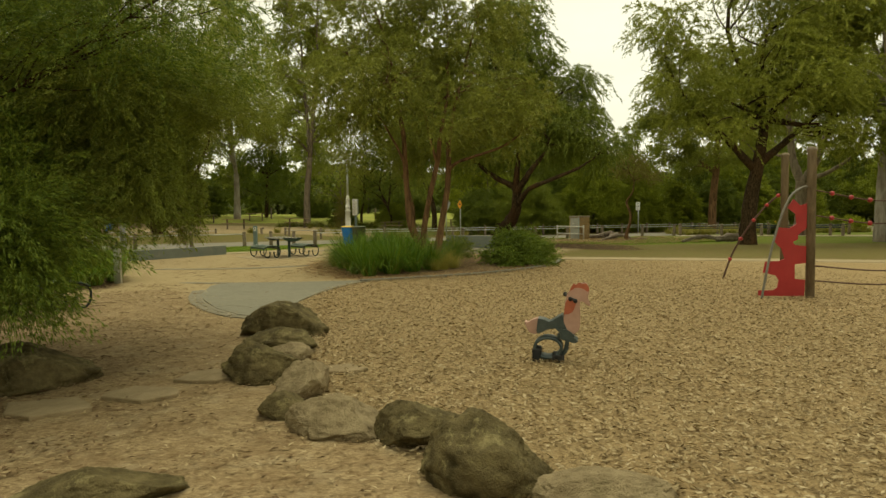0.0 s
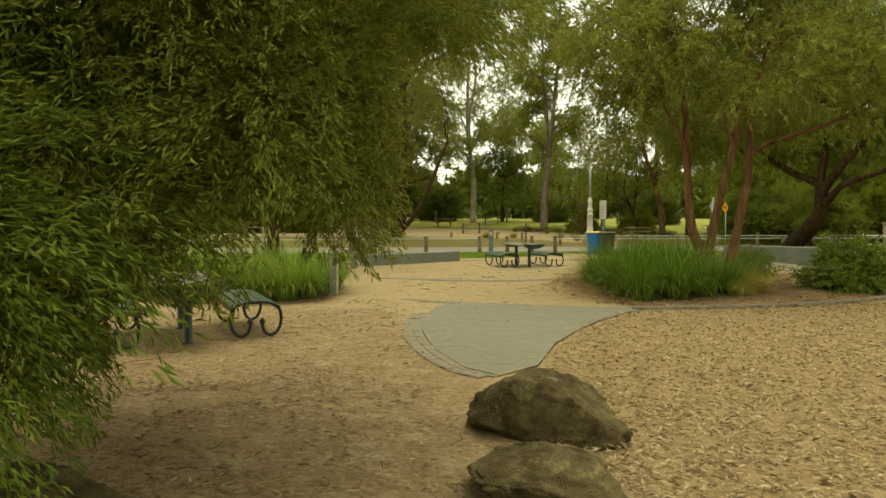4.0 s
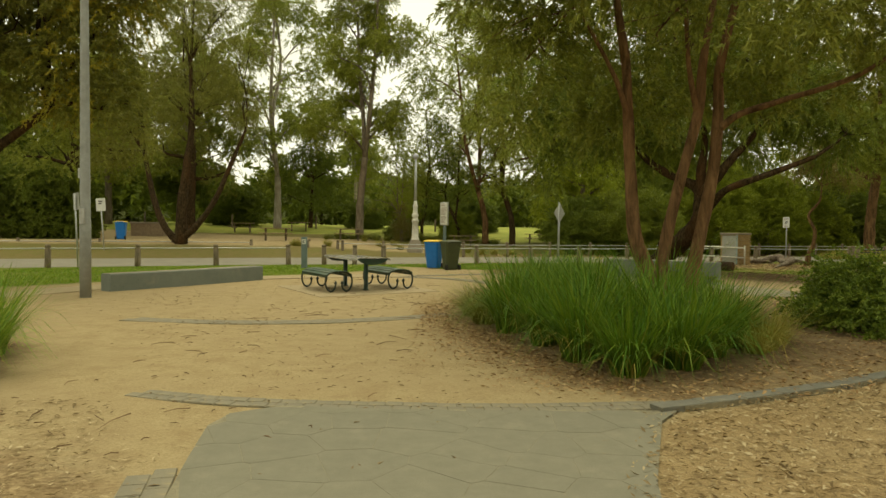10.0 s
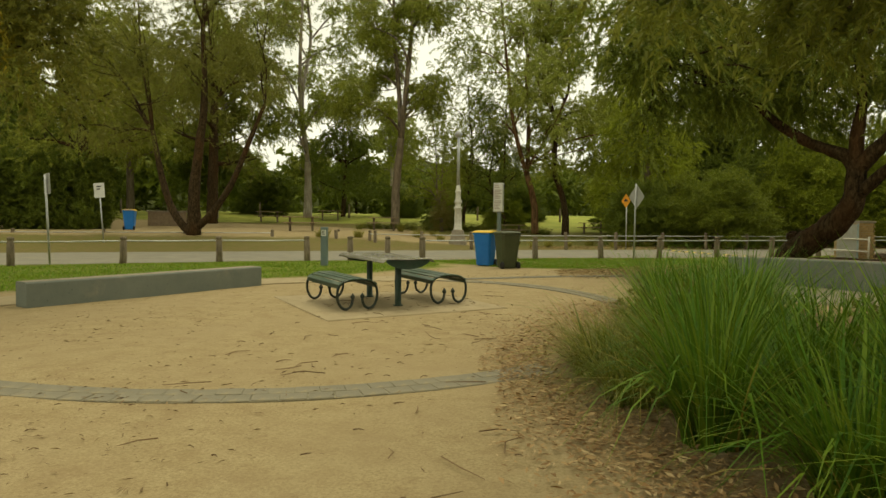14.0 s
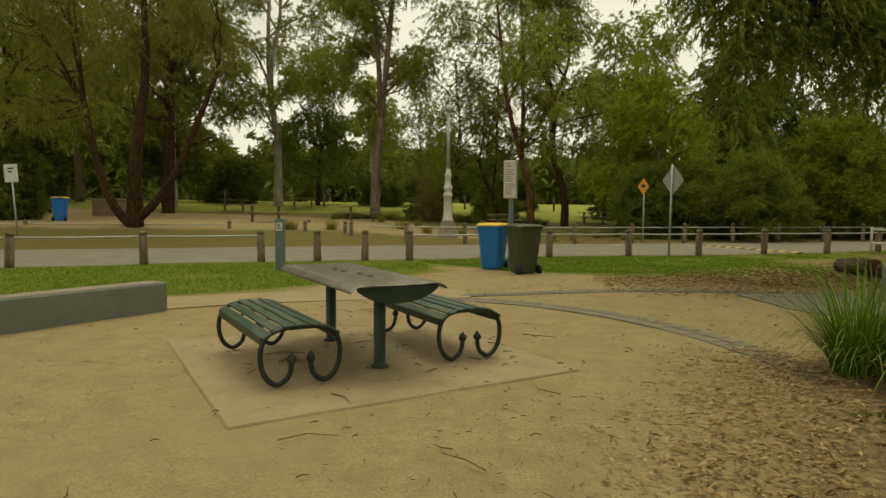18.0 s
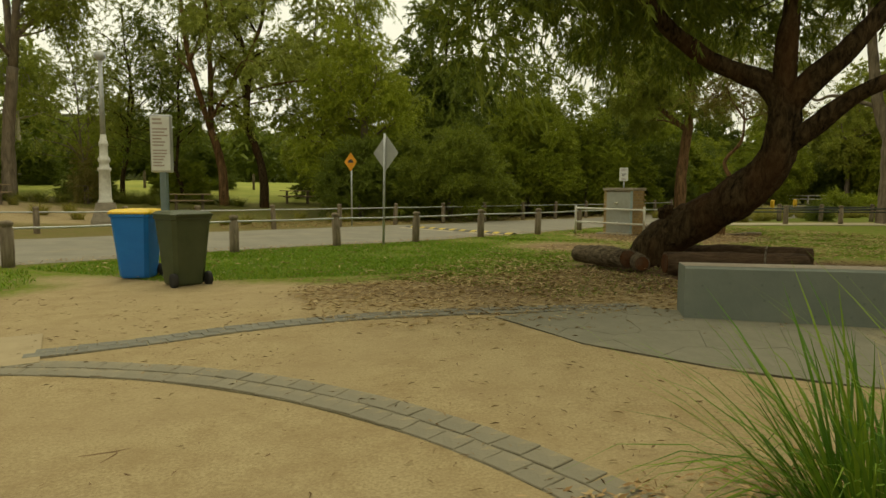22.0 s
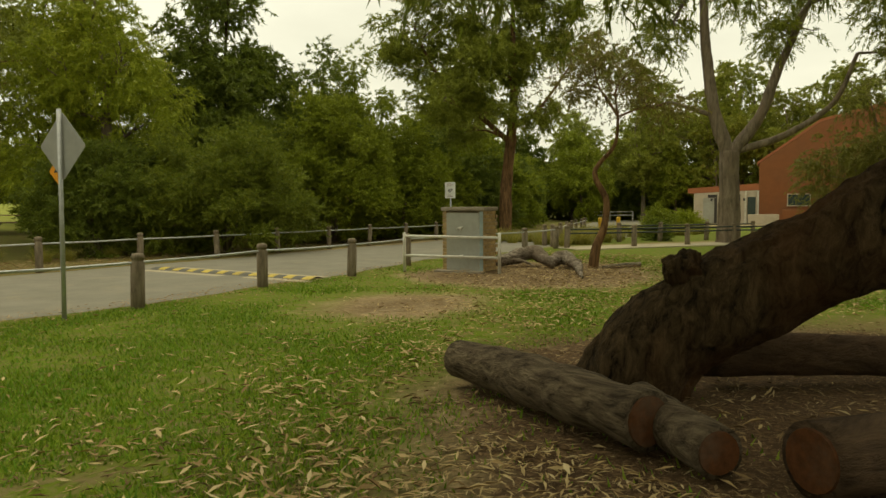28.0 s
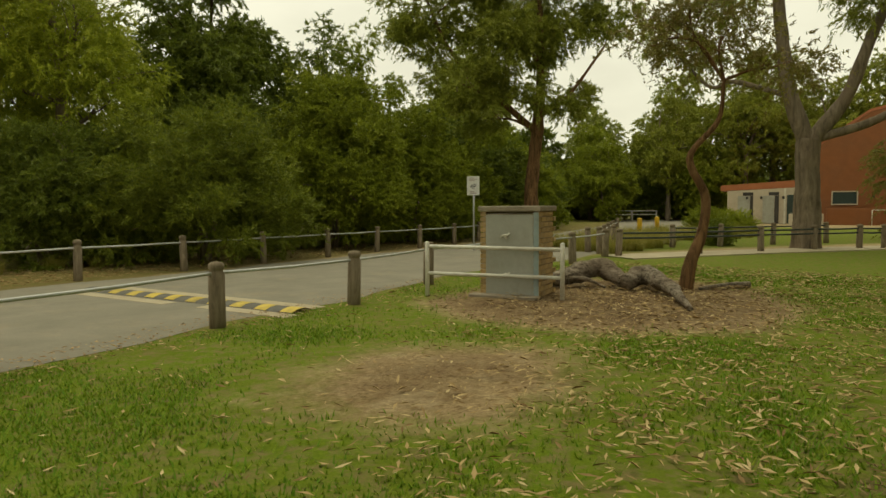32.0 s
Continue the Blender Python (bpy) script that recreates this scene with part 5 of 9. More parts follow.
# ---- boulders and stepping stones ----
def boulder(x, y, sx, sy, sz, rz, seed, mat, label, sink=0.25):
    """A weathered field stone: a lumpy ball with broken-off faces and a pitted skin."""
    rng = np.random.default_rng(900 + seed)
    cuts = [(Vector(unit(rng.normal(size=3))), 0.60 + 0.26 * rng.random()) for _ in range(12)]
    bm = bmesh.new()
    bmesh.ops.create_icosphere(bm, subdivisions=5, radius=1)
    for v in bm.verts:
        p = v.co.copy()
        q = p * 1.1 + Vector((seed * 3.1, seed * 1.7, seed))
        co = p * (1 + 0.20 * noise.noise(q) + 0.10 * noise.noise(q * 2.3))
        for n, d in cuts:
            over = co.dot(n) - d
            if over > 0:
                co -= n * over * 0.93
        crack = max(0.0, 0.16 - abs(noise.noise(q * 2.1 + Vector((7, 3, 1))))) / 0.16
        co *= 1 + 0.05 * noise.noise(q * 5) + 0.045 * noise.noise(q * 11) + 0.03 * noise.noise(q * 26) - 0.045 * crack
        wide = 1.14 - 0.28 * co.z
        co.x, co.y = co.x * wide, co.y * wide
        v.co = Vector((co.x * sx, co.y * sy, co.z * sz)) * 1.12
    return solo("boulder", bm, mat, label, "rock", pose(x, y, sz * (1 - 2 * sink) * 0.9, 0, 0, rz), "boulders edging the playground", "", True)


boulder(0.28, 3.55, 0.33, 0.26, 0.24, -18, 1, M_ROCK, "large dark lichen-spotted boulder edging the bark")
boulder(-0.13, 4.15, 0.26, 0.20, 0.17, -15, 2, M_ROCK, "dark brown boulder edging the bark")
boulder(-0.70, 4.42, 0.34, 0.22, 0.17, -22, 3, M_ROCK_PALE, "pale sandy boulder with a flat top")
boulder(-1.18, 4.78, 0.17, 0.15, 0.11, 40, 4, M_ROCK, "small dark rock edging the bark")
boulder(-1.14, 5.32, 0.20, 0.22, 0.20, 10, 5, M_ROCK_PALE, "grey-brown tilted boulder edging the bark")
boulder(-1.66, 5.95, 0.33, 0.27, 0.22, -10, 6, M_ROCK, "rounded mossy boulder edging the bark")
boulder(-1.82, 7.25, 0.41, 0.30, 0.16, 5, 7, M_ROCK, "broad pitted brown boulder edging the bark")
boulder(-2.08, 8.35, 0.47, 0.36, 0.27, -12, 8, M_ROCK, "broad brown boulder beside the paving")
boulder(-1.58, 6.75, 0.24, 0.18, 0.11, 20, 9, M_ROCK_PALE, "low pale stone edging the bark")
boulder(0.92, 3.2, 0.33, 0.20, 0.10, -14, 10, M_ROCK_PALE, "low pale boulder in the bark")
boulder(-1.83, 3.3, 0.36, 0.22, 0.11, 8, 11, M_ROCK, "low dark rock set in the soil")
boulder(-3.75, 5.75, 0.45, 0.4, 0.25, 30, 12, M_ROCK, "dark rock under the drooping wattle")


def stepping_stone(x, y, rz, sx, sy, seed):
    rng = np.random.default_rng(seed)
    n = 9
    poly = [(sx * (0.7 + 0.5 * rng.random()) * math.cos(2 * math.pi * k / n), sy * (0.7 + 0.5 * rng.random()) * math.sin(2 * math.pi * k / n)) for k in range(n)]
    bm = bmesh.new()
    prism(bm, poly, -0.06, 0.026, 0.008)
    solo("stepping_stone", bm, M_STEPSTONE, "flat pale stepping stone in the soil", "stone", pose(x, y, 0, 0, 0, rz), "stepping stones")


for k, q in enumerate([(-2.5, 5.35, 10, 0.34, 0.24), (-3.1, 4.95, -5, 0.36, 0.26), (-2.15, 5.95, 20, 0.34, 0.22), (-0.95, 6.2, 0, 0.25, 0.18), (-3.9, 4.7, 8, 0.34, 0.25)]):
    stepping_stone(*q, 20 + k)


# ---- playground ----
rider = thing("spring_rider", "bird-shaped spring rider with a faded pink head on a steel coil", "spring rider", pose(1.24, 6.54, 0, 0, 0, -12))


def cutout(parent, name, poly, y, thick, mat, label="", tilt=0.0):
    bm = bmesh.new()
    A = [bm.verts.new((x, y - thick / 2, z)) for x, z in poly]
    B = [bm.verts.new((x, y + thick / 2, z)) for x, z in poly]
    bm.faces.new(A)
    bm.faces.new(B[::-1])
    for i in range(len(poly)):
        j = (i + 1) % len(poly)
        bm.faces.new((A[j], A[i], B[i], B[j]))
    bmesh.ops.recalc_face_normals(bm, faces=bm.faces[:])
    bmesh.ops.triangulate(bm, faces=[f for f in bm.faces if len(f.verts) > 4])
    return part(name, bm, mat, parent, label)


def smooth_poly(pts, n=40):
    P = spline([(x, z, 0) for x, z in pts] + [(pts[0][0], pts[0][1], 0)], n)
    return [(p.x, p.y) for p in P[:-1]]


HEAD = smooth_poly([(0.05, 0.48), (0.07, 0.65), (0.12, 0.73), (0.17, 0.78), (0.27, 0.80), (0.30, 0.73), (0.29, 0.65), (0.31, 0.57), (0.23, 0.62), (0.21, 0.57), (0.21, 0.36), (0.15, 0.29), (0.08, 0.33), (0.05, 0.41)], 56)
for y in (-0.05, 0.07):
    cutout(rider, "head_panel", HEAD, y, 0.018, M_PINK, "faded pink bird-shaped side panel")
cutout(rider, "neck_patch", smooth_poly([(0.05, 0.49), (0.07, 0.61), (0.11, 0.64), (0.17, 0.61), (0.14, 0.52), (0.09, 0.49)], 24), -0.062, 0.004, M_CORAL, "coral red painted neck")
cutout(rider, "crest", smooth_poly([(0.11, 0.72), (0.12, 0.76), (0.15, 0.80), (0.17, 0.79), (0.20, 0.81), (0.23, 0.80), (0.27, 0.80), (0.30, 0.76), (0.29, 0.72), (0.24, 0.75), (0.17, 0.76)], 44), -0.062, 0.006, M_CORAL, "coral red scalloped crest")
hx, hz = 0.116, 0.644
bm = bmesh.new()
tube(bm, [(hx + 0.05, -0.17, hz - 0.005), (hx - 0.06, 0.19, hz + 0.02)], 0.013, 10)
hb = part("handlebar", bm, M_RUBBER, rider, "", True)
for p in ((hx + 0.05, -0.17, hz - 0.005), (hx, -0.06, hz), (hx - 0.06, 0.19, hz + 0.02)):
    bm = bmesh.new()
    bmesh.ops.create_icosphere(bm, subdivisions=2, radius=0.024, matrix=pose(*p))
    part("grip", bm, M_RUBBER, hb, "black rubber grip", True)
cutout(rider, "seat", smooth_poly([(-0.21, 0.44), (-0.15, 0.43), (-0.09, 0.41), (-0.02, 0.45), (0.04, 0.48), (0.05, 0.41), (0.08, 0.33), (0.04, 0.32), (-0.02, 0.34), (-0.11, 0.33), (-0.22, 0.29)], 44), 0.01, 0.17, M_SLATEBLUE, "dark slate saddle-shaped metal seat")
cutout(rider, "footrest", smooth_poly([(-0.03, 0.34), (0.08, 0.33), (0.15, 0.28), (0.15, 0.25), (0.19, 0.22), (0.15, 0.20), (0.04, 0.23), (0.00, 0.25), (-0.02, 0.26), (0.02, 0.28)], 36), 0.01, 0.20, M_SLATEBLUE)
cutout(rider, "tail", smooth_poly([(-0.21, 0.44), (-0.22, 0.29), (-0.28, 0.28), (-0.32, 0.32), (-0.35, 0.40), (-0.32, 0.39), (-0.27, 0.42)], 26), 0.01, 0.10, M_PINK, "faded pink tail")
bm = bmesh.new()
bw = spline([(p[0], 0.01, p[1]) for p in [(0.08, 0.27), (0.08, 0.18), (0.06, 0.10), (0.01, 0.05), (-0.05, 0.04)]], 14)
F = [[bm.verts.new((p.x + dx, p.y + dy, p.z)) for p in bw] for dx, dy in ((-0.022, -0.06), (0.022, -0.06), (0.022, 0.06), (-0.022, 0.06))]
for a, b in zip(F, F[1:] + F[:1]):
    for i in range(len(bw) - 1):
        bm.faces.new((a[i], a[i + 1], b[i + 1], b[i]))
bmesh.ops.recalc_face_normals(bm, faces=bm.faces[:])
part("stem", bm, M_SLATEBLUE, rider, "", True)
bm = bmesh.new()
n = 30
rings = []
for rx, rz in ((0.150, 0.115), (0.122, 0.088)):
    rings.append([[bm.verts.new((-0.11 + rx * math.cos(2 * math.pi * k / n), y, 0.138 + rz * math.sin(2 * math.pi * k / n))) for k in range(n)] for y in (-0.08, 0.10)])
(o0, o1), (i0, i1) = rings
for k in range(n):
    j = (k + 1) % n
    for q in ((o0[k], o0[j], o1[j], o1[k]), (i0[k], i1[k], i1[j], i0[j]), (o0[k], i0[k], i0[j], o0[j]), (o1[k], o1[j], i1[j], i1[k])):
        bm.faces.new(q)
bmesh.ops.recalc_face_normals(bm, faces=bm.faces[:])
part("coil", bm, M_SLATEBLUE, rider, "slate-blue flat steel coil", True)
for x0, x1 in ((-0.27, -0.18), (-0.07, 0.05)):
    bm = bmesh.new()
    box(bm, x0, -0.09, -0.05, x1, 0.11, 0.075 if x0 > -0.2 else 0.13, 0.014)
    part("foot", bm, M_RUBBER, rider, "dark clamp block")

climber = thing("climbing_frame", "playground climber with grey posts, red plastic panel and rope arcs", "climbing frame", pose(6.5, 11.5, 0, 0, 0, 0))


def round_post(parent, x, y, h, r):
    bm = bmesh.new()
    lathe(bm, [(r, -0.2), (r, h - 0.03), (r * 1.15, h - 0.02), (r * 1.15, h + 0.02), (r * 0.6, h + 0.05)], 14, pose(x, y, 0))
    part("post", bm, M_POST, parent, "grey timber post with a cap", True)


round_post(climber, 0.06, 0.0, 2.6, 0.075)
round_post(climber, 1.0, 2.75, 2.75, 0.075)
panel = [(-0.86, 0.03), (-0.05, 0.0), (-0.03, 0.30), (-0.22, 0.32), (-0.22, 0.58), (-0.02, 0.60), (-0.02, 0.90), (-0.22, 0.92), (-0.26, 0.98), (-0.17, 1.02), (-0.17, 1.10), (-0.02, 1.22), (-0.02, 1.66), (-0.14, 1.62), (-0.26, 1.74), (-0.36, 1.58), (-0.22, 1.47), (-0.20, 1.30), (-0.32, 1.22), (-0.52, 1.24), (-0.60, 1.00), (-0.46, 0.86), (-0.40, 0.68), (-0.50, 0.64), (-0.74, 0.63), (-0.78, 0.44), (-0.55, 0.38), (-0.50, 0.30), (-0.52, 0.17), (-0.60, 0.12), (-0.86, 0.12)]
cutout(climber, "climbing_panel", panel, 0.0, 0.02, M_RED, "red plastic climbing panel with foot holes")
bm = bmesh.new()
tube(bm, spline([(-0.92, -0.25, -0.05), (-0.86, -0.22, 0.25), (-0.72, -0.15, 0.8), (-0.52, -0.08, 1.40), (-0.32, -0.02, 1.78), (-0.12, 0, 1.93), (0.02, 0, 1.95)], 24), 0.022, 8)
part("hand_rail", bm, M_RAIL, climber, "bent steel hand rail", True)
bm = bmesh.new()
arc = spline([(-0.05, 3.4, 0.0), (0.1, 3.3, 0.55), (0.32, 3.1, 1.1), (0.6, 2.95, 1.55), (0.85, 2.8, 1.85), (0.98, 2.75, 1.92)], 24)
tube(bm, arc, 0.022, 8)
ar = part("arch_rail", bm, M_ROPE, climber, "", True)
for k in (4, 8, 12, 16, 20):
    bm = bmesh.new()
    bmesh.ops.create_icosphere(bm, subdivisions=2, radius=0.045, matrix=Matrix.Translation(arc[k]))
    part("grip_ball", bm, M_RED, ar, "red plastic ball", True)
for z0, z1, n in ((1.9, 1.75, 5), (1.45, 1.35, 4)):
    bm = bmesh.new()
    line = spline([(0.1, 0.05, z0), (1.6, 0.6, (z0 + z1) / 2 - 0.12), (3.2, 1.2, z1)], 20)
    tube(bm, line, 0.012, 6)
    rp = part("rope", bm, M_ROPE, climber, "dark climbing rope", True)
    for k in range(n):
        bm = bmesh.new()
        bmesh.ops.create_icosphere(bm, subdivisions=2, radius=0.045, matrix=Matrix.Translation(line[3 + 3 * k]))
        part("grip_ball", bm, M_RED, rp, "red plastic ball", True)
for z0, z1 in ((0.55, 0.35), (0.28, 0.10)):
    bm = bmesh.new()
    line = spline([(0.1, 0.05, z0), (1.6, 0.6, (z0 + z1) / 2 - 0.05), (3.4, 1.2, z1)], 16)
    tube(bm, line, 0.014, 6)
    part("rope", bm, M_ROPE, climber, "reddish climbing rope", True)
round_post(climber, 3.4, 1.2, 1.9, 0.07)


# ---- cabinet, barrier, road hump ----
CA = math.degrees(math.atan2(40.47 - 41.36, 8.36 - 7.91))
cab = thing("utility_cabinet", "brick utility cabinet with grey steel doors and a concrete cap", "cabinet", pose(7.91, 41.36, 0, 0, 0, CA))
CW, CD, CH = 1.0, 0.80, 1.36
bm = bmesh.new()
box(bm, 0.035, 0.045, 0, CW - 0.035, CD - 0.035, CH - 0.02)
core = part("core", bm, M_JOINT, cab, "mortared brick core")
bm = bmesh.new()
box(bm, -0.03, -0.03, CH, CW + 0.03, CD + 0.03, CH + 0.09, 0.012)
part("cap", bm, M_CONC_LID, cab, "weathered concrete cap")
bm = bmesh.new()
box(bm, 0.10, -0.004, 0.03, 0.90, 0.044, CH - 0.05, 0.004)
dr = part("door", bm, M_DOORGREY, cab, "grey painted steel door")
for z in (0.97, 0.34):
    bm = bmesh.new()
    tube(bm, spline([(0.36, -0.03, z - 0.02), (0.42, -0.045, z + 0.015), (0.48, -0.045, z + 0.01), (0.52, -0.03, z + 0.05)], 8), 0.014, 6)
    tube(bm, [(0.44, -0.04, z + 0.01), (0.47, -0.05, z - 0.04)], 0.012, 6)
    lathe(bm, [(0.035, 0.0), (0.035, 0.02), (0.012, 0.03)], 10, pose(0.45, -0.004, z + 0.005, 90))
    part("latch", bm, M_WHITE, dr, "bent pale steel latch", True)
bm = bmesh.new()
box(bm, -0.12, -0.22, -0.05, CW + 0.02, 0.0, 0.035, 0.01)
part("plinth", bm, M_CONC_LID, cab)
# thin pale blue strip up the front corner, between door and brick
bm = bmesh.new()
box(bm, CW - 0.092, -0.006, 0.03, CW - 0.004, 0.0, CH - 0.01, 0.001)
part("corner_strip", bm, M_PALEBLUE, cab, "pale blue corner strip")
bsh = bmesh.new()
box(bsh, -0.112, -0.05, -0.036, 0.112, 0.05, 0.036, 0.004)
BRICK = mesh_from(bsh, "brick", M_BRICK)
hsh = bmesh.new()
box(hsh, -0.05, -0.05, -0.036, 0.05, 0.05, 0.036, 0.004)
HALF = mesh_from(hsh, "brick", M_BRICK)
for row in range(16):
    z = 0.045 + row * 0.085
    off = 0.0 if row % 2 else 0.12
    for k in range(3):
        y = 0.115 + off + k * 0.234
        if y < CD - 0.02:
            for x in (0.05, CW - 0.05):
                shared("brick", BRICK if y + 0.112 < CD + 0.02 else HALF, pose(x, min(y, CD - 0.08), z, 0, 0, 90), core)
    for x in (0.05, CW - 0.05):
        shared("brick", HALF, pose(x, 0.05, z), core)
    for k in range(4):
        shared("brick", BRICK, pose(0.16 + k * 0.235 + (0 if row % 2 else 0.05), CD - 0.05, z), core)

barrier = thing("pipe_barrier", "white painted pipe barrier with chipped paint in front of the cabinet", "barrier", pose(7.23, 41.9, 0))
bx, by = 8.55 - 7.23, 40.15 - 41.9
for x, y in ((0, 0), (bx, by)):
    bm = bmesh.new()
    tube(bm, [(x, y, -0.1), (x, y, 0.86), (x, y, 0.88)], [0.036, 0.036, 0.02], 10)
    part("post", bm, M_WHITE, barrier, "", True)
for z in (0.80, 0.36):
    bm = bmesh.new()
    tube(bm, [(0, 0, z), (bx, by, z - 0.03)], 0.03, 10)
    part("rail", bm, M_WHITE, barrier, "", True)

hump = thing("speed_hump", "narrow black rubber speed hump with yellow plates across the road", "speed hump", pose(3.9, 43.9, 0.003, 0, 0, -68.5))
HL, HW = 2.55, 0.20


def hump_z(y):
    return 0.05 * max(0.0, math.cos(y / HW * math.pi / 2)) ** 0.8


def hump_strip(x0, x1, mat, name, lift, y0=-HW, y1=HW, label=""):
    bm = bmesh.new()
    rows = [[bm.verts.new((x, y0 + (y1 - y0) * i / 8, hump_z(y0 + (y1 - y0) * i / 8) + lift)) for x in (x0, x1)] for i in range(9)]
    for a, b in zip(rows, rows[1:]):
        bm.faces.new((a[0], a[1], b[1], b[0]))
    return part(name, bm, mat, hump, label, True)


hump_strip(-HL, HL, M_HUMPBLACK, "ramp", 0.002)
for k in range(10):
    x = -HL + 0.28 + k * 0.51
    hump_strip(x, x + 0.24, M_YELLOW, "yellow_plate", 0.006, -HW * 0.95, HW * 0.85, "worn yellow plate")
for y, a, b in ((0.42, -2.3, 2.5), (-0.40, -2.5, 0.2), (-0.34, 0.9, 2.7)):
    bm = bmesh.new()
    box(bm, a, y - 0.13, -0.03, b, y + 0.13, 0.002)
    part("patch", bm, M_PATH, hump, "pale patched asphalt edge")


# ---- logs under the leaning tree ----
def log(pts, radii, mat, label, cuts=True, lump=0.10, seed=0.0):
    base = Vector(pts[0])
    t = thing("log", label, "log", pose(base.x, base.y, 0), "logs under the leaning tree")
    bm = bmesh.new()
    P = spline([Vector(p) - Vector((base.x, base.y, 0)) for p in pts], 18)
    R = ramped(radii, 18)
    tube(bm, P, R, 20, True, lump, seed)
    part("trunk", bm, mat, t, "", True)
    if cuts:
        for p, q, r in ((P[0], P[1], R[0]), (P[-1], P[-2], R[-1])):
            d = (p - q).normalized()
            bm = bmesh.new()
            tube(bm, [p - d * 0.01, p + d * 0.012], [r * 0.84, r * 0.80], 20, True, lump, seed)
            part("sawn_end", bm, M_CUT, t, "orange-brown sawn end")
    return t


log([(2.05, 33.35, 0.28), (1.9, 32.6, 0.32), (1.72, 31.95, 0.37), (1.60, 31.35, 0.40)], [0.15, 0.16, 0.15, 0.145], M_LOG, "grey-brown cut log lying in the leaf litter", True, 0.14, 1)
log([(1.95, 31.65, 0.35), (1.72, 31.28, 0.36), (1.54, 30.95, 0.37)], [0.12, 0.125, 0.12], M_LOG, "short forked log stub with a sawn end", True, 0.14, 4)
log([(1.66, 30.62, 0.41), (2.25, 30.4, 0.41), (2.8, 30.18, 0.40), (3.38, 29.96, 0.40)], [0.155, 0.16, 0.155, 0.15], M_LOG_DARK, "dark squared log lying in the leaf litter", True, 0.10, 2)
log([(3.2, 32.05, 0.36), (3.65, 31.65, 0.38), (4.1, 31.25, 0.38), (4.56, 30.86, 0.37)], [0.14, 0.15, 0.145, 0.14], M_LOG_DARK, "long dark log behind the leaning trunk", True, 0.10, 3)
log([(12.5, 34.3, 0.06), (13.2, 34.5, 0.24), (13.9, 34.7, 0.28), (14.7, 34.8, 0.10)], [0.07, 0.11, 0.12, 0.08], M_DEADWOOD, "arched grey dead branch lying on dry grass", False, 0.4, 6)
log([(14.6, 35.2, 0.16), (15.3, 35.1, 0.22), (16.0, 35.2, 0.2), (16.7, 34.9, 0.12)], [0.16, 0.2, 0.17, 0.1], M_DEADWOOD, "short grey dead log lying on dry grass", False, 0.4, 7)

stand = thing("tap_stand", "small metal garden tap on a bent pipe by a log", "tap", pose(2.68, 29.95, float(rise(2.68, 29.95))))
bm = bmesh.new()
lathe(bm, [(0.10, 0.0), (0.10, 0.015), (0.055, 0.022), (0.05, 0.10), (0.025, 0.13)], 12)
part("base", bm, M_RAIL, stand, "", True)
bm = bmesh.new()
tube(bm, spline([(0, 0, 0.15), (0.0, 0.0, 0.3), (0.02, 0.0, 0.42)], 6), 0.012, 8)
part("pipe", bm, M_DEADWOOD, stand, "", True)

# fallen dead trunk by the cabinet
dead = thing("fallen_branch", "twisted grey dead trunk lying on the ground", "log", pose(9.3, 41.2, 0))
bm = bmesh.new()
tube(bm, spline([(-0.12, 0.68, 0.1), (0.38, 0.08, 0.16), (1.13, -0.21, 0.3), (1.01, -0.86, 0.14)], 30), ramped([0.10, 0.16, 0.19, 0.12], 30), 24, True, 0.4, 3)
part("trunk", bm, M_DEADWOOD, dead, "", True)
for q, r in (([(0.85, -1.02, 0.14), (1.27, -1.07, 0.24), (0.74, -1.93, 0.17), (-0.2, -2.91, 0.02)], [0.15, 0.16, 0.12, 0.035]), ([(1.27, -1.07, 0.24), (1.77, -0.7200000000000001, 0.2), (2.2199999999999998, -0.77, 0.08)], [0.10, 0.08, 0.04]), ([(0.38, 0.08, 0.16), (0.5800000000000001, -0.37, 0.16), (0.73, -0.67, 0.03)], [0.05, 0.045, 0.02])):
    bm = bmesh.new()
    tube(bm, spline(q, 22), ramped(r, 22), 24, True, 0.4, 5)
    part("limb", bm, M_DEADWOOD, dead, "", True)
for q in ([(11.15, 39.45, 0.03), (11.65, 39.3, 0.05), (12.1, 39.1, 0.06)],):
    log(q, [0.025, 0.045, 0.06], M_DEADWOOD, "thin grey dead branch on the ground", False, 0.3, 8)

# ---- across the road ----
def timber_picnic(x, y, rz, label):
    z = float(rise(x, y))
    t = thing("picnic_setting", label, "table", pose(x, y, z, 0, 0, rz), "timber picnic settings")
    for k in range(4):
        bm = bmesh.new()
        box(bm, -0.95, -0.36 + k * 0.19, 0.72, 0.95, -0.19 + k * 0.19, 0.765, 0.006)
        part("top_board", bm, M_TIMBER, t)
    for sy in (-1, 1):
        bm = bmesh.new()
        box(bm, -0.95, sy * 0.72 - 0.14, 0.42, 0.95, sy * 0.72 + 0.14, 0.46, 0.006)
        part("seat_board", bm, M_TIMBER, t)
    for sx in (-0.6, 0.6):
        bm = bmesh.new()
        box(bm, sx - 0.06, -0.06, -0.1, sx + 0.06, 0.06, 0.72, 0.006)
        part("leg", bm, M_POST, t)
        bm = bmesh.new()
        box(bm, sx - 0.04, -0.8, 0.36, sx + 0.04, 0.8, 0.42, 0.006)
        part("cross_bar", bm, M_POST, t)
    return t


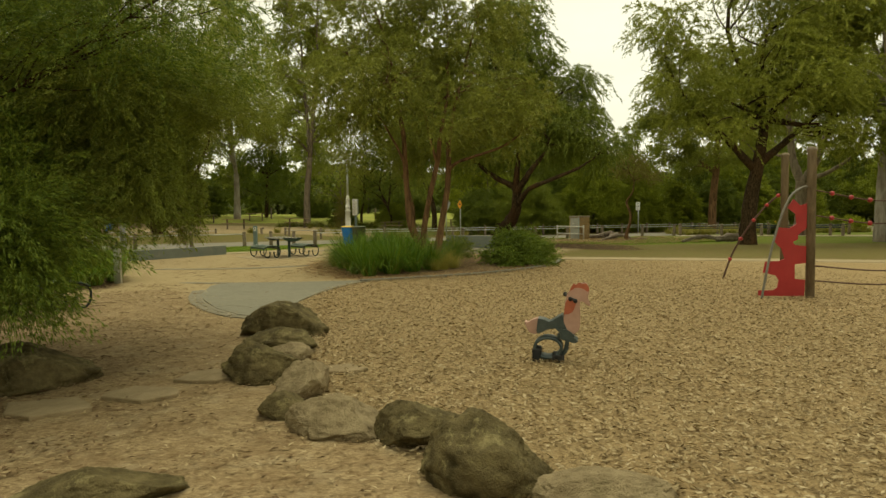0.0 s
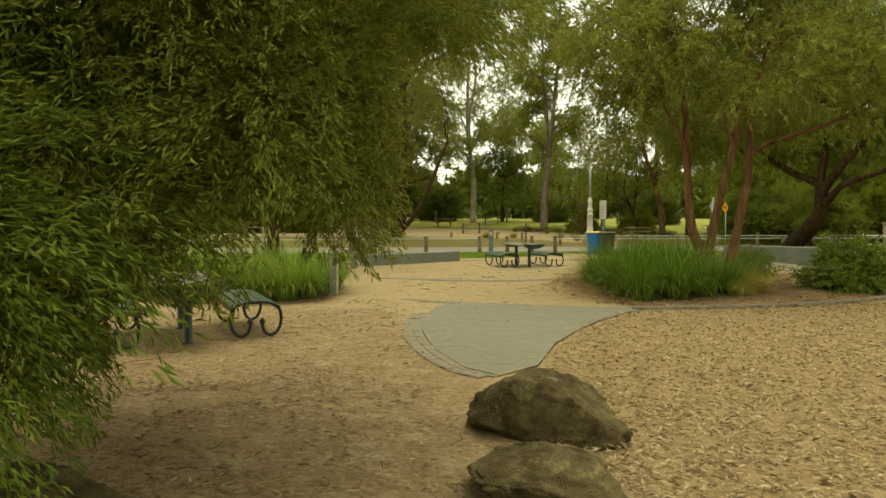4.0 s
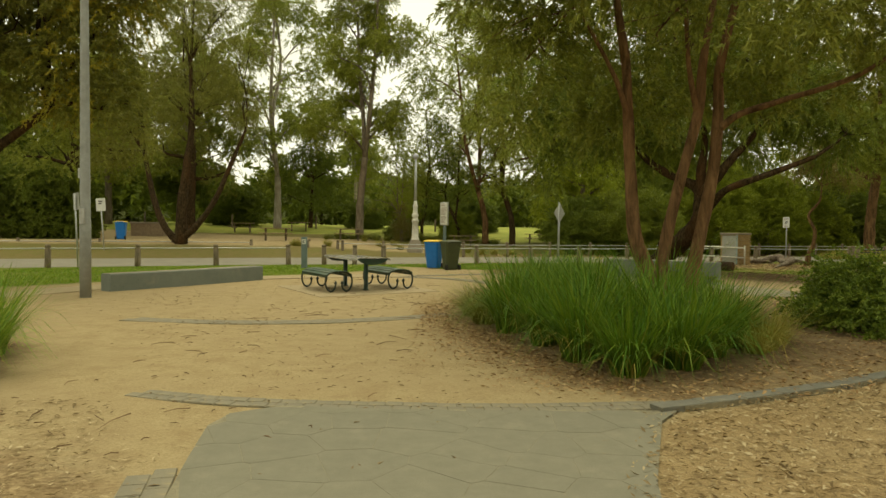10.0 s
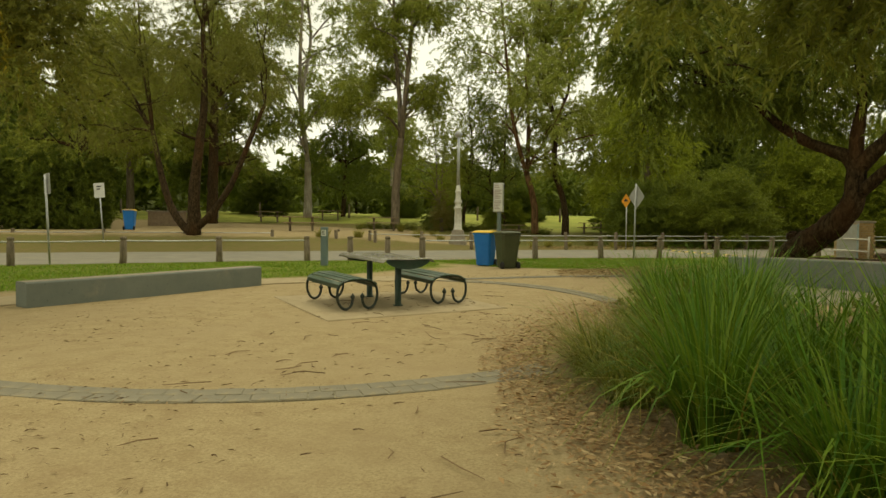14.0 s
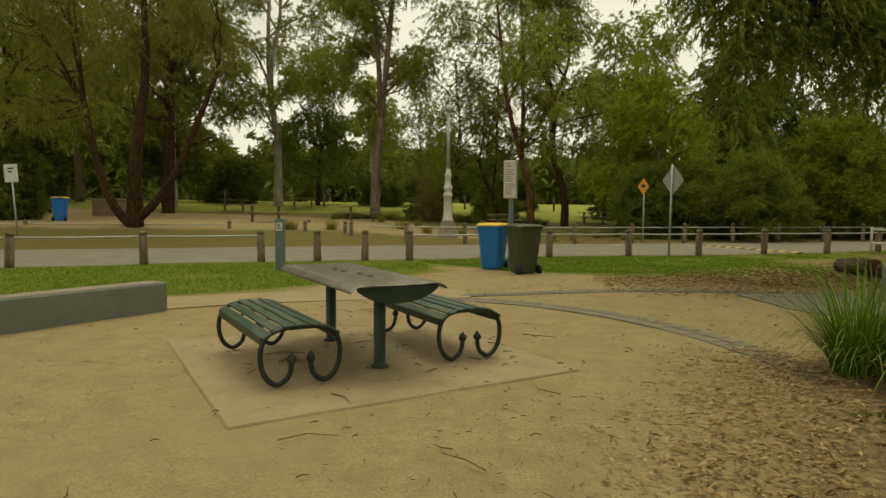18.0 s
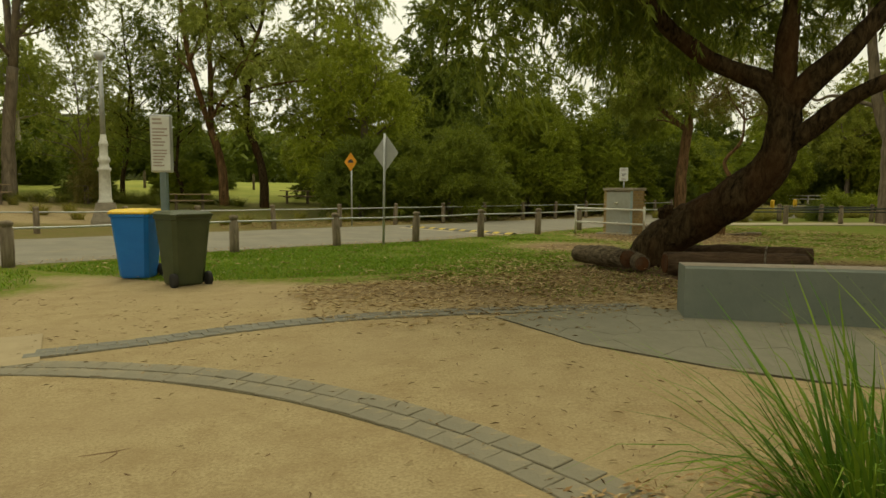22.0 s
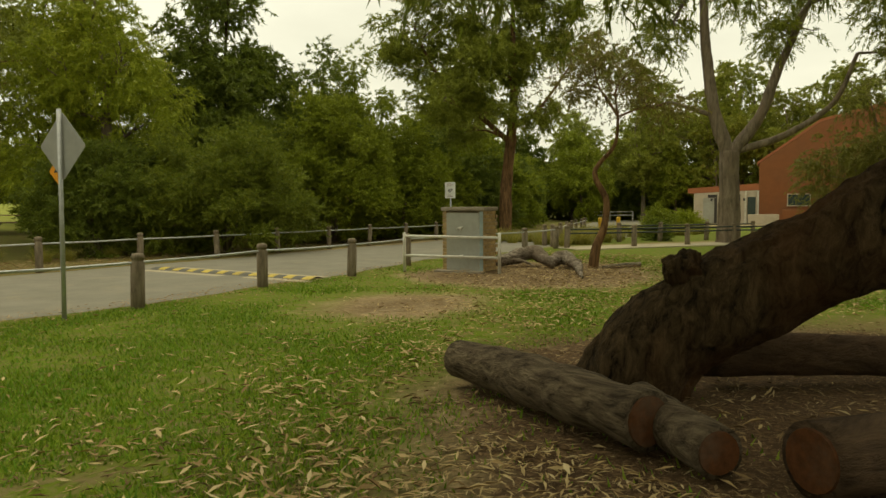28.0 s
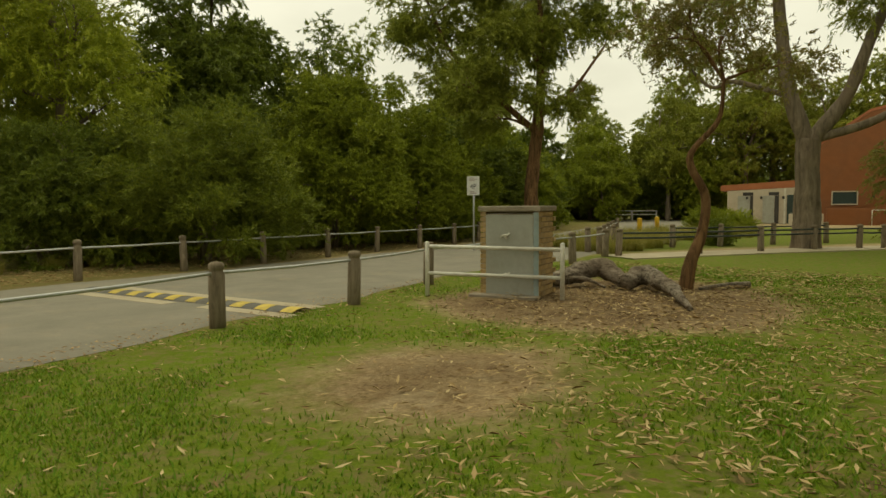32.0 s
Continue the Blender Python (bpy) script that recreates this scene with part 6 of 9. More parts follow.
timber_picnic(-15.7, 49.2, 12, "weathered timber picnic table on the verge across the road")
timber_picnic(-22.5, 62.0, 10, "weathered timber picnic table under tall gums")
timber_picnic(-4.6, 57.4, 8, "reddish timber picnic table under tall gums")
timber_picnic(-12.2, 54.2, 8, "timber picnic table with a bleached top on dark legs")
timber_picnic(1.2, 62.5, 5, "grey timber picnic table at the edge of the field")
timber_picnic(-31.0, 44.5, 15, "timber picnic table beside the car park")
timber_picnic(-19.0, 66.0, 15, "timber picnic table under tall gums")
wheelie_bin(pose(-23.8, 46.4, float(rise(-23.8, 46.4)), 0, 0, 200), M_BLUE, M_LID_Y, "blue wheelie bin with a yellow lid under trees")

bbq = thing("barbecue", "brick barbecue block with a steel top", "barbecue", pose(-27.2, 56.1, float(rise(-27.2, 56.1)), 0, 0, 14))
bm = bmesh.new()
box(bm, -1.1, -0.5, -0.1, 1.1, 0.5, 0.85, 0.02)
part("block", bm, M_BBQ, bbq)
bm = bmesh.new()
box(bm, -1.2, -0.58, 0.85, 1.2, 0.58, 0.95, 0.02)
part("top", bm, M_CONC_LID, bbq)

shed = thing("shelter", "dark low park shelter under trees", "shelter", pose(-47.0, 58.0, float(rise(-47, 58)), 0, 0, 20))
bm = bmesh.new()
box(bm, -2.4, -1.2, 0, 2.4, 1.2, 1.9, 0.03)
part("body", bm, M_SHED, shed)
bm = bmesh.new()
box(bm, -2.7, -1.5, 1.9, 2.7, 1.5, 2.35, 0.05)
part("roof", bm, M_CONC_LID, shed)
for sx in (-2.5, 2.5):
    bm = bmesh.new()
    box(bm, sx - 0.12, -1.45, 0, sx + 0.12, -1.2, 1.9, 0.02)
    part("post", bm, M_TIMBER, shed)

# post-and-wire field fence
ff = thing("field_fence", "line of dark timber posts along the field", "fence", pose(-40, 62, 0))
fp = fence_post_mesh(0.09, 1.15, 40)
for k in range(16):
    x, y = -40 + k * 3.6, 64.5 + k * 0.85
    shared("post", fp, pose(x + 40, y - 62, float(rise(x, y)), 0, 0, 40 * k), ff)

# ---- building ----
bld = thing("building", "rust-brown clad building with a cream wing and orange-brown fascia", "building", pose(49.7, 61.3, 0, 0, 0, math.degrees(math.atan2(-9.3, 4.3))))


def quad_block(parent, name, pts, depth, z0, mat, label=""):
    """A block whose front outline (x, z) runs along the local x axis and whose depth goes back."""
    bm = bmesh.new()
    A = [bm.verts.new((x, 0, z)) for x, z in pts]
    B = [bm.verts.new((x, depth, z)) for x, z in pts]
    bm.faces.new(A)
    bm.faces.new(B[::-1])
    for i in range(len(pts)):
        j = (i + 1) % len(pts)
        bm.faces.new((A[j], A[i], B[i], B[j]))
    bmesh.ops.recalc_face_normals(bm, faces=bm.faces[:])
    return part(name, bm, mat, parent, label)


wing = quad_block(bld, "wing_wall", [(0, 0), (4.9, 0), (4.9, 2.75), (0, 2.55)], 7, 0, M_RENDER, "cream rendered wing")
quad_block(bld, "wing_fascia", [(-0.5, 2.56), (4.95, 2.76), (4.95, 3.3), (-0.5, 2.98)], 7.5, 0, M_ROOF, "orange-brown fascia and roof edge")
quad_block(bld, "main_wall", [(4.96, 0), (16, 0), (16, 9.6), (9.3, 8.0), (4.96, 4.9)], 9, 0, M_CLAD, "rust-brown clad wall with a rising roofline")
quad_block(bld, "roof", [(4.8, 4.82), (9.3, 8.02), (16.4, 9.72), (16.4, 9.9), (9.2, 8.2), (4.8, 5.02)], 9.3, 0, M_ROOF)
for x0, x1, z0, z1, nm, mt in ((0.75, 1.6, 0.05, 2.15, "door", M_DOORGREY), (1.62, 1.84, 0.05, 2.15, "side_light", M_DARKDOOR), (2.5, 3.3, 0.05, 2.15, "door", M_DOORGREY), (3.32, 3.6, 0.05, 2.15, "side_light", M_DARKDOOR), (1.1, 1.84, 2.17, 2.42, "transom", M_DARKDOOR), (2.9, 3.6, 2.17, 2.42, "transom", M_DARKDOOR), (4.15, 4.75, 0.05, 2.2, "door", M_GLASS_DARK), (7.1, 8.6, 1.5, 2.35, "window", M_GLASS_DARK)):
    bm = bmesh.new()
    box(bm, x0, -0.05, z0, x1, 0.04, z1)
    w = part(nm, bm, mt, bld)
    if x0 > 7:
        for a, b, c2, d2 in ((x0 - 0.08, x0, z0 - 0.08, z1 + 0.08), (x1, x1 + 0.08, z0 - 0.08, z1 + 0.08), (x0, x1, z1, z1 + 0.08), (x0, x1, z0 - 0.08, z0)):
            bm = bmesh.new()
            box(bm, a, -0.09, c2, b, 0.0, d2)
            part("window_frame", bm, M_RENDER, w)
for x in (1.4, 2.4, 3.9, 9.6):
    bm = bmesh.new()
    box(bm, x - 0.08, -0.12, 1.9, x + 0.08, 0.0, 2.1, 0.02)
    part("wall_light", bm, M_DARKDOOR, bld)
for x in (4.0, 4.93):
    bm = bmesh.new()
    box(bm, x - 0.06, -0.1, 0, x + 0.06, -0.02, 2.7)
    part("downpipe", bm, M_WHITE, bld)
lowwall = solo("wall_ramp", box(bmesh.new(), 0, 0, -0.1, 3.2, 0.25, 1.15, 0.02), M_CLAD, "low rust-brown ramp wall beside the building", "wall", pose(51.0, 54.5, 0, 0, 0, -65), kind="structure")
solo("wall_ramp_pale", box(bmesh.new(), 0, 0, -0.1, 2.2, 0.25, 0.8, 0.02), M_RENDER, "low cream ramp wall beside the building", "wall", pose(49.6, 56.5, 0, 0, 0, -65), kind="structure")
hr = thing("handrail", "white steel ramp handrail", "handrail", pose(51.5, 51.8, 0))
for x in (0, 1.0, 2.0):
    bm = bmesh.new()
    tube(bm, [(x * 0.45, -x * 0.9, 0), (x * 0.45, -x * 0.9, 1.05)], 0.03, 8)
    part("post", bm, M_WHITE, hr, "", True)
bm = bmesh.new()
tube(bm, [(0, 0, 1.05), (0.9, -1.8, 1.05)], 0.03, 8)
part("rail", bm, M_WHITE, hr, "", True)

for k, (x, y) in enumerate(((26.1, 51.85), (29.3, 53.2))):
    bm = bmesh.new()
    lathe(bm, [(0.11, 0), (0.11, 0.82), (0.10, 0.86), (0.05, 0.89)], 16)
    solo("bollard", bm, M_SIGNYELLOW, "bright yellow steel bollard", "bollard", pose(x, y, 0), "yellow bollards", "", True)
gate = thing("barrier_rail", "low white boom rail across the far end of the road", "barrier", pose(52, 75, 0, 0, 0, -30))
for x in (0, 2.5, 5.0):
    bm = bmesh.new()
    box(bm, x - 0.06, -0.06, -0.1, x + 0.06, 0.06, 1.0)
    part("post", bm, M_WHITE, gate)
for z in (0.55, 0.9):
    bm = bmesh.new()
    box(bm, 0, -0.04, z, 5.0, 0.04, z + 0.1)
    part("rail", bm, M_WHITE, gate)


# ---- distant wooded ridge ----
def ridge():
    """A long low hill of dark tree tops that closes the park beyond its trees."""
    rows, n = [], 260
    bm = bmesh.new()
    for j, f in enumerate((0.0, 0.45, 0.8, 1.0, 0.9)):
        row = []
        for i in range(n + 1):
            a = -1.9 + 3.8 * i / n
            r = 128 + 6 * j + 3 * noise.noise(Vector((i * 0.3, j * 2.0, 0)))
            x, y = 10 + r * math.sin(a), 10 + r * math.cos(a)
            h = 10.5 + 3.0 * noise.noise(Vector((a * 6, 3, 0))) + 2.2 * noise.noise(Vector((a * 31, 9, 0))) + 1.4 * noise.noise(Vector((a * 90, 5, 0)))
            row.append(bm.verts.new((x, y, float(rise(x, y)) - 1 + h * f + 0.5 * noise.noise(Vector((i * 0.9, j * 3.0, 4))))))
        rows.append(row)
    for a, b in zip(rows, rows[1:]):
        for i in range(n):
            bm.faces.new((a[i], b[i], b[i + 1], a[i + 1]))
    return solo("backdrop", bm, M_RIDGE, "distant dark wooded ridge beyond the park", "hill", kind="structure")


ridge()

# ---- trees ----
def tree(name, label, base, stems, lobes, bark, leaf, sprays, per, seed, size=(0.12, 0.022), twig=0.6, droop=0.5, shell=0.5, sub=5, out=0.7, spread=0.8, group="", extra=None, flat=0.0, clumps=12, tuft=0.47, along=False, fine=True, keep=None):
    """A tree: stems as (points, radii, lobe numbers fed by it) in metres from the base; the crown fills the lobes."""
    z = float(rise(base[0], base[1]))
    rng = np.random.default_rng(seed)
    t = thing(name, label, "tree", pose(base[0], base[1], z), group)
    bm = bmesh.new()
    for pts, radii, feeds in stems:
        n = (14 if radii[0] > 0.35 else 5) * len(pts)
        P = spline(pts, n)
        tube(bm, P, ramped(radii, n), 40 if radii[0] > 0.35 else 12, True, 0.16, seed)
        if along:
            R = ramped(radii, n)
            for k in feeds:
                c = Vector(lobes[k][:3])
                i = min(range(len(P)), key=lambda q: (Vector(P[q]) - c).length + 3.0 * max(0.0, P[q][2] + 0.6 - c.z))
                branch_out(bm, P[i], R[min(i, len(R) - 1)] * 0.55, [lobes[k]], rng, 6, sub)
        else:
            branch_out(bm, P[-1], radii[-1] * 0.9, [lobes[k] for k in feeds], rng, 6, sub)
    part("trunk", bm, bark, t, "", True)
    cr = shared("crown", crown_mesh("crown", lobes, sprays, per, leaf, seed, size, twig, droop, out, shell, spread, flat, clumps, tuft, fine, keep), None, t)
    if extra:
        lb, mt, sp, pr = extra
        shared("crown", crown_mesh("crown", lb, sp, pr, mt, seed + 50, size, twig, droop, out, shell, spread), None, t)["label"] = "yellowing leaves"
    return t


# drooping wattle beside the first steps
def off_path(p):
    """Keeps the wattle's low leaves clear of the line that people walk."""
    x, y, z = p[:, 0], p[:, 1], p[:, 2]
    beside = (x < 4.02 - 0.34 * np.clip(y + 0.4, -3, 9) + 0.22 * np.exp(-((y - 1.2) / 0.3) ** 2)) | (z > 2.6)
    ahead = (y < 0.98) | (x < 3.95 - 0.966 * (y - 0.98)) | (z > 1.5 + 0.42 * np.hypot(x - 3.95, y - 0.98))
    under = (x < 5.5 - 0.87 * (y + 3.02)) | (z > 1.05)
    curtain = (np.hypot(x - 3.35, y - 1.25) < 0.5) & (y > -0.41 + (4.33 - x) * 1.25)
    lifted = (y < -0.41 + (4.33 - x) / 1.21) | (z > np.where(curtain, 1.24, 1.46))
    return beside & ahead & under & lifted & (z > 0.5)


wattle = tree("wattle_tree", "dense drooping wattle with fine green leaves reaching low over the path", (-6.2, 5.8),
     [([(0, 0, -0.1), (0.1, 0.1, 1.0), (0.3, 0.2, 2.0)], [0.2, 0.16, 0.13], [0, 1, 2, 3, 5, 6, 7, 8, 9]),
      ([(0.2, 0.2, 1.6), (1.1, 0.9, 2.3), (2.0, 1.5, 2.6)], [0.09, 0.06, 0.035], [2, 12, 13, 14, 15, 31, 32, 33, 34, 35]),
      ([(0.2, 0.1, 1.5), (1.0, 0.0, 2.0), (1.6, -0.2, 2.1)], [0.08, 0.055, 0.03], [4, 10, 11, 16, 19, 20, 21])],
     [(0, 0, 3.3, 2.2, 2.2, 1.9), (1.4, 0.7, 2.6, 1.0, 1.0, 1.2), (1.9, 1.2, 2.2, 0.7, 0.6, 1.0), (1.95, 0.35, 2.9, 0.7, 0.8, 0.8), (1.8, -0.4, 1.5, 0.7, 0.8, 0.75), (1.5, -1.5, 2.0, 0.9, 0.9, 1.2), (1.1, 2.3, 2.5, 0.9, 0.8, 1.2), (1.0, 0.7, 4.8, 1.4, 1.6, 1.0), (-1.6, 1.2, 3.0, 1.6, 1.5, 1.6), (-1.3, -1.8, 3.0, 1.7, 1.5, 1.6), (2.1, -0.2, 3.9, 0.9, 0.9, 0.9), (1.9, 0.9, 3.5, 0.8, 0.8, 0.9),
      (2.45, 1.35, 2.35, 0.42, 0.4, 0.75), (2.3, 1.95, 2.2, 0.5, 0.4, 0.9), (2.75, 1.4, 2.7, 0.35, 0.3, 0.5), (1.7, 2.1, 2.1, 0.55, 0.5, 0.6), (2.15, -0.3, 1.1, 0.42, 0.52, 0.46), (0.6, -2.2, 1.6, 1.0, 0.8, 1.2), (2.2, -0.7, 2.8, 0.7, 0.7, 0.8), (3.9, -0.1, 3.5, 0.7, 0.8, 0.5), (3.2, 0.0, 3.0, 0.7, 0.8, 0.6), (3.6, -0.6, 4.2, 0.9, 0.9, 0.7), (2.7, -0.7, 1.3, 0.5, 0.5, 0.72), (2.5, -0.1, 1.05, 0.36, 0.4, 0.45), (2.05, 0.45, 1.6, 0.6, 0.55, 0.75), (1.6, -0.9, 1.2, 0.65, 0.65, 0.65), (2.4, -0.3, 1.6, 0.5, 0.5, 0.6), (2.6, 1.5, 2.6, 0.35, 0.35, 0.35), (3.9, 1.1, 3.05, 0.5, 0.6, 0.35), (3.3, 0.9, 2.95, 0.6, 0.6, 0.5), (3.0, 0.3, 2.6, 0.5, 0.6, 0.6),
      (2.05, 2.7, 2.1, 0.5, 0.45, 0.75), (1.7, 2.6, 1.75, 0.45, 0.4, 0.55), (2.4, 2.9, 2.35, 0.42, 0.4, 0.65), (2.1, 2.3, 1.7, 0.35, 0.3, 0.4), (1.6, 2.9, 3.1, 0.8, 0.7, 0.8)],
     M_BARK_DARK, M_LEAF_WATTLE, 8600, 42, 11, (0.06, 0.0115), 0.7, 0.45, 0.2, 7, 1.0, 0.27, keep=lambda p: off_path(p) & ((p[:, 0] < 2.7) | (p[:, 2] > 2.8)))
shared("crown", crown_mesh("crown", [(2.15, -0.3, 1.1, 0.42, 0.52, 0.46), (2.7, -0.7, 1.3, 0.5, 0.5, 0.72), (2.5, -0.1, 1.05, 0.36, 0.4, 0.45), (2.05, 0.45, 1.6, 0.6, 0.55, 0.75), (2.4, -0.3, 1.6, 0.5, 0.5, 0.6), (1.4, -1.4, 1.6, 0.8, 0.6, 0.9), (3.3, 0.0, 3.2, 0.6, 0.6, 0.4)],
                          2000, 44, M_LEAF_WATTLE, 61, (0.05, 0.0105), 0.75, 0.55, 0.9, 0.25, 0.22, 0.0, 14, 0.42, False, off_path), None, wattle)["label"] = "fine drooping leaf sprays"
shared("crown", crown_mesh("crown", [(1.9, 1.2, 2.2, 0.7, 0.6, 1.0), (1.95, 0.35, 2.9, 0.7, 0.8, 0.8), (2.45, 1.2, 2.35, 0.42, 0.4, 0.75), (2.75, 0.7, 2.5, 0.45, 0.5, 0.6), (3.1, 0.6, 2.1, 0.4, 0.4, 0.6), (3.0, 0.3, 2.7, 0.5, 0.6, 0.5), (2.7, 0.2, 1.7, 0.5, 0.4, 0.5), (1.6, 2.0, 2.0, 0.6, 0.5, 0.8), (1.2, 2.3, 2.4, 0.8, 0.6, 1.0), (3.35, 0.75, 2.1, 0.4, 0.4, 0.7), (3.4, 0.8, 1.6, 0.3, 0.35, 0.5), (2.9, 1.3, 2.2, 0.5, 0.4, 0.7), (3.2, 1.6, 2.9, 0.6, 0.6, 0.5), (3.4, 2.2, 3.1, 0.6, 0.6, 0.5), (2.7, 2.4, 2.8, 0.6, 0.6, 0.6), (3.0, 3.0, 3.3, 0.7, 0.7, 0.5), (2.2, 1.7, 1.8, 0.5, 0.4, 0.6), (3.6, 1.2, 2.7, 0.5, 0.5, 0.4), (3.35, 1.2, 1.9, 0.35, 0.3, 0.45), (3.4, 1.3, 2.35, 0.35, 0.35, 0.5), (3.45, 1.2, 1.6, 0.25, 0.2, 0.3)],
                          6000, 44, M_LEAF_TIP, 62, (0.044, 0.0105), 0.7, 0.45, 0.9, 0.25, 0.22, 0.0, 14, 0.42, False, off_path), None, wattle)["label"] = "pale fine leaf sprays at the tips"

def leafy_shoot(parent, start, tip, seed):
    """A thin hanging shoot with narrow leaves set alternately along it."""
    rng = np.random.default_rng(seed)
    s0, t0 = Vector(start), Vector(tip)
    mid = s0.lerp(t0, 0.55) + Vector((0.03 * rng.normal(), 0.03 * rng.normal(), 0.10 + 0.05 * rng.random()))
    P = spline([s0, mid, t0], 22)
    bm = bmesh.new()
    tube(bm, P, ramped([0.0035, 0.0025, 0.0012], 22), 5)
    part("twig", bm, M_TWIG, parent)
    n = 64
    u = np.linspace(0.15, 1.0, n)
    A = np.array([tuple(p) for p in P])
    at = np.stack([np.interp(u, np.linspace(0, 1, len(A)), A[:, i]) for i in range(3)], 1)
    run = unit(np.gradient(at, axis=0))
    side = unit(np.cross(run, rng.normal(size=(n, 3))))
    way = unit(run * 0.9 + side * (0.5 + 0.25 * rng.random((n, 1))))
    shared("shoot_leaves", leaves("shoot_leaves", at, way, 0.034 + 0.018 * rng.random(n), 0.0085 + 0.003 * rng.random(n), M_LEAF_TIP, rng, 0.25, False), None, parent)


for k, (x, y, z) in enumerate(((3.62, 1.02, 1.17), (3.70, 1.0, 1.24), (3.72, 1.1, 1.38), (3.74, 1.17, 1.52), (3.70, 1.22, 1.66), (3.6, 1.2, 1.6), (3.55, 1.25, 1.76), (3.62, 1.05, 1.34), (3.58, 1.12, 1.44), (3.45, 1.22, 1.2), (3.5, 1.1, 1.3), (3.42, 1.35, 1.14), (3.52, 1.3, 1.38), (3.66, 1.25, 1.82), (3.56, 1.0, 1.26), (3.38, 1.25, 1.3), (3.48, 1.05, 1.16), (3.64, 1.15, 1.48), (3.6, 1.3, 1.92), (3.5, 1.2, 1.5))):
    leafy_shoot(wattle, (x - 0.45 - 0.1 * (k % 3), y - 0.12 + 0.08 * (k % 4), z + 0.42 + 0.06 * (k % 5)), (x, y, z), 300 + k)

# three-stemmed red gum in the garden bed
tree("gum_tree", "three-stemmed red-barked gum rising from tussock grass", (-0.6, 19.9),
     [([(0.0, 0, -0.1), (-0.08, 0, 0.55), (-0.38, 0, 1.28), (-0.47, 0, 2.22), (-0.53, 0, 3.2), (-0.56, 0.05, 3.9), (-0.75, 0.15, 5.2)], [0.15, 0.125, 0.105, 0.09, 0.08, 0.07, 0.05], [0, 3, 6, 10, 13]),
      ([(-0.02, 0, 0.2), (0.0, -0.02, 0.85), (0.10, -0.05, 1.55), (0.24, -0.1, 2.2), (0.47, -0.1, 3.2), (0.55, 0.0, 3.9), (0.8, 0.2, 5.2)], [0.11, 0.095, 0.085, 0.078, 0.07, 0.06, 0.045], [1, 4, 11]),
      ([(0.38, 0.1, -0.1), (0.44, 0.1, 0.5), (0.57, 0.08, 1.3), (0.74, 0.05, 2.3), (0.80, 0.05, 3.2), (0.82, 0.05, 3.9), (1.15, 0.0, 5.4)], [0.135, 0.12, 0.10, 0.088, 0.078, 0.068, 0.046], [2, 5, 7, 12]),
      ([(0.78, 0.05, 2.9), (1.05, -0.1, 3.12), (1.55, -0.3, 3.28), (2.4, -0.6, 3.55), (3.2, -0.8, 4.1)], [0.06, 0.05, 0.042, 0.034, 0.022], [5]),
      ([(-0.5, 0, 3.0), (-0.75, -0.2, 3.6), (-1.2, -0.3, 4.4)], [0.045, 0.036, 0.024], [0]),
      ([(0.45, -0.1, 3.1), (0.25, -0.3, 3.8), (0.1, -0.6, 4.6)], [0.045, 0.036, 0.024], [6])],
     [(-1.9, 0.0, 5.6, 1.5, 1.9, 1.9), (0.0, 0.4, 6.9, 2.0, 2.0, 1.6), (1.6, 0.3, 5.9, 1.6, 1.9, 1.7), (-2.0, 0.6, 4.1, 1.1, 1.3, 1.1), (0.2, 1.9, 4.7, 1.8, 1.3, 1.9), (2.7, -0.6, 4.6, 1.4, 1.5, 1.3), (-1.0, -1.7, 5.2, 1.4, 1.2, 1.3), (1.1, -1.6, 4.7, 1.5, 1.1, 1.2), (-0.1, 1.2, 3.7, 1.2, 1.0, 0.8), (1.9, 0.9, 4.0, 1.2, 1.1, 0.9), (-1.4, 0.2, 7.8, 1.6, 1.6, 1.4), (0.5, 0.2, 8.9, 1.7, 1.6, 1.3), (1.8, 0.0, 7.7, 1.4, 1.4, 1.2), (-2.5, -0.4, 6.6, 1.1, 1.2, 1.0)],
     M_BARK_RED, M_LEAF_BEDGUM, 6000, 24, 12, (0.115, 0.026), 0.45, 0.6, 0.3, 7, 0.7, 0.7, clumps=20, tuft=0.31)

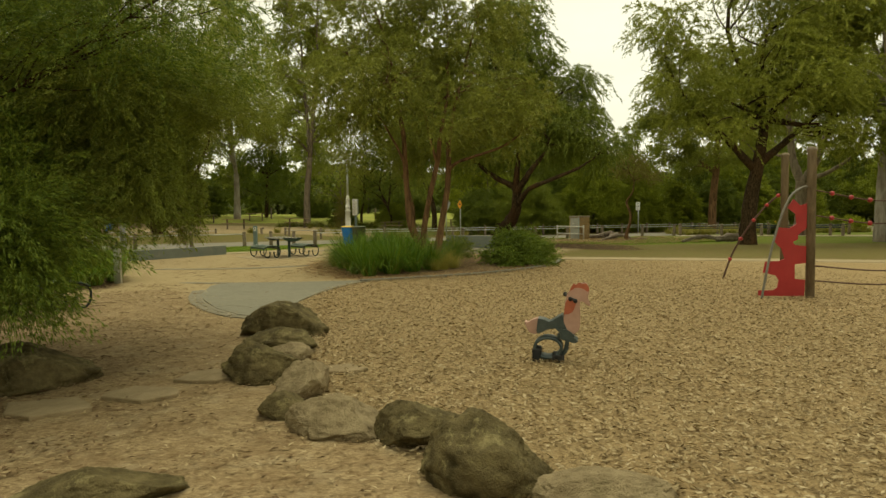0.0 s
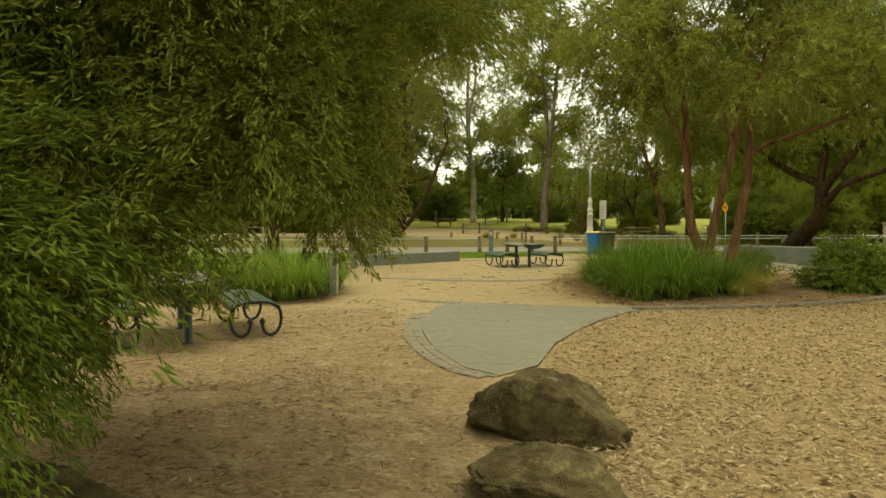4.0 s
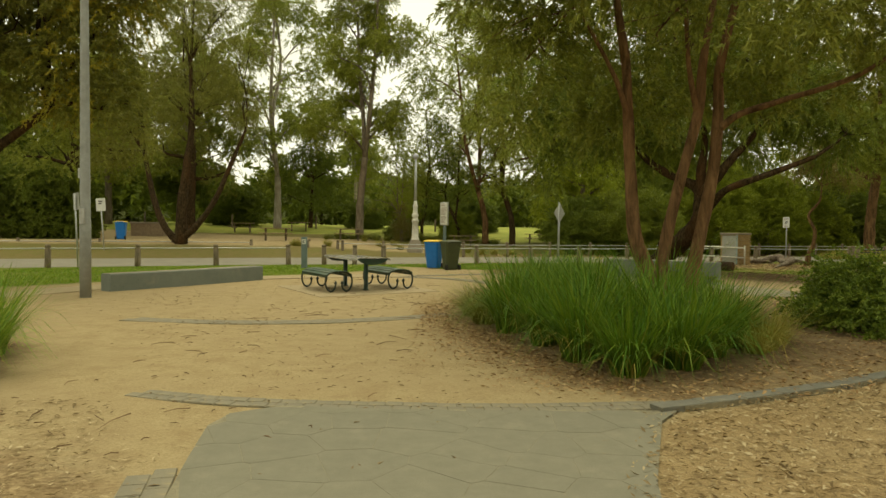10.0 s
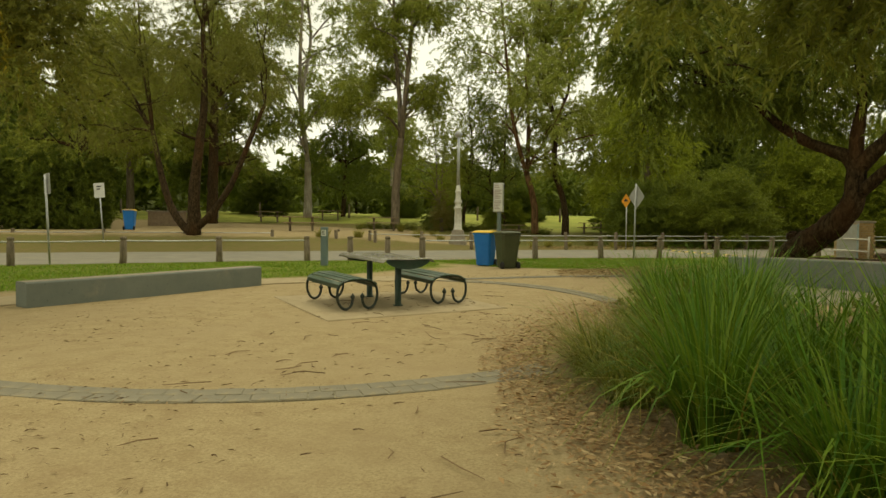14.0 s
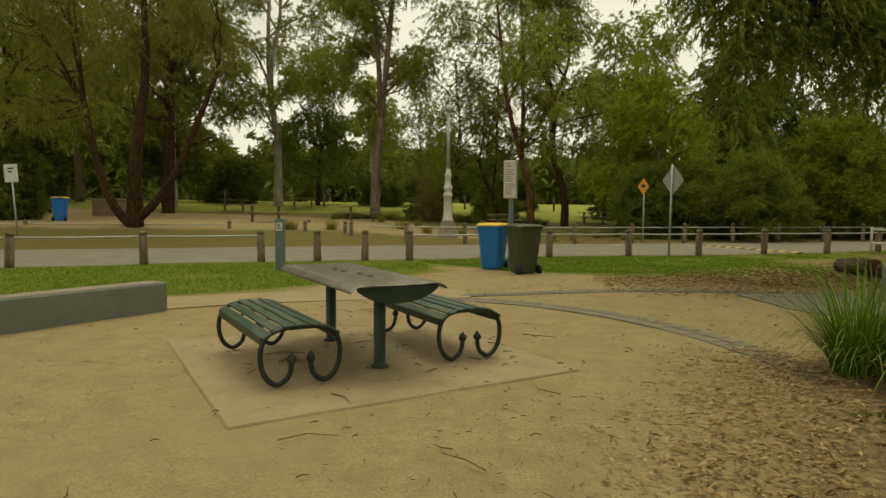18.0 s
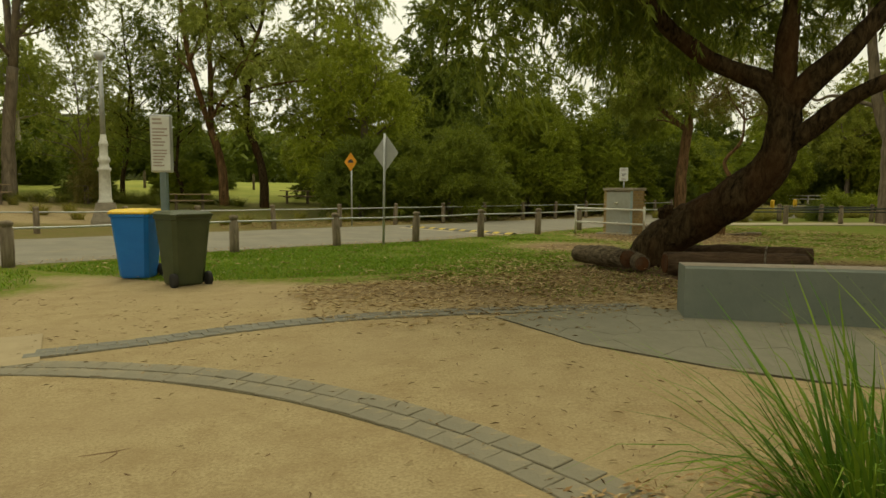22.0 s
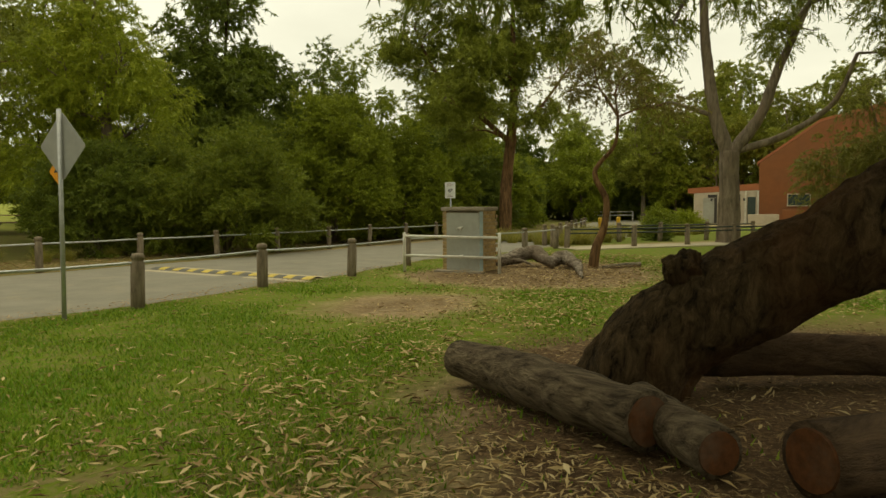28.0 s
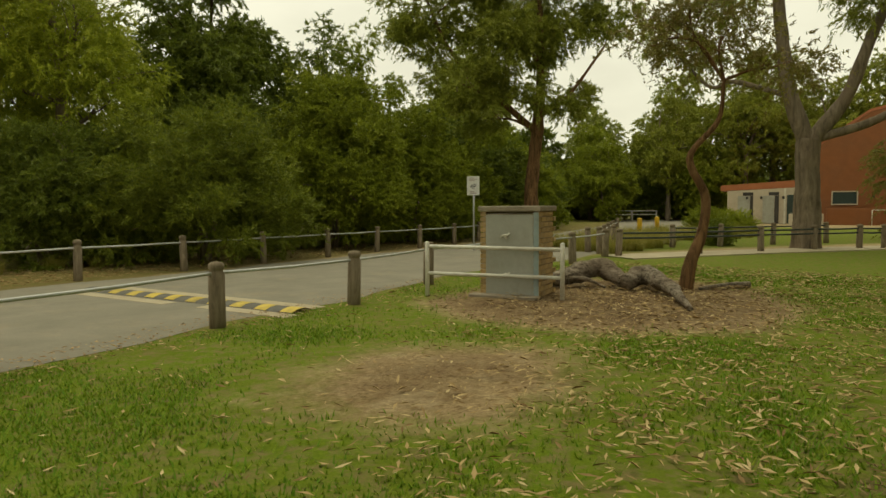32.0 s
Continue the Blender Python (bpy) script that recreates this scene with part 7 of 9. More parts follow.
# the leaning tree over the logs
tree("leaning_tree", "old dark-barked tree leaning over cut logs with drooping leaves", (2.65, 32.2),
     [([(-0.1, 0.25, -0.4), (0.03, -0.10, 0.28), (0.18, -0.42, 0.60), (0.34, -0.78, 0.85), (0.51, -1.18, 1.10), (0.66, -1.50, 1.40), (0.735, -1.69, 1.70), (0.755, -1.74, 2.05), (0.75, -1.75, 2.6)], [0.40, 0.36, 0.32, 0.30, 0.29, 0.265, 0.24, 0.225, 0.20], []),
      ([(0.75, -1.75, 2.4), (0.62, -1.55, 2.70), (0.35, -1.3, 2.88), (-0.05, -1.1, 3.1), (-0.6, -0.95, 3.5), (-1.4, -1.1, 4.1), (-2.7, -1.5, 4.7), (-3.8, -1.9, 4.7)], [0.18, 0.155, 0.14, 0.125, 0.105, 0.085, 0.06, 0.035], [0, 1, 6, 9, 13, 22, 23, 24, 25, 26, 27, 28, 29]),
      ([(0.75, -1.75, 2.45), (0.75, -1.75, 3.2), (0.85, -1.7, 4.0), (0.85, -1.4, 5.0)], [0.17, 0.14, 0.105, 0.075], [2, 3, 7, 11, 12, 14, 15, 16, 18, 19, 21]),
      ([(0.75, -1.76, 2.35), (0.92, -2.06, 2.72), (1.08, -2.35, 3.0), (1.4, -2.6, 3.5), (2.0, -2.7, 4.2)], [0.18, 0.16, 0.145, 0.12, 0.085], [4, 8, 17, 20]),
      ([(0.74, -1.72, 1.75), (0.94, -2.15, 2.12), (1.1, -2.5, 2.42), (1.35, -2.85, 2.62), (2.2, -3.2, 2.95), (3.3, -3.4, 3.4)], [0.15, 0.125, 0.11, 0.10, 0.085, 0.06], [5])],
     [(-1.3, 0.0, 4.9, 1.5, 1.4, 1.1), (-1.9, -1.3, 4.25, 0.7, 0.7, 0.6), (1.5, -0.5, 6.3, 2.0, 2.0, 1.4), (0.0, 1.1, 5.6, 1.8, 1.6, 1.3), (3.1, -2.0, 5.4, 1.7, 1.6, 1.2), (4.4, -2.6, 4.5, 1.5, 1.5, 1.0), (-0.3, -0.9, 4.4, 1.0, 0.9, 0.7), (1.3, 1.0, 7.0, 1.6, 1.6, 1.2), (2.2, -2.7, 4.8, 1.2, 1.0, 0.8), (0.2, -2.1, 4.9, 1.1, 1.0, 0.7), (-2.2, 0.6, 4.3, 0.9, 0.9, 0.7), (0.2, 0.6, 8.2, 2.0, 1.8, 1.3), (1.3, -0.4, 8.5, 1.8, 1.7, 1.3), (-1.7, 0.5, 6.6, 1.6, 1.5, 1.2), (1.2, 0.4, 9.8, 1.7, 1.6, 1.2), (0.3, 0.1, 10.8, 1.6, 1.5, 1.2), (3.5, -0.9, 7.4, 1.6, 1.5, 1.3), (3.9, -0.6, 5.7, 1.3, 1.3, 1.0), (-0.7, 0.5, 9.6, 1.6, 1.5, 1.2), (1.3, 0.2, 11.2, 1.6, 1.5, 1.0), (2.6, 0.9, 4.6, 1.3, 1.2, 0.9), (0.6, 1.4, 4.1, 1.2, 1.0, 0.7),
      (-3.0, -1.5, 5.0, 1.2, 1.1, 0.8), (-4.0, -1.9, 4.6, 0.9, 0.9, 0.8), (-3.95, -2.0, 3.2, 0.5, 0.45, 0.9), (-3.3, -1.8, 3.7, 0.45, 0.45, 0.7), (-4.7, -2.2, 5.3, 1.0, 1.0, 0.8), (-2.2, -1.3, 4.3, 0.7, 0.7, 0.6), (-3.4, -1.0, 6.3, 1.4, 1.3, 1.0), (-2.6, 0.0, 7.8, 1.5, 1.4, 1.1)],
     M_BARK_DARK, M_LEAF_LEANING, 10300, 24, 13, (0.15, 0.03), 0.55, 0.85, 0.35, 7, 0.6, 0.45, clumps=16, tuft=0.40)
kn = bmesh.new()
bmesh.ops.create_icosphere(kn, subdivisions=4, radius=1)
for v in kn.verts:
    q = v.co * 1.6
    v.co = v.co * (0.12 * (1 + 0.4 * noise.noise(q) + 0.2 * noise.noise(q * 3) + 0.1 * noise.noise(q * 8)))
knot = part("burl", kn, M_BARK_DARK, [o for o in scene.objects if o.name == "leaning_tree"][0], "gnarled burl on the trunk", True)
knot.matrix_basis = pose(0.0, -0.36, 0.88)

# yellowing gum left of the wall
tree("gum_tree", "broad gum with yellowing leaves behind tussock grass", (-15.9, 25.0),
     [([(0, 0, -0.1), (0.08, 0, 0.9), (-0.04, 0.05, 1.8), (0.1, 0.1, 2.9), (0.0, 0.2, 4.2)], [0.27, 0.22, 0.20, 0.17, 0.11], [0, 1, 2, 7, 8]),
      ([(0, 0, 2.5), (0.9, 0.3, 3.3), (2.0, 0.5, 4.2)], [0.15, 0.12, 0.09], [3, 4, 6, 12, 14]),
      ([(0, 0, 2.4), (-1.0, 0.1, 3.2), (-1.9, 0.3, 4.2)], [0.15, 0.12, 0.09], [5, 9, 10, 11])],
     [(0, 0, 6.2, 2.6, 2.4, 2.2), (0.6, 1.3, 7.6, 2.2, 2.0, 1.6), (-0.8, -0.8, 4.6, 1.9, 1.6, 1.5), (2.6, 0.3, 5.6, 1.9, 1.8, 1.7), (3.6, 0.5, 4.2, 1.2, 1.3, 1.2), (-2.6, 0.4, 5.2, 2.1, 1.9, 1.8), (2.6, -0.6, 7.0, 1.7, 1.6, 1.4), (0.2, 0.4, 9.4, 2.5, 2.2, 1.7), (2.8, 0.2, 8.8, 1.9, 1.8, 1.5), (-2.6, 0.3, 7.8, 2.3, 2.1, 1.7), (-4.4, 0.2, 6.2, 1.9, 1.8, 1.6), (-3.8, 0.0, 4.2, 1.5, 1.4, 1.1), (3.6, 0.4, 10.4, 2.0, 1.8, 1.5), (1.2, 0.0, 11.6, 2.2, 2.0, 1.5), (4.6, 0.3, 7.4, 1.4, 1.4, 1.3)],
     M_BARK_DARK, M_LEAF_CASUARINA, 9800, 24, 14, (0.13, 0.034), 0.5, 0.55, 0.3, 6, 0.7, 0.7, clumps=18, tuft=0.36,
     extra=([(3.3, -0.2, 4.9, 0.9, 0.9, 1.0), (3.0, -0.4, 6.5, 1.0, 0.9, 0.8), (4.4, -0.2, 6.6, 0.8, 0.8, 0.9), (1.0, -1.4, 6.0, 0.7, 0.7, 0.6)], M_LEAF_YELLOW, 420, 22))

# big gum beyond the playground
tree("gum_tree", "large spreading gum beyond the bark playground", (14.6, 31.5),
     [([(0, 0, -0.1), (0.1, 0, 1.8), (0.5, 0, 4.0), (0.9, 0.2, 6.0)], [0.42, 0.34, 0.28, 0.2], [0, 1, 2, 3, 9, 10, 11]),
      ([(0.4, 0, 3.5), (-1.2, 0, 5.2), (-2.6, 0.2, 6.6)], [0.2, 0.15, 0.1], [4, 5]),
      ([(0.5, 0, 3.8), (2.2, 0.2, 5.2), (3.6, 0.2, 6.4)], [0.2, 0.15, 0.1], [6, 7])],
     [(0.8, 0.2, 8.6, 2.6, 2.4, 2.2), (1.5, 1, 11.0, 2.8, 2.4, 2.0), (-0.6, -0.4, 6.6, 2.2, 1.8, 1.3), (2.2, -1.2, 7.4, 2.3, 1.9, 1.7), (-3.2, 0.3, 8.2, 2.2, 2.0, 1.6), (-3.8, 0.2, 10.4, 2.1, 2.0, 1.4), (4.2, 0.3, 7.6, 2.3, 2.2, 1.8), (5.4, 0.5, 5.2, 1.9, 1.9, 1.4), (3.8, 0.5, 10.4, 2.6, 2.2, 2.0), (0.0, 0.8, 13.2, 2.8, 2.4, 1.8), (-1.6, -1.5, 5.2, 1.5, 1.2, 0.9), (2.9, -1.8, 5.0, 1.5, 1.2, 1.0), (-3.0, 0.4, 6.0, 1.4, 1.3, 1.0)],
     M_BARK_DARK, M_LEAF_GUM, 6400, 26, 15, (0.15, 0.038), 0.7, 0.6, 0.3, 6, 0.7, 0.6, clumps=18, tuft=0.36)

# twisted small tree by the cabinet
tree("small_tree", "thin twisted tree with sparse bronze foliage", (11.0, 39.65),
     [([(0, 0, -0.1), (0.05, -0.1, 0.5), (0.18, -0.22, 1.0), (0.2, -0.25, 1.6), (0.02, -0.06, 2.25), (0.3, -0.4, 2.85), (0.35, -0.45, 3.5)], [0.13, 0.105, 0.085, 0.07, 0.055, 0.042, 0.03], [0, 1, 2, 3])],
     [(0.5, -0.3, 4.3, 0.9, 0.9, 0.75), (-0.5, 0.4, 4.2, 0.8, 0.8, 0.6), (1.1, -0.9, 3.7, 0.8, 0.8, 0.6), (0.2, 0.1, 5.0, 0.9, 0.9, 0.5)],
     M_BARK_RED, M_LEAF_PINK, 620, 20, 16, (0.075, 0.024), 0.4, 0.3, 0.35, 9, 0.8, 0.9)

# tall forked gum by the footpath
tree("gum_tree", "tall forked gum with sparse high foliage beside the footpath", (23.6, 43.4),
     [([(0, 0, -0.1), (0.0, 0, 1.6), (0.0, 0, 3.6)], [0.46, 0.38, 0.36], []),
      ([(0, 0, 3.3), (-0.35, 0.5, 5.2), (-0.5, 0.8, 7.6), (-0.7, 0.9, 10.5)], [0.28, 0.24, 0.2, 0.13], [0, 1, 2, 8, 9]),
      ([(0, 0, 3.4), (0.5, -0.9, 4.9), (0.8, -1.4, 6.6), (1.4, -2.2, 9.0)], [0.27, 0.2, 0.17, 0.1], [3, 4, 7]),
      ([(0.1, -0.2, 3.6), (0.9, -1.6, 4.1), (1.7, -3.0, 5.2), (2.2, -3.6, 7.0)], [0.16, 0.13, 0.10, 0.06], [5]),
      ([(-0.3, 0.5, 5.0), (-1.2, 1.9, 5.6), (-1.6, 2.6, 5.5), (-2.2, 3.4, 6.6)], [0.10, 0.075, 0.06, 0.04], [6, 10])],
     [(-0.8, 1.2, 12.0, 2.0, 2.0, 1.6), (-2.0, 2.6, 10.2, 1.5, 1.5, 1.2), (0.4, -0.4, 13.2, 1.8, 1.8, 1.3), (1.6, -2.6, 10.0, 1.6, 1.6, 1.3), (2.6, -4.4, 8.6, 1.6, 1.6, 1.2), (2.9, -5.0, 6.8, 1.2, 1.2, 1.0), (-2.6, 4.0, 7.4, 1.0, 1.0, 0.7), (1.2, -1.6, 7.8, 1.3, 1.3, 1.0), (-1.4, 1.9, 8.4, 1.2, 1.2, 1.0), (0.5, 0.1, 9.8, 1.4, 1.4, 1.0), (-1.9, 2.8, 6.6, 0.9, 0.9, 0.7)],
     M_BARK_GREY, M_LEAF_GUM, 3400, 26, 17, (0.15, 0.034), 0.6, 0.65, 0.3, 7, 0.6, 0.65, clumps=16, tuft=0.36)

# fork-stemmed tree beside the car park
tree("casuarina_tree", "dark three-stemmed tree beside the car park", (-19.6, 44.9),
     [([(0, 0, -0.1), (-0.9, 0, 0.9), (-1.6, 0.2, 2.4), (-2.2, 0.3, 5.0)], [0.2, 0.18, 0.16, 0.1], [0, 1, 7, 9, 10]),
      ([(0, 0, -0.1), (0.05, 0, 2.0), (0.3, 0, 4.0), (0.6, 0, 6.4), (0.5, 0.1, 10.0)], [0.34, 0.27, 0.22, 0.16, 0.09], [2, 3, 6, 8, 11]),
      ([(0.1, 0, 0.3), (0.9, 0, 1.0), (1.9, 0, 2.4), (2.9, 0, 4.6), (3.6, 0, 6.2)], [0.2, 0.17, 0.15, 0.11, 0.07], [4, 5])],
     [(-3.2, 0.3, 6.4, 2.3, 2.0, 2.2), (-2.4, 0, 9.4, 2.3, 2.0, 1.8), (0.5, 0.2, 8.2, 2.2, 2.2, 2.4), (1.0, 0.5, 11.2, 2.2, 2.0, 1.8), (3.4, 0, 7.6, 1.7, 1.8, 1.6), (3.0, 0.2, 10.0, 1.9, 1.8, 1.8), (0.2, 0.2, 13.6, 2.3, 2.2, 1.8), (-2.8, 0.2, 12.0, 2.2, 2.0, 1.7), (2.6, 0.2, 12.8, 2.0, 2.0, 1.6), (-4.6, 0.4, 8.6, 1.8, 1.8, 1.6), (-4.2, 0.3, 4.9, 1.5, 1.5, 1.1), (0.6, 0.2, 16.0, 2.0, 2.0, 1.6)],
     M_BARK_DARK, M_LEAF_CASUARINA, 3300, 30, 18, (0.16, 0.022), 0.8, 0.7, 0.35, 6, 0.6, 0.5, clumps=15, tuft=0.34)


def tall_gum(seed, leafm, bark, h=18.0, bare=0.3, wide=3.2, n=900, lean=0.0, leaf=(0.32, 0.07)):
    """Shapes for an upright gum: two crooked leaders from a fork, with boughs all the way up that end in open clumps."""
    rng = np.random.default_rng(seed)
    fork = h * bare
    lobes, stems = [], [([(0, 0, -0.1), (0.15 * lean, 0.05, fork * 0.5), (lean, 0, fork)], [h * 0.0135, h * 0.0112, h * 0.0095], [])]
    first = 2 * math.pi * rng.random()
    for side in range(2):
        way = first + math.pi * side + 0.5 * rng.normal()
        tall = h * (0.95 if side == 0 else 0.84)
        off = wide * (0.16 + 0.20 * side)
        line = [(lean, 0, fork * 0.97)]
        for j in range(1, 5):
            f = j / 4
            line.append((lean + math.cos(way) * off * f ** 0.8 + 0.018 * h * rng.normal(), math.sin(way) * off * f ** 0.8 + 0.018 * h * rng.normal(), fork + (tall - fork) * f))
        ids = [len(lobes)]
        lobes.append((line[-1][0], line[-1][1], tall, wide * 0.22, wide * 0.22, wide * 0.2))
        axis = spline(line, 24)
        turn = rng.random() * 6.28
        boughs = []
        for j in range(8):
            f = (j + 0.3 + 0.5 * rng.random()) / 8
            at = axis[min(23, int(f * 23))]
            turn += 2.4 + 0.5 * rng.normal()
            reach = wide * (0.42 + 0.38 * rng.random()) * (1.12 - 0.75 * f)
            up = reach * (0.35 + 0.5 * rng.random())
            tip = (at[0] + math.cos(turn) * reach, at[1] + math.sin(turn) * reach, at[2] + up)
            mid = (at[0] + math.cos(turn + 0.25) * reach * 0.45, at[1] + math.sin(turn + 0.25) * reach * 0.45, at[2] + up * 0.7)
            own = []
            for g, (c, k) in enumerate(((tip, 0.23), (mid, 0.17), ((tip[0] + 0.3 * rng.normal(), tip[1] + 0.3 * rng.normal(), tip[2] - 0.2 * wide), 0.15))):
                r = wide * k * (0.8 + 0.5 * rng.random())
                own.append(len(lobes))
                lobes.append((c[0], c[1], c[2] + 0.1 * r, r, r, r * 0.85))
            girth = h * 0.0042 * (1.1 - 0.7 * f)
            boughs.append(([tuple(at), mid, tip], [girth, girth * 0.75, girth * 0.4], own))
        stems.append((line, [h * 0.0075, h * 0.0062, h * 0.0048, h * 0.0034, h * 0.0018], ids))
        stems += boughs
    return dict(stems=stems, lobes=lobes, bark=bark, leaf=leafm, sprays=n, per=22, seed=seed, size=leaf, twig=0.6, droop=0.65, shell=0.2, sub=2, spread=0.75, clumps=9, tuft=0.42, along=True)


GUMS = [("gum_tree", "tall pale-trunked gum with open grey-green foliage", (-21.5, 68), tall_gum(30, M_LEAF_GREY, M_BARK_PALE, 27, 0.17, 7.4, 7600, 0.0, (0.19, 0.045))),
        ("gum_tree", "tall gum with a dark-based trunk on the far verge", (-12.6, 60.0), tall_gum(31, M_LEAF_GUM, M_BARK_GREY, 25, 0.25, 5.6, 6600, 0.4, (0.19, 0.045))),
        ("gum_tree", "slim gum with open grey-green foliage across the road", (-2.9, 60.5), tall_gum(32, M_LEAF_GREY, M_BARK_RED, 20, 0.2, 7.4, 4200, -0.6, (0.18, 0.04))),
        ("gum_tree", "dark leaning gum trunk with open foliage across the road", (-0.9, 59.6), tall_gum(33, M_LEAF_GUM, M_BARK_DARK, 19, 0.22, 4.4, 2800, -0.8, (0.18, 0.042)))]
for nm, lb, at, kw in GUMS:
    tree(nm, lb, at, **kw)


def beside(u, w, z, r):
    """A lobe u metres along the road and w metres away from it."""
    return (0.723 * u + 0.69 * w, -0.69 * u + 0.723 * w, z, r, r, r * 0.8)


tree("gum_tree", "tall dense gum behind the roadside bushes", (22.5, 55.2),
     [([(0, 0, -0.1), (0.05, 0, 2.5), (0.2, -0.2, 5.0), (0.3, -0.3, 7.5), (0.3, -0.2, 11.5)], [0.36, 0.31, 0.27, 0.2, 0.09], [2, 3, 6, 9, 10, 12, 13, 15]),
      ([(0.2, -0.2, 4.8), (-1.2, 1.2, 6.6), (-2.6, 2.6, 8.6), (-3.4, 3.4, 11)], [0.16, 0.12, 0.09, 0.05], [0, 1, 7, 8, 11, 14]),
      ([(0.25, -0.25, 5.5), (1.3, -1.2, 6.6), (2.3, -2.3, 8.6)], [0.11, 0.08, 0.05], [4, 5])],
     [beside(*q) for q in ((-4.7, 0.5, 9.2, 1.9), (-3.1, -0.6, 7.0, 1.7), (-1.2, -0.8, 8.5, 2.1), (1.0, 0.4, 9.3, 1.7), (1.8, -0.3, 6.4, 1.3), (3.6, 0.5, 9.8, 1.5), (-0.2, -1.0, 6.3, 1.2), (-5.8, 0.2, 10.6, 1.6), (-3.0, 1.0, 11.0, 2.0), (0.0, 0.0, 12.0, 2.2), (2.6, 0.6, 11.8, 1.8), (-4.2, 0.0, 13.0, 1.8), (-1.0, 0.3, 14.5, 2.0), (1.6, 0.2, 14.0, 1.6), (-2.2, 1.2, 5.6, 1.1), (-0.4, 1.6, 9.4, 1.6))],
     M_BARK_RED, M_LEAF_GUM, 9000, 22, 34, (0.17, 0.045), 0.55, 0.5, 0.35, 3, 0.7, 0.75, clumps=16, tuft=0.36, along=True)


def round_tree(h, w, seed, leafm, bark, n=700, low=0.3, leaf=(0.2, 0.05), droop=0.5):
    """Shapes for a full-crowned tree: rings of lobes from its lowest boughs to the top."""
    rng = np.random.default_rng(seed)
    lobes = []
    for ring, (cnt, f, out) in enumerate(((4, low + 0.10, 0.58), (5, low + 0.30, 0.62), (4, 0.5 + 0.5 * low, 0.46), (2, 0.84, 0.2))):
        for j in range(cnt):
            a = 2 * math.pi * (j + 0.5 * (ring % 2)) / cnt + rng.random() * 0.7
            r = w * (0.36 + 0.14 * rng.random()) * (0.85 if ring == 3 else 1.0)
            lobes.append((math.cos(a) * w * out, math.sin(a) * w * out, h * (f + 0.05 * rng.normal()), r, r, min(r, h * 0.17)))
    return dict(stems=[([(0, 0, -0.1), (0.1, 0, h * 0.2), (0.2, 0.1, h * 0.45)], [h * 0.022, h * 0.018, h * 0.013], list(range(len(lobes))))], lobes=lobes, bark=bark, leaf=leafm, sprays=n, per=22, seed=seed, size=leaf, twig=0.55, droop=droop, shell=0.5, sub=2, spread=0.7, clumps=14, tuft=0.38, along=True)


tree("gum_tree", "dark rounded gum across the road", (-19.3, 71.0), **round_tree(10, 3.6, 40, M_LEAF_DARK, M_BARK_DARK, 1900, 0.25))
tree("wattle_tree", "yellow-green wattle leaning over the bushes", (3.7, 56.8), **round_tree(12.2, 3.4, 41, M_LEAF_LIME, M_BARK_GREY, 4200, 0.2, (0.18, 0.035), 0.7))
tree("gum_tree", "tall gum behind the roadside trees", (3.4, 66.5), **round_tree(15, 4.2, 46, M_LEAF_GUM, M_BARK_DARK, 2200, 0.25, (0.24, 0.06)))
tree("pine_tree", "dark dense tree behind the roadside bushes", (9.7, 61.5), **round_tree(13.4, 3.6, 42, M_LEAF_DARK, M_BARK_DARK, 4400, 0.2, (0.22, 0.06)))
tree("gum_tree", "rounded green tree behind the roadside bushes", (18.6, 65.0), **round_tree(10.5, 3.6, 48, M_LEAF_BUSH, M_BARK_DARK, 2600, 0.2, (0.2, 0.05)))
tree("gum_tree", "dark green tree behind the roadside bushes", (14.6, 62.0), **round_tree(9.5, 3.2, 49, M_LEAF_DARK, M_BARK_DARK, 2200, 0.2, (0.2, 0.05)))
tree("gum_tree", "slim open gum behind the street lamp", (-8.2, 64.5), **tall_gum(50, M_LEAF_GUM, M_BARK_DARK, 11, 0.2, 4.6, 1000, 0.3, (0.17, 0.04)))
tree("gum_tree", "small forked gum behind the street lamp", (-5.0, 62.0), **tall_gum(51, M_LEAF_LEANING, M_BARK_DARK, 11, 0.15, 4.2, 900, -0.3, (0.17, 0.04)))
tree("gum_tree", "low open gum at the edge of the field", (-10.6, 67.0), **tall_gum(52, M_LEAF_GUM, M_BARK_GREY, 9, 0.15, 4.0, 800, 0.2, (0.17, 0.04)))
tree("olive_tree", "grey-green tree beside the building", (33.0, 41.5), **round_tree(8.2, 3.4, 43, M_LEAF_REEDY, M_BARK_GREY, 3400, 0.02, (0.15, 0.03), 0.6))
tree("gum_tree", "broad dark-trunked tree beside the car park", (-29.0, 50.0), **round_tree(16, 5.0, 44, M_LEAF_GUM, M_BARK_DARK, 2700, 0.2, (0.2, 0.045), 0.6))
tree("gum_tree", "tall dark gum behind the car park", (-25.5, 59.0), **round_tree(19, 4.6, 47, M_LEAF_CASUARINA, M_BARK_DARK, 2000, 0.25, (0.2, 0.045), 0.6))


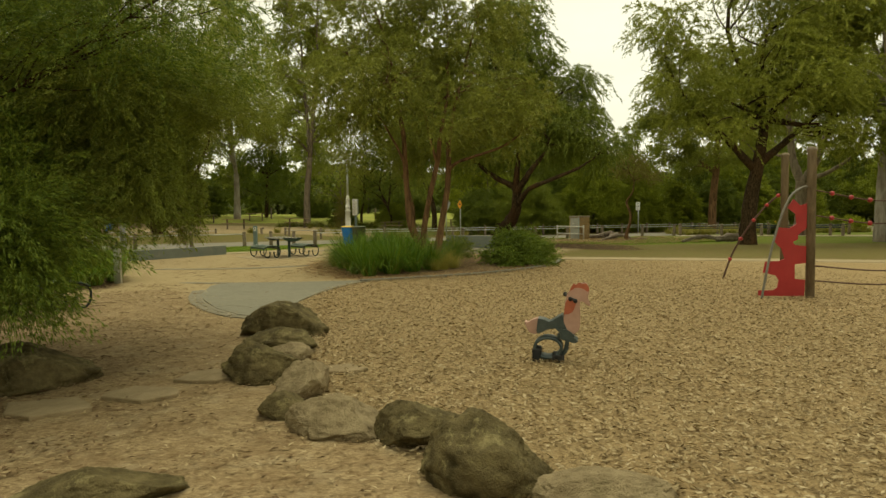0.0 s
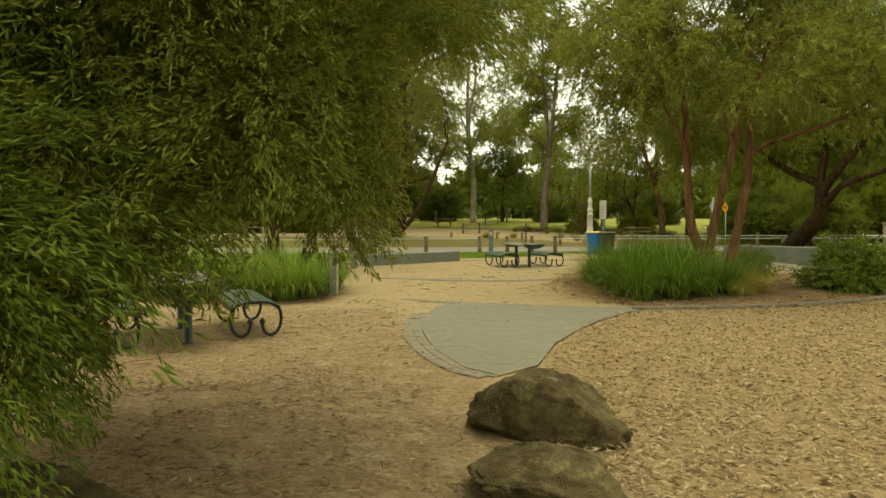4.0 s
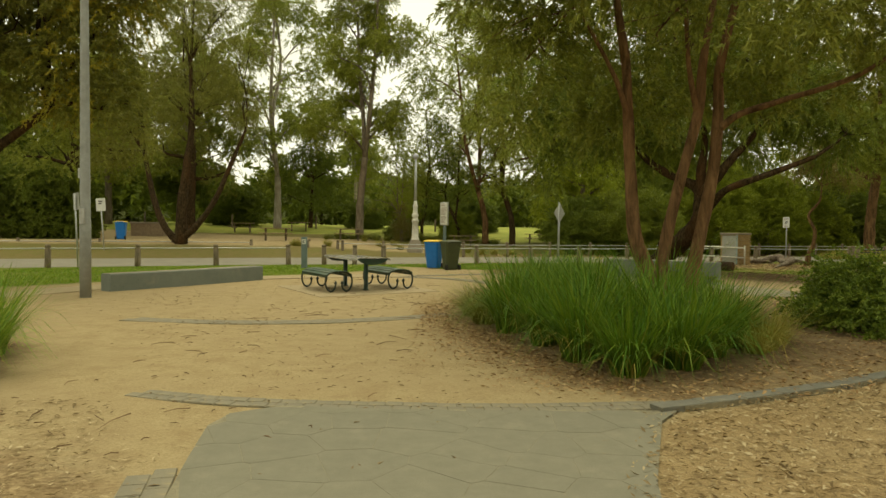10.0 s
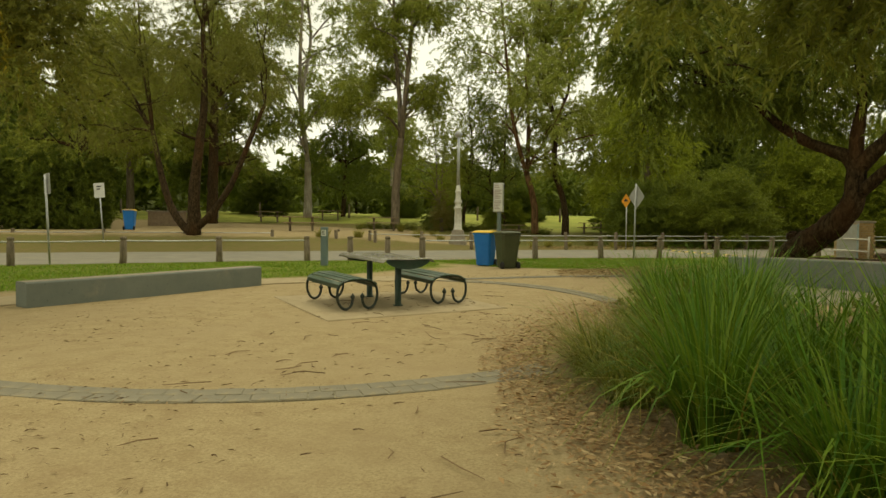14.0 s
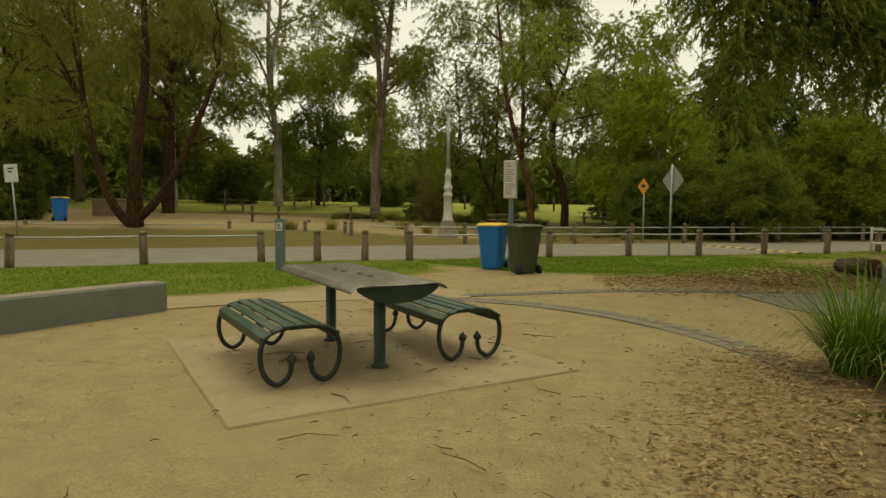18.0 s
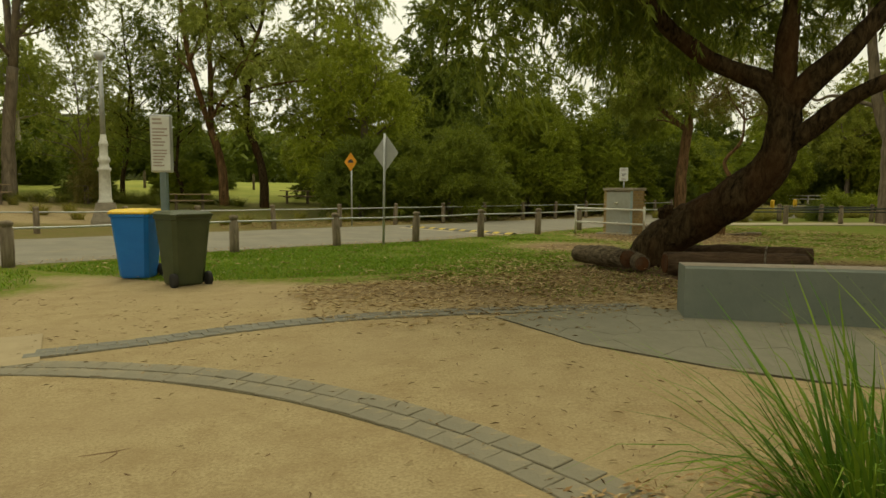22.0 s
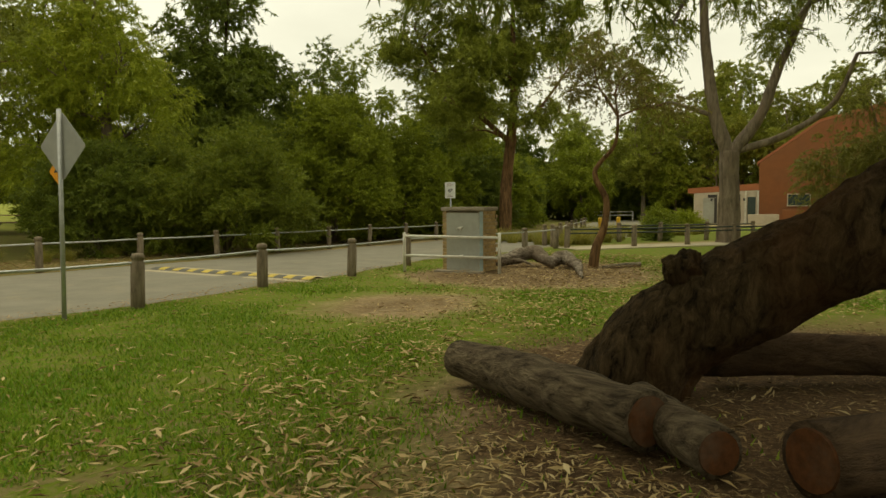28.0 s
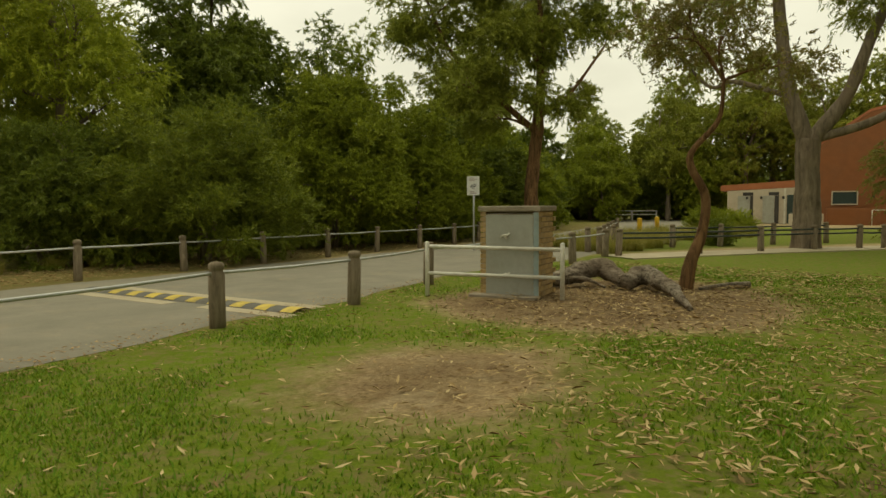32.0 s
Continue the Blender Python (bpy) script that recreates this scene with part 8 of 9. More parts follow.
def bush(name, label, x, y, w, h, seed, leafm, n=900, leaf=(0.16, 0.05), droop=0.15):
    rng = np.random.default_rng(seed)
    t = thing(name, label, "bush", pose(x, y, float(rise(x, y))), "roadside bushes")
    lobes = []
    for cnt, f, out, r, rz in ((6, 0.20, 0.62, 0.42, 0.22), (6, 0.48, 0.56, 0.42, 0.24), (3, 0.76, 0.26, 0.40, 0.20)):
        for j in range(cnt):
            a = 2 * math.pi * j / cnt + 0.8 * rng.random()
            q = w * r * (0.85 + 0.3 * rng.random())
            lobes.append((math.cos(a) * w * out, math.sin(a) * w * out, h * (f + 0.05 * rng.normal()), q, q, h * rz))
    for j in range(5):
        a = 1.3 * j
        bm = bmesh.new()
        tube(bm, spline([(0.1 * math.cos(a), 0.1 * math.sin(a), -0.1), (w * 0.15 * math.cos(a), w * 0.15 * math.sin(a), h * 0.3), lobes[j][:3]], 6), ramped([h * 0.016, h * 0.01, h * 0.004], 6), 6)
        part("stem", bm, M_BARK_GREY, t, "", True)
    shared("crown", crown_mesh("crown", lobes, n, 22, leafm, seed, leaf, 0.4, droop, 0.9, 0.72, 0.6, 0.0, 22, 0.27), None, t)
    return t


bush("bush", "broad olive-green roadside bush", 6.6, 51.8, 3.2, 4.3, 60, M_LEAF_LIMEDARK, 6000, (0.14, 0.026))
bush("bush", "tall dense rounded green bush", 12.2, 55.0, 3.1, 6.6, 61, M_LEAF_BUSH, 9000, (0.115, 0.042))
bush("bush", "dense rounded green bush", 16.4, 56.2, 2.6, 5.9, 62, M_LEAF_BUSH, 7000, (0.115, 0.042))
bush("bush", "low olive roadside bush", 2.9, 53.2, 2.4, 3.8, 63, M_LEAF_DARK, 3600, (0.14, 0.03))
bush("bush", "dark leafy roadside bush", 9.5, 57.5, 3.2, 5.6, 64, M_LEAF_DARK, 3600, (0.15, 0.045))
bush("shrub", "low dark green shrub in the garden bed", 2.3, 19.75, 1.05, 0.95, 65, M_LEAF_WATTLE, 1900, (0.07, 0.022))
bush("shrub", "thin bronze-leaved shrub behind the street lamp", -9.3, 59.5, 0.7, 2.8, 70, M_LEAF_PINK, 420, (0.1, 0.03))
bush("shrub", "bright green shrub before the building", 29.8, 50.9, 0.8, 1.5, 67, M_LEAF_BUSH, 700, (0.11, 0.03))
bush("shrub", "bright green shrub before the building", 31.2, 50.2, 0.9, 1.2, 68, M_LEAF_LIME, 700, (0.11, 0.03))
bush("shrub", "dark green shrub beside the footpath fence", 23.2, 46.4, 0.5, 0.8, 69, M_LEAF_DARK, 500, (0.08, 0.025))
bush("shrub", "low leafy shrub in the garden bed", 0.4, 22.6, 0.6, 0.75, 66, M_LEAF_DARK, 300, (0.07, 0.025))
HEDGE = [bush("bush", "roadside bush in a dense hedge", 20.5, 58.5, 2.4, 4.4, 70, M_LEAF_BUSH, 2600, (0.19, 0.06)),
         bush("bush", "roadside bush in a dense hedge", 25, 60.5, 2.6, 4.6, 71, M_LEAF_DARK, 2600, (0.19, 0.06)),
         bush("bush", "dark dense bush under the trees across the road", -28.6, 47.8, 2.4, 4.4, 72, M_LEAF_DARK, 2400, (0.19, 0.06))]
for k, (x, y, w, h) in enumerate([(29.5, 63.5, 2.8, 5.0), (34, 68, 3.0, 5.2), (38.5, 72, 3.0, 5.6), (43, 77, 3.2, 6), (-5, 63.5, 1.8, 2.2), (-9.5, 62, 1.4, 1.5), (36, 75, 4.0, 8), (41, 81, 4.2, 9), (46, 86, 4.2, 9), (51, 84, 4.2, 9), (56, 80, 4.0, 8.5), (61, 75, 4.0, 8), (27.5, 64, 3.2, 6.5), (32, 69, 3.4, 7)]):
    ob = copy_thing(HEDGE[k % 2], pose(x, y, float(rise(x, y)), 0, 0, 77 * k))
    ob.scale = (w / 2.5, w / 2.5, h / 4.5)
for k, (x, y, w, h) in enumerate([(-31, 47.5, 2.8, 5.0), (-36, 45, 3.0, 4.5), (-42, 44, 3.0, 5.0), (-33, 54, 3.0, 4.6), (-26, 71, 3.0, 4.2), (-40, 66, 3.0, 5.0), (-14.5, 73, 2.2, 3.0), (-4, 74, 2.6, 3.6), (4, 67, 2.6, 3.6)]):
    ob = copy_thing(HEDGE[2 - k % 3 // 2], pose(x, y, float(rise(x, y)), 0, 0, 61 * k))
    ob.scale = (w / 2.6, w / 2.6, h / 4.6)

# far trees: a few shapes shared by many
PROTO = []
for k, (h, w, lm, bk, lw) in enumerate([(15, 5.0, M_LEAF_GUM, M_BARK_GREY, 0.3), (12, 4.4, M_LEAF_DARK, M_BARK_DARK, 0.18), (17, 4.6, M_LEAF_GREY, M_BARK_PALE, 0.36), (10, 4.2, M_LEAF_BUSH, M_BARK_GREY, 0.15)]):
    kw = round_tree(h, w, 80 + k, lm, bk, 1900, lw, (0.34, 0.1), 0.5)
    PROTO.append(tree("far_tree", ("tall gum at the edge of the park", "dark rounded tree at the edge of the park", "pale tall gum at the edge of the park", "leafy green tree at the edge of the park")[k], (-70 + 8 * k, 96 + 3 * k), group="trees round the park", **kw))
rng = np.random.default_rng(9)
SPOTS = []
for k in range(26):
    x = -92 + k * 5.2
    SPOTS.append((x + rng.normal() * 1.5, 92 + 0.3 * x + 12 * rng.random(), k if x < 0 else 1 + 2 * (k % 2), (0.66 if k >= 10 else 1.0) if x < 0 else 0.7))
for k in range(14):
    SPOTS.append((-40 - 3.0 * k + rng.normal(), 62 - 2.6 * k + rng.normal() * 2, k + 1, 1.0))
for q in [(-36, 66), (-32, 72), (-27.5, 63.5), (-41, 60), (-46, 52), (-38, 50), (60, 84), (68, 72), (74, 58), (70, 44), (66, 36), (56, 30), (33, 74), (40, 79), (44, 86), (52, 92), (36, 33), (43, 38), (48, 31)]:
    SPOTS.append((*q, len(SPOTS), 0.9))
for q in [(50, 74), (56, 71), (58, 68.5), (61, 66), (46, 79), (64, 60), (53, 78)]:
    SPOTS.append((*q, 3 * (len(SPOTS) % 2), 0.85))
for q in [(66, 66), (69, 58), (62, 74)]:
    SPOTS.append((*q, 0, 1.05))
for q in [(9.5, 66), (14, 70), (20, 72), (25, 66), (30, 70)]:
    SPOTS.append((*q, 1 + 2 * (len(SPOTS) % 2), 0.76))
for q in [(22, 33), (27, 27), (36, 20), (25, 31), (44, 14)]:
    SPOTS.append((*q, len(SPOTS), 0.85))
for k in range(12):
    a = math.pi + (k + 0.5) / 12 * math.pi
    SPOTS.append((38 * math.cos(a), -8 + 26 * math.sin(a), k, 1.0))
for x, y, k, big in SPOTS:
    s = big * (0.85 + 0.3 * rng.random())
    ob = copy_thing(PROTO[k % 4], pose(x, y, float(rise(x, y)), 0, 0, rng.random() * 360))
    ob.scale = (s, s, s * (0.9 + 0.2 * rng.random()))

# the woods that close the park, low and dense
low = []
for k in range(60):
    x = -125 + k * 3.4
    y = 102 + 0.3 * x + 4 * math.sin(k)
    low.append((x, y, float(rise(x, y)) + 2.8 + 0.8 * math.sin(k * 2.3), 3.2, 2.8, 3.4 + 0.9 * math.sin(k * 1.7)))
for k in range(26):
    low.append((79 + 3 * math.sin(k), 10 + 3.6 * k, 3.0, 3.0, 3.0, 3.2 + math.sin(k * 1.9)))
    low.append((-92 + 2 * math.sin(k), -20 + 3.6 * k, 3.0, 3.0, 3.0, 3.2 + math.sin(k * 1.9)))
for k in range(24):
    low.append((-90 + 7.2 * k, -40 + 3 * math.sin(k), 3.0, 3.0, 3.0, 3.2))
tagged(shared("far_woods", crown_mesh("far_woods", low, 9500, 11, M_LEAF_DARK, 91, (1.0, 0.42), 1.6, 0.5, 0.7, 0.5, 0.9)), "dense low green woods closing the park", "woods", kind="stuff")

# ---- tussocks and other grasses ----
def blades_mesh(name, n, h, r, lean, width, mat, seed, segs=5, floppy=0.75):
    """Long arching blades fanning out from one crown of roots."""
    rng = np.random.default_rng(seed)
    a = rng.random(n) * 2 * np.pi
    rad = r * np.sqrt(rng.random(n))
    base = np.stack([np.cos(a) * rad, np.sin(a) * rad, np.full(n, -0.02)], 1)
    a2 = a + rng.normal(size=n) * 0.6
    outv = np.stack([np.cos(a2), np.sin(a2), np.zeros(n)], 1)
    side = np.stack([-np.sin(a2), np.cos(a2), np.zeros(n)], 1)
    ln = lean * (0.15 + 1.0 * rng.random(n) ** 1.3 + 0.3 * rad / r)
    H = h * (0.55 + 0.5 * rng.random(n))
    fl = floppy * np.clip(rng.random(n) ** 1.5 * (0.5 + ln / lean), 0, 1.1)
    V = np.empty((n, segs * 2 + 1, 3))
    for k in range(segs + 1):
        u = k / segs
        p = base + outv * (ln * H * u ** 1.45)[:, None]
        p[:, 2] += H * (u - fl * u ** 3)
        w = width * (1 - u) ** 0.6 * (0.8 + 0.4 * np.sin(a * 7))
        if k < segs:
            V[:, 2 * k] = p + side * w[:, None] * 0.5
            V[:, 2 * k + 1] = p - side * w[:, None] * 0.5
        else:
            V[:, 2 * k] = p
    T = []
    for k in range(segs - 1):
        T += [(2 * k, 2 * k + 1, 2 * k + 3), (2 * k, 2 * k + 3, 2 * k + 2)]
    T.append((2 * segs - 2, 2 * segs - 1, 2 * segs))
    T = np.array(T)[None] + (np.arange(n) * (segs * 2 + 1))[:, None, None]
    return raw_mesh(name, V.reshape(-1, 3), T.reshape(-1, 3), mat)


TUS = [blades_mesh("blades", 470, 1.14, 0.17, 0.72, 0.0205, M_TUSSOCK, 100 + k, 5, 0.85) for k in range(3)]
TUSY = [blades_mesh("blades", 460, 1.18, 0.19, 0.78, 0.020, M_TUSSOCK_Y, 110 + k, 5, 0.85) for k in range(2)]
DRYT = [blades_mesh("blades", 520, 0.62, 0.13, 0.6, 0.006, M_DRYGRASS, 120 + k) for k in range(2)]
MOUND = [blades_mesh("blades", 620, 0.72, 0.24, 1.15, 0.010, M_REED_GREEN, 150 + k, 5, 1.05) for k in range(2)]
DEAD = [blades_mesh("dry_blades", 46, 0.8, 0.2, 1.3, 0.010, M_DRYGRASS, 140 + k, 5, 0.9) for k in range(2)]
REED = [blades_mesh("blades", 260, 0.7, 0.25, 0.6, 0.014, M_REED, 130 + k) for k in range(2)]


def tussock(meshes, k, x, y, s, z, label, group):
    ob = thing("grass_tussock", label, "grass", pose(x, y, z, 0, 0, 71 * k), group)
    ob.scale = (s, s, s * (0.9 + 0.05 * (k % 4)))
    shared("green_tuft", meshes[k % len(meshes)], None, ob)
    shared("dry_tuft", DEAD[k % 2], None, ob)["label"] = "straw-coloured dead blades"
    return ob


for k, (x, y, s) in enumerate([(-1.85, 16.3, 1.0), (-1.3, 16.6, 1.0), (-2.2, 17.0, 0.95), (-1.55, 17.4, 1.0), (-0.8, 17.3, 0.95), (-2.5, 17.9, 1.0), (-1.9, 18.2, 1.05), (-1.1, 18.1, 1.0), (-0.35, 17.9, 0.95),
                               (-2.85, 18.9, 1.0), (-2.2, 19.1, 1.0), (-1.6, 19.0, 0.95), (-2.5, 20.1, 1.0), (-1.7, 20.1, 1.0), (-1.9, 21.2, 1.0),
                               (-2.45, 21.7, 1.0), (-1.5, 23.3, 0.9), (-1.0, 24.0, 0.9), (-0.3, 20.8, 0.8), (0.3, 20.3, 0.7)]):
    tussock(TUS, k, x, y, s * (0.95 + 0.06 * (k * 7 % 5)), 0.03, "tall green strap-leaved tussock in the garden bed", "tussocks in the garden bed")
tussock(TUS, 5, -1.95, 25.0, 0.98, 0.02, "green strap-leaved tussock at the corner of the bed", "tussocks in the garden bed")
tussock(TUS, 6, -1.35, 24.75, 0.95, 0.02, "green strap-leaved tussock at the corner of the bed", "tussocks in the garden bed")
tussock(TUS, 8, -1.6, 24.4, 0.95, 0.02, "green strap-leaved tussock at the corner of the bed", "tussocks in the garden bed")
for k, (x, y, s) in enumerate([(-3.15, 19.8, 1.0), (-3.3, 20.6, 1.0), (-2.75, 21.2, 1.05), (-2.85, 20.5, 1.0), (-3.1, 21.1, 0.85), (-2.5, 21.9, 0.9)]):
    tussock(MOUND, k, x, y, s, 0.02, "low drooping olive grass mound at the edge of the bed", "tussocks in the garden bed")
scatter_edge = [(-2.95, 22.9), (-2.45, 22.6), (-2.0, 22.9), (-2.35, 23.4), (-1.8, 23.5), (-2.75, 22.3)]
for k, (x, y, s) in enumerate([(0.0, 17.75, 1.15), (0.3, 18.15, 0.9), (0.1, 18.7, 1.1), (-0.2, 17.45, 0.7)]):
    tussock(DRYT, k, x, y, s, 0.03, "pale dry fine-leaved grass clump", "dry grass clumps")
for k, (x, y, s) in enumerate([(-8.3, 14.9, 0.98), (-8.0, 15.75, 0.85), (-8.9, 15.6, 1.0), (-8.5, 16.6, 0.9), (-9.3, 14.6, 1.0), (-9.7, 15.8, 1.05), (-9.4, 16.9, 1.0), (-10.4, 14.8, 1.0), (-10.9, 16.1, 1.05), (-10.5, 17.2, 1.0), (-11.6, 15.1, 1.0), (-12.1, 16.6, 1.05), (-12.9, 15.4, 1.0), (-13.5, 16.7, 1.0), (-14.6, 15.6, 1.0), (-8.1, 14.25, 0.85), (-7.95, 14.75, 0.8), (-8.8, 14.1, 0.95), (-9.6, 13.9, 0.95), (-10.6, 14.0, 1.0), (-11.8, 14.1, 1.0)]):
    tussock(TUSY, k, x, y, s, 0.03, "tall bright green tussock beside the tap", "tussocks beside the tap")
rng = np.random.default_rng(77)
for k in range(46):
    x = -14 + k * 1.05 + rng.normal() * 0.4
    y = (44.6 + 0.41 * x) / 0.92 + 0.4 * rng.random() + (1.2 if x > 0 else 4.0)
    if -12 < x < 0.5:
        y = 52 + rng.normal() * 1.5
    tussock(REED, k, x, y, 0.7 + 0.5 * rng.random(), float(rise(x, y)), "brown-green reedy clump on the far verge", "verge grasses")
for k in range(120):
    x = 17 + rng.random() * 15
    y = 46.0 + rng.random() * 5 + (x - 17) * 0.2
    tussock(REED, k, x, y, 0.7 + 0.4 * rng.random(), 0.0, "brown-green reedy clump between road and path", "verge grasses")

for k in range(26):
    x = -15 + k * 0.52 + 0.2 * rng.normal()
    y = 59.5 + 0.12 * (x + 15) + 0.5 * rng.normal()
    tussock(MOUND, k, x, y, 0.7 + 0.5 * rng.random(), float(rise(x, y)), "dark green reedy clump at the edge of the field", "verge grasses")

dryb = thing("dead_branch", "pale curved dead branch resting on tussock grass", "branch", pose(-8.9, 14.6, 0.0))
bm = bmesh.new()
tube(bm, spline([(-0.5, -0.3, 0.02), (-0.25, -0.2, 0.42), (0.15, -0.15, 0.52), (0.55, -0.15, 0.40), (0.75, -0.2, 0.30)], 16), ramped([0.012, 0.022, 0.02, 0.016, 0.01], 16), 8, True, 0.3, 2)
part("branch", bm, M_TIMBER, dryb, "", True)


for k, (x, y) in enumerate(scatter_edge):
    bush("shrub", "low round-leaved olive ground cover in the garden bed", x + 0.6, y, 0.33, 0.38, 190 + k, M_LEAF_COVER, 260, (0.055, 0.034), 0.1)


# ---- loose things on the ground ----
def scatter(name, poly, n, size, mat, seed, label, category, lift=0.012, tilt=0.35, edge=0.3, keep=None, aspect=0.3):
    rng = np.random.default_rng(seed)
    P = np.array(poly)
    lo, hi = P.min(0), P.max(0)
    q = lo + rng.random((int(n * 3), 2)) * (hi - lo)
    d = inside(poly, q[:, 0], q[:, 1])
    q = q[(d > -edge * rng.random(len(q)) ** 2)]
    if keep is not None:
        q = q[keep(q, rng)]
    q = q[:n]
    n = len(q)
    a = rng.random(n) * 2 * np.pi
    way = np.stack([np.cos(a), np.sin(a), rng.normal(size=n) * tilt * 0.6], 1)
    base = np.stack([q[:, 0], q[:, 1], rise(q[:, 0], q[:, 1]) + lift * (0.2 + rng.random(n))], 1)
    L = size * (0.5 + rng.random(n))
    nrm = unit(np.stack([rng.normal(size=n) * tilt, rng.normal(size=n) * tilt, np.ones(n)], 1))
    way = unit(way)
    side = unit(np.cross(nrm, way))
    up = np.cross(way, side)
    W = L * aspect * (0.7 + 0.6 * rng.random(n))
    curl = (rng.random(n) - 0.3) * 0.18
    v = np.empty((n, 4, 3))
    v[:, 0] = base
    v[:, 1] = base + way * (L * 0.5)[:, None] + side * (W * 0.5)[:, None] + up * (L * curl)[:, None]
    v[:, 2] = base + way * L[:, None]
    v[:, 3] = base + way * (L * 0.45)[:, None] - side * (W * 0.5)[:, None] + up * (L * curl)[:, None]
    v[..., 2] = np.maximum(v[..., 2], 0.002 + rise(v[..., 0], v[..., 1]))
    t = np.empty((n, 2, 3), np.int32)
    k = np.arange(n)[:, None] * 4
    t[:, 0] = k + np.array([0, 2, 1]) * 1
    t[:, 1] = k + np.array([0, 3, 2])
    return tagged(new(name, raw_mesh(name, v.reshape(-1, 3), t.reshape(-1, 3), mat)), label, category, kind="stuff")


NEAR_BARK = [(-0.9, 4.6), (-1.6, 6.5), (-2.2, 9), (-2.5, 11.5), (-2.3, 13.6), (-1.8, 15), (-0.8, 15.6), (1.4, 17.1), (3.3, 19.5), (3.9, 21.5), (9, 20.4), (12, 14), (10, 6), (6, 2.0), (2.0, 1.0), (1.3, 1.5), (0.6, 3.4)]
scatter("bark_chips", NEAR_BARK, 180000, 0.046, M_CHIP, 1, "golden brown bark chips covering the playground", "bark chips", 0.02, 0.4, 0.25, lambda q, r: r.random(len(q)) < np.clip(1.35 - q[:, 1] / 17, 0.25, 1) * np.clip(1.25 - (q[:, 0] - 3.0) / 7.0, 0.04, 1))
scatter("soil_chips", SOIL, 13000, 0.055, M_CHIP, 2, "stray bark chips on bare soil", "bark chips", 0.012, 0.25, 0.5, lambda q, r: (q[:, 1] > 1) & (q[:, 0] > -9) & (r.random(len(q)) < 0.8), 0.22)
SANDY = [(-3.2, 9.6), (-5.2, 14.2), (-6.4, 15.4), (-7.0, 17), (-9.5, 20), (-11.2, 23.4), (-9.2, 28), (-6.5, 33), (-2.5, 32.8), (-1.4, 29.6), (-0.6, 27.2), (0.4, 26.3), (-2.2, 26), (-3.8, 22.5), (-4.1, 20.6), (-3, 17.2), (-2.2, 15.4)]
scatter("sand_debris", SANDY, 9500, 0.05, M_FALLEN, 3, "dry leaves and bark flakes on packed sand", "leaf litter", 0.006, 0.15, 0.3, lambda q, r: r.random(len(q)) < 0.12 + 0.88 * (np.sin(q[:, 0] * 1.3 + 1) * np.sin(q[:, 1] * 0.9) + 0.4 * r.normal(size=len(q)) > 0.25), 0.15)
scatter("path_debris", [(-3, 9), (-6.5, 15), (-12, 13), (-12, 8.5), (-6, 8)], 22000, 0.045, M_CHIP, 4, "bark flakes and dry leaves on sandy soil", "leaf litter", 0.006, 0.15, 0.5, lambda q, r: (inside(PAVE_A, q[:, 0], q[:, 1]) < -0.05) & (r.random(len(q)) < 0.35 + 0.65 * (np.sin(q[:, 0] * 2.3 + q[:, 1]) * np.sin(q[:, 1] * 1.9) + 0.5 * r.normal(size=len(q)) > -0.1)), 0.2)
scatter("leaf_litter", LEAFY, 18000, 0.062, M_FALLEN, 5, "brown dry gum leaves thick under the leaning tree", "leaf litter", 0.015, 0.3, 1.6, None, 0.16)
scatter("bed_mulch", BED, 26000, 0.055, M_BEDLEAF, 6, "brown leaf and bark mulch in the garden bed", "mulch", 0.05, 0.4, 1.3, None, 0.3)
scatter("cabinet_litter", LITTER2, 3000, 0.075, M_FALLEN, 7, "dry leaves and bark round the cabinet", "leaf litter", 0.012, 0.3, 0.8, None, 0.25)
NEAR_LAWN = [(-4.5, 33.8), (-6.9, 36.4), (-3.4, 38.5), (1.2, 39.8), (5.9, 41.9), (9.5, 44.0), (14, 44.6), (16, 36), (9.5, 32.4), (6, 33.8), (3, 34.2), (0.6, 33.2), (-1.5, 32.6), (-0.5, 29.8), (3, 29), (4, 31), (2.5, 33)]
scatter("lawn_leaves", NEAR_LAWN, 26000, 0.086, M_TANLEAF, 8, "tan fallen gum leaves scattered on the lawn", "leaf litter", 0.065, 0.3, 0.3, lambda q, r: r.random(len(q)) < np.clip(0.45 + (q[:, 0] + 1.0) / 4 + (33.5 - q[:, 1]) / 3, 0.10, 1) * np.where(np.sin(q[:, 0] * 5.1 + 2 * np.sin(q[:, 1] * 3.3)) * np.sin(q[:, 1] * 4.7 + q[:, 0]) > -0.1, 1.0, 0.3) * np.where(inside(LITTER, q[:, 0], q[:, 1]) > -0.2, 0.12, 1.0), 0.2)


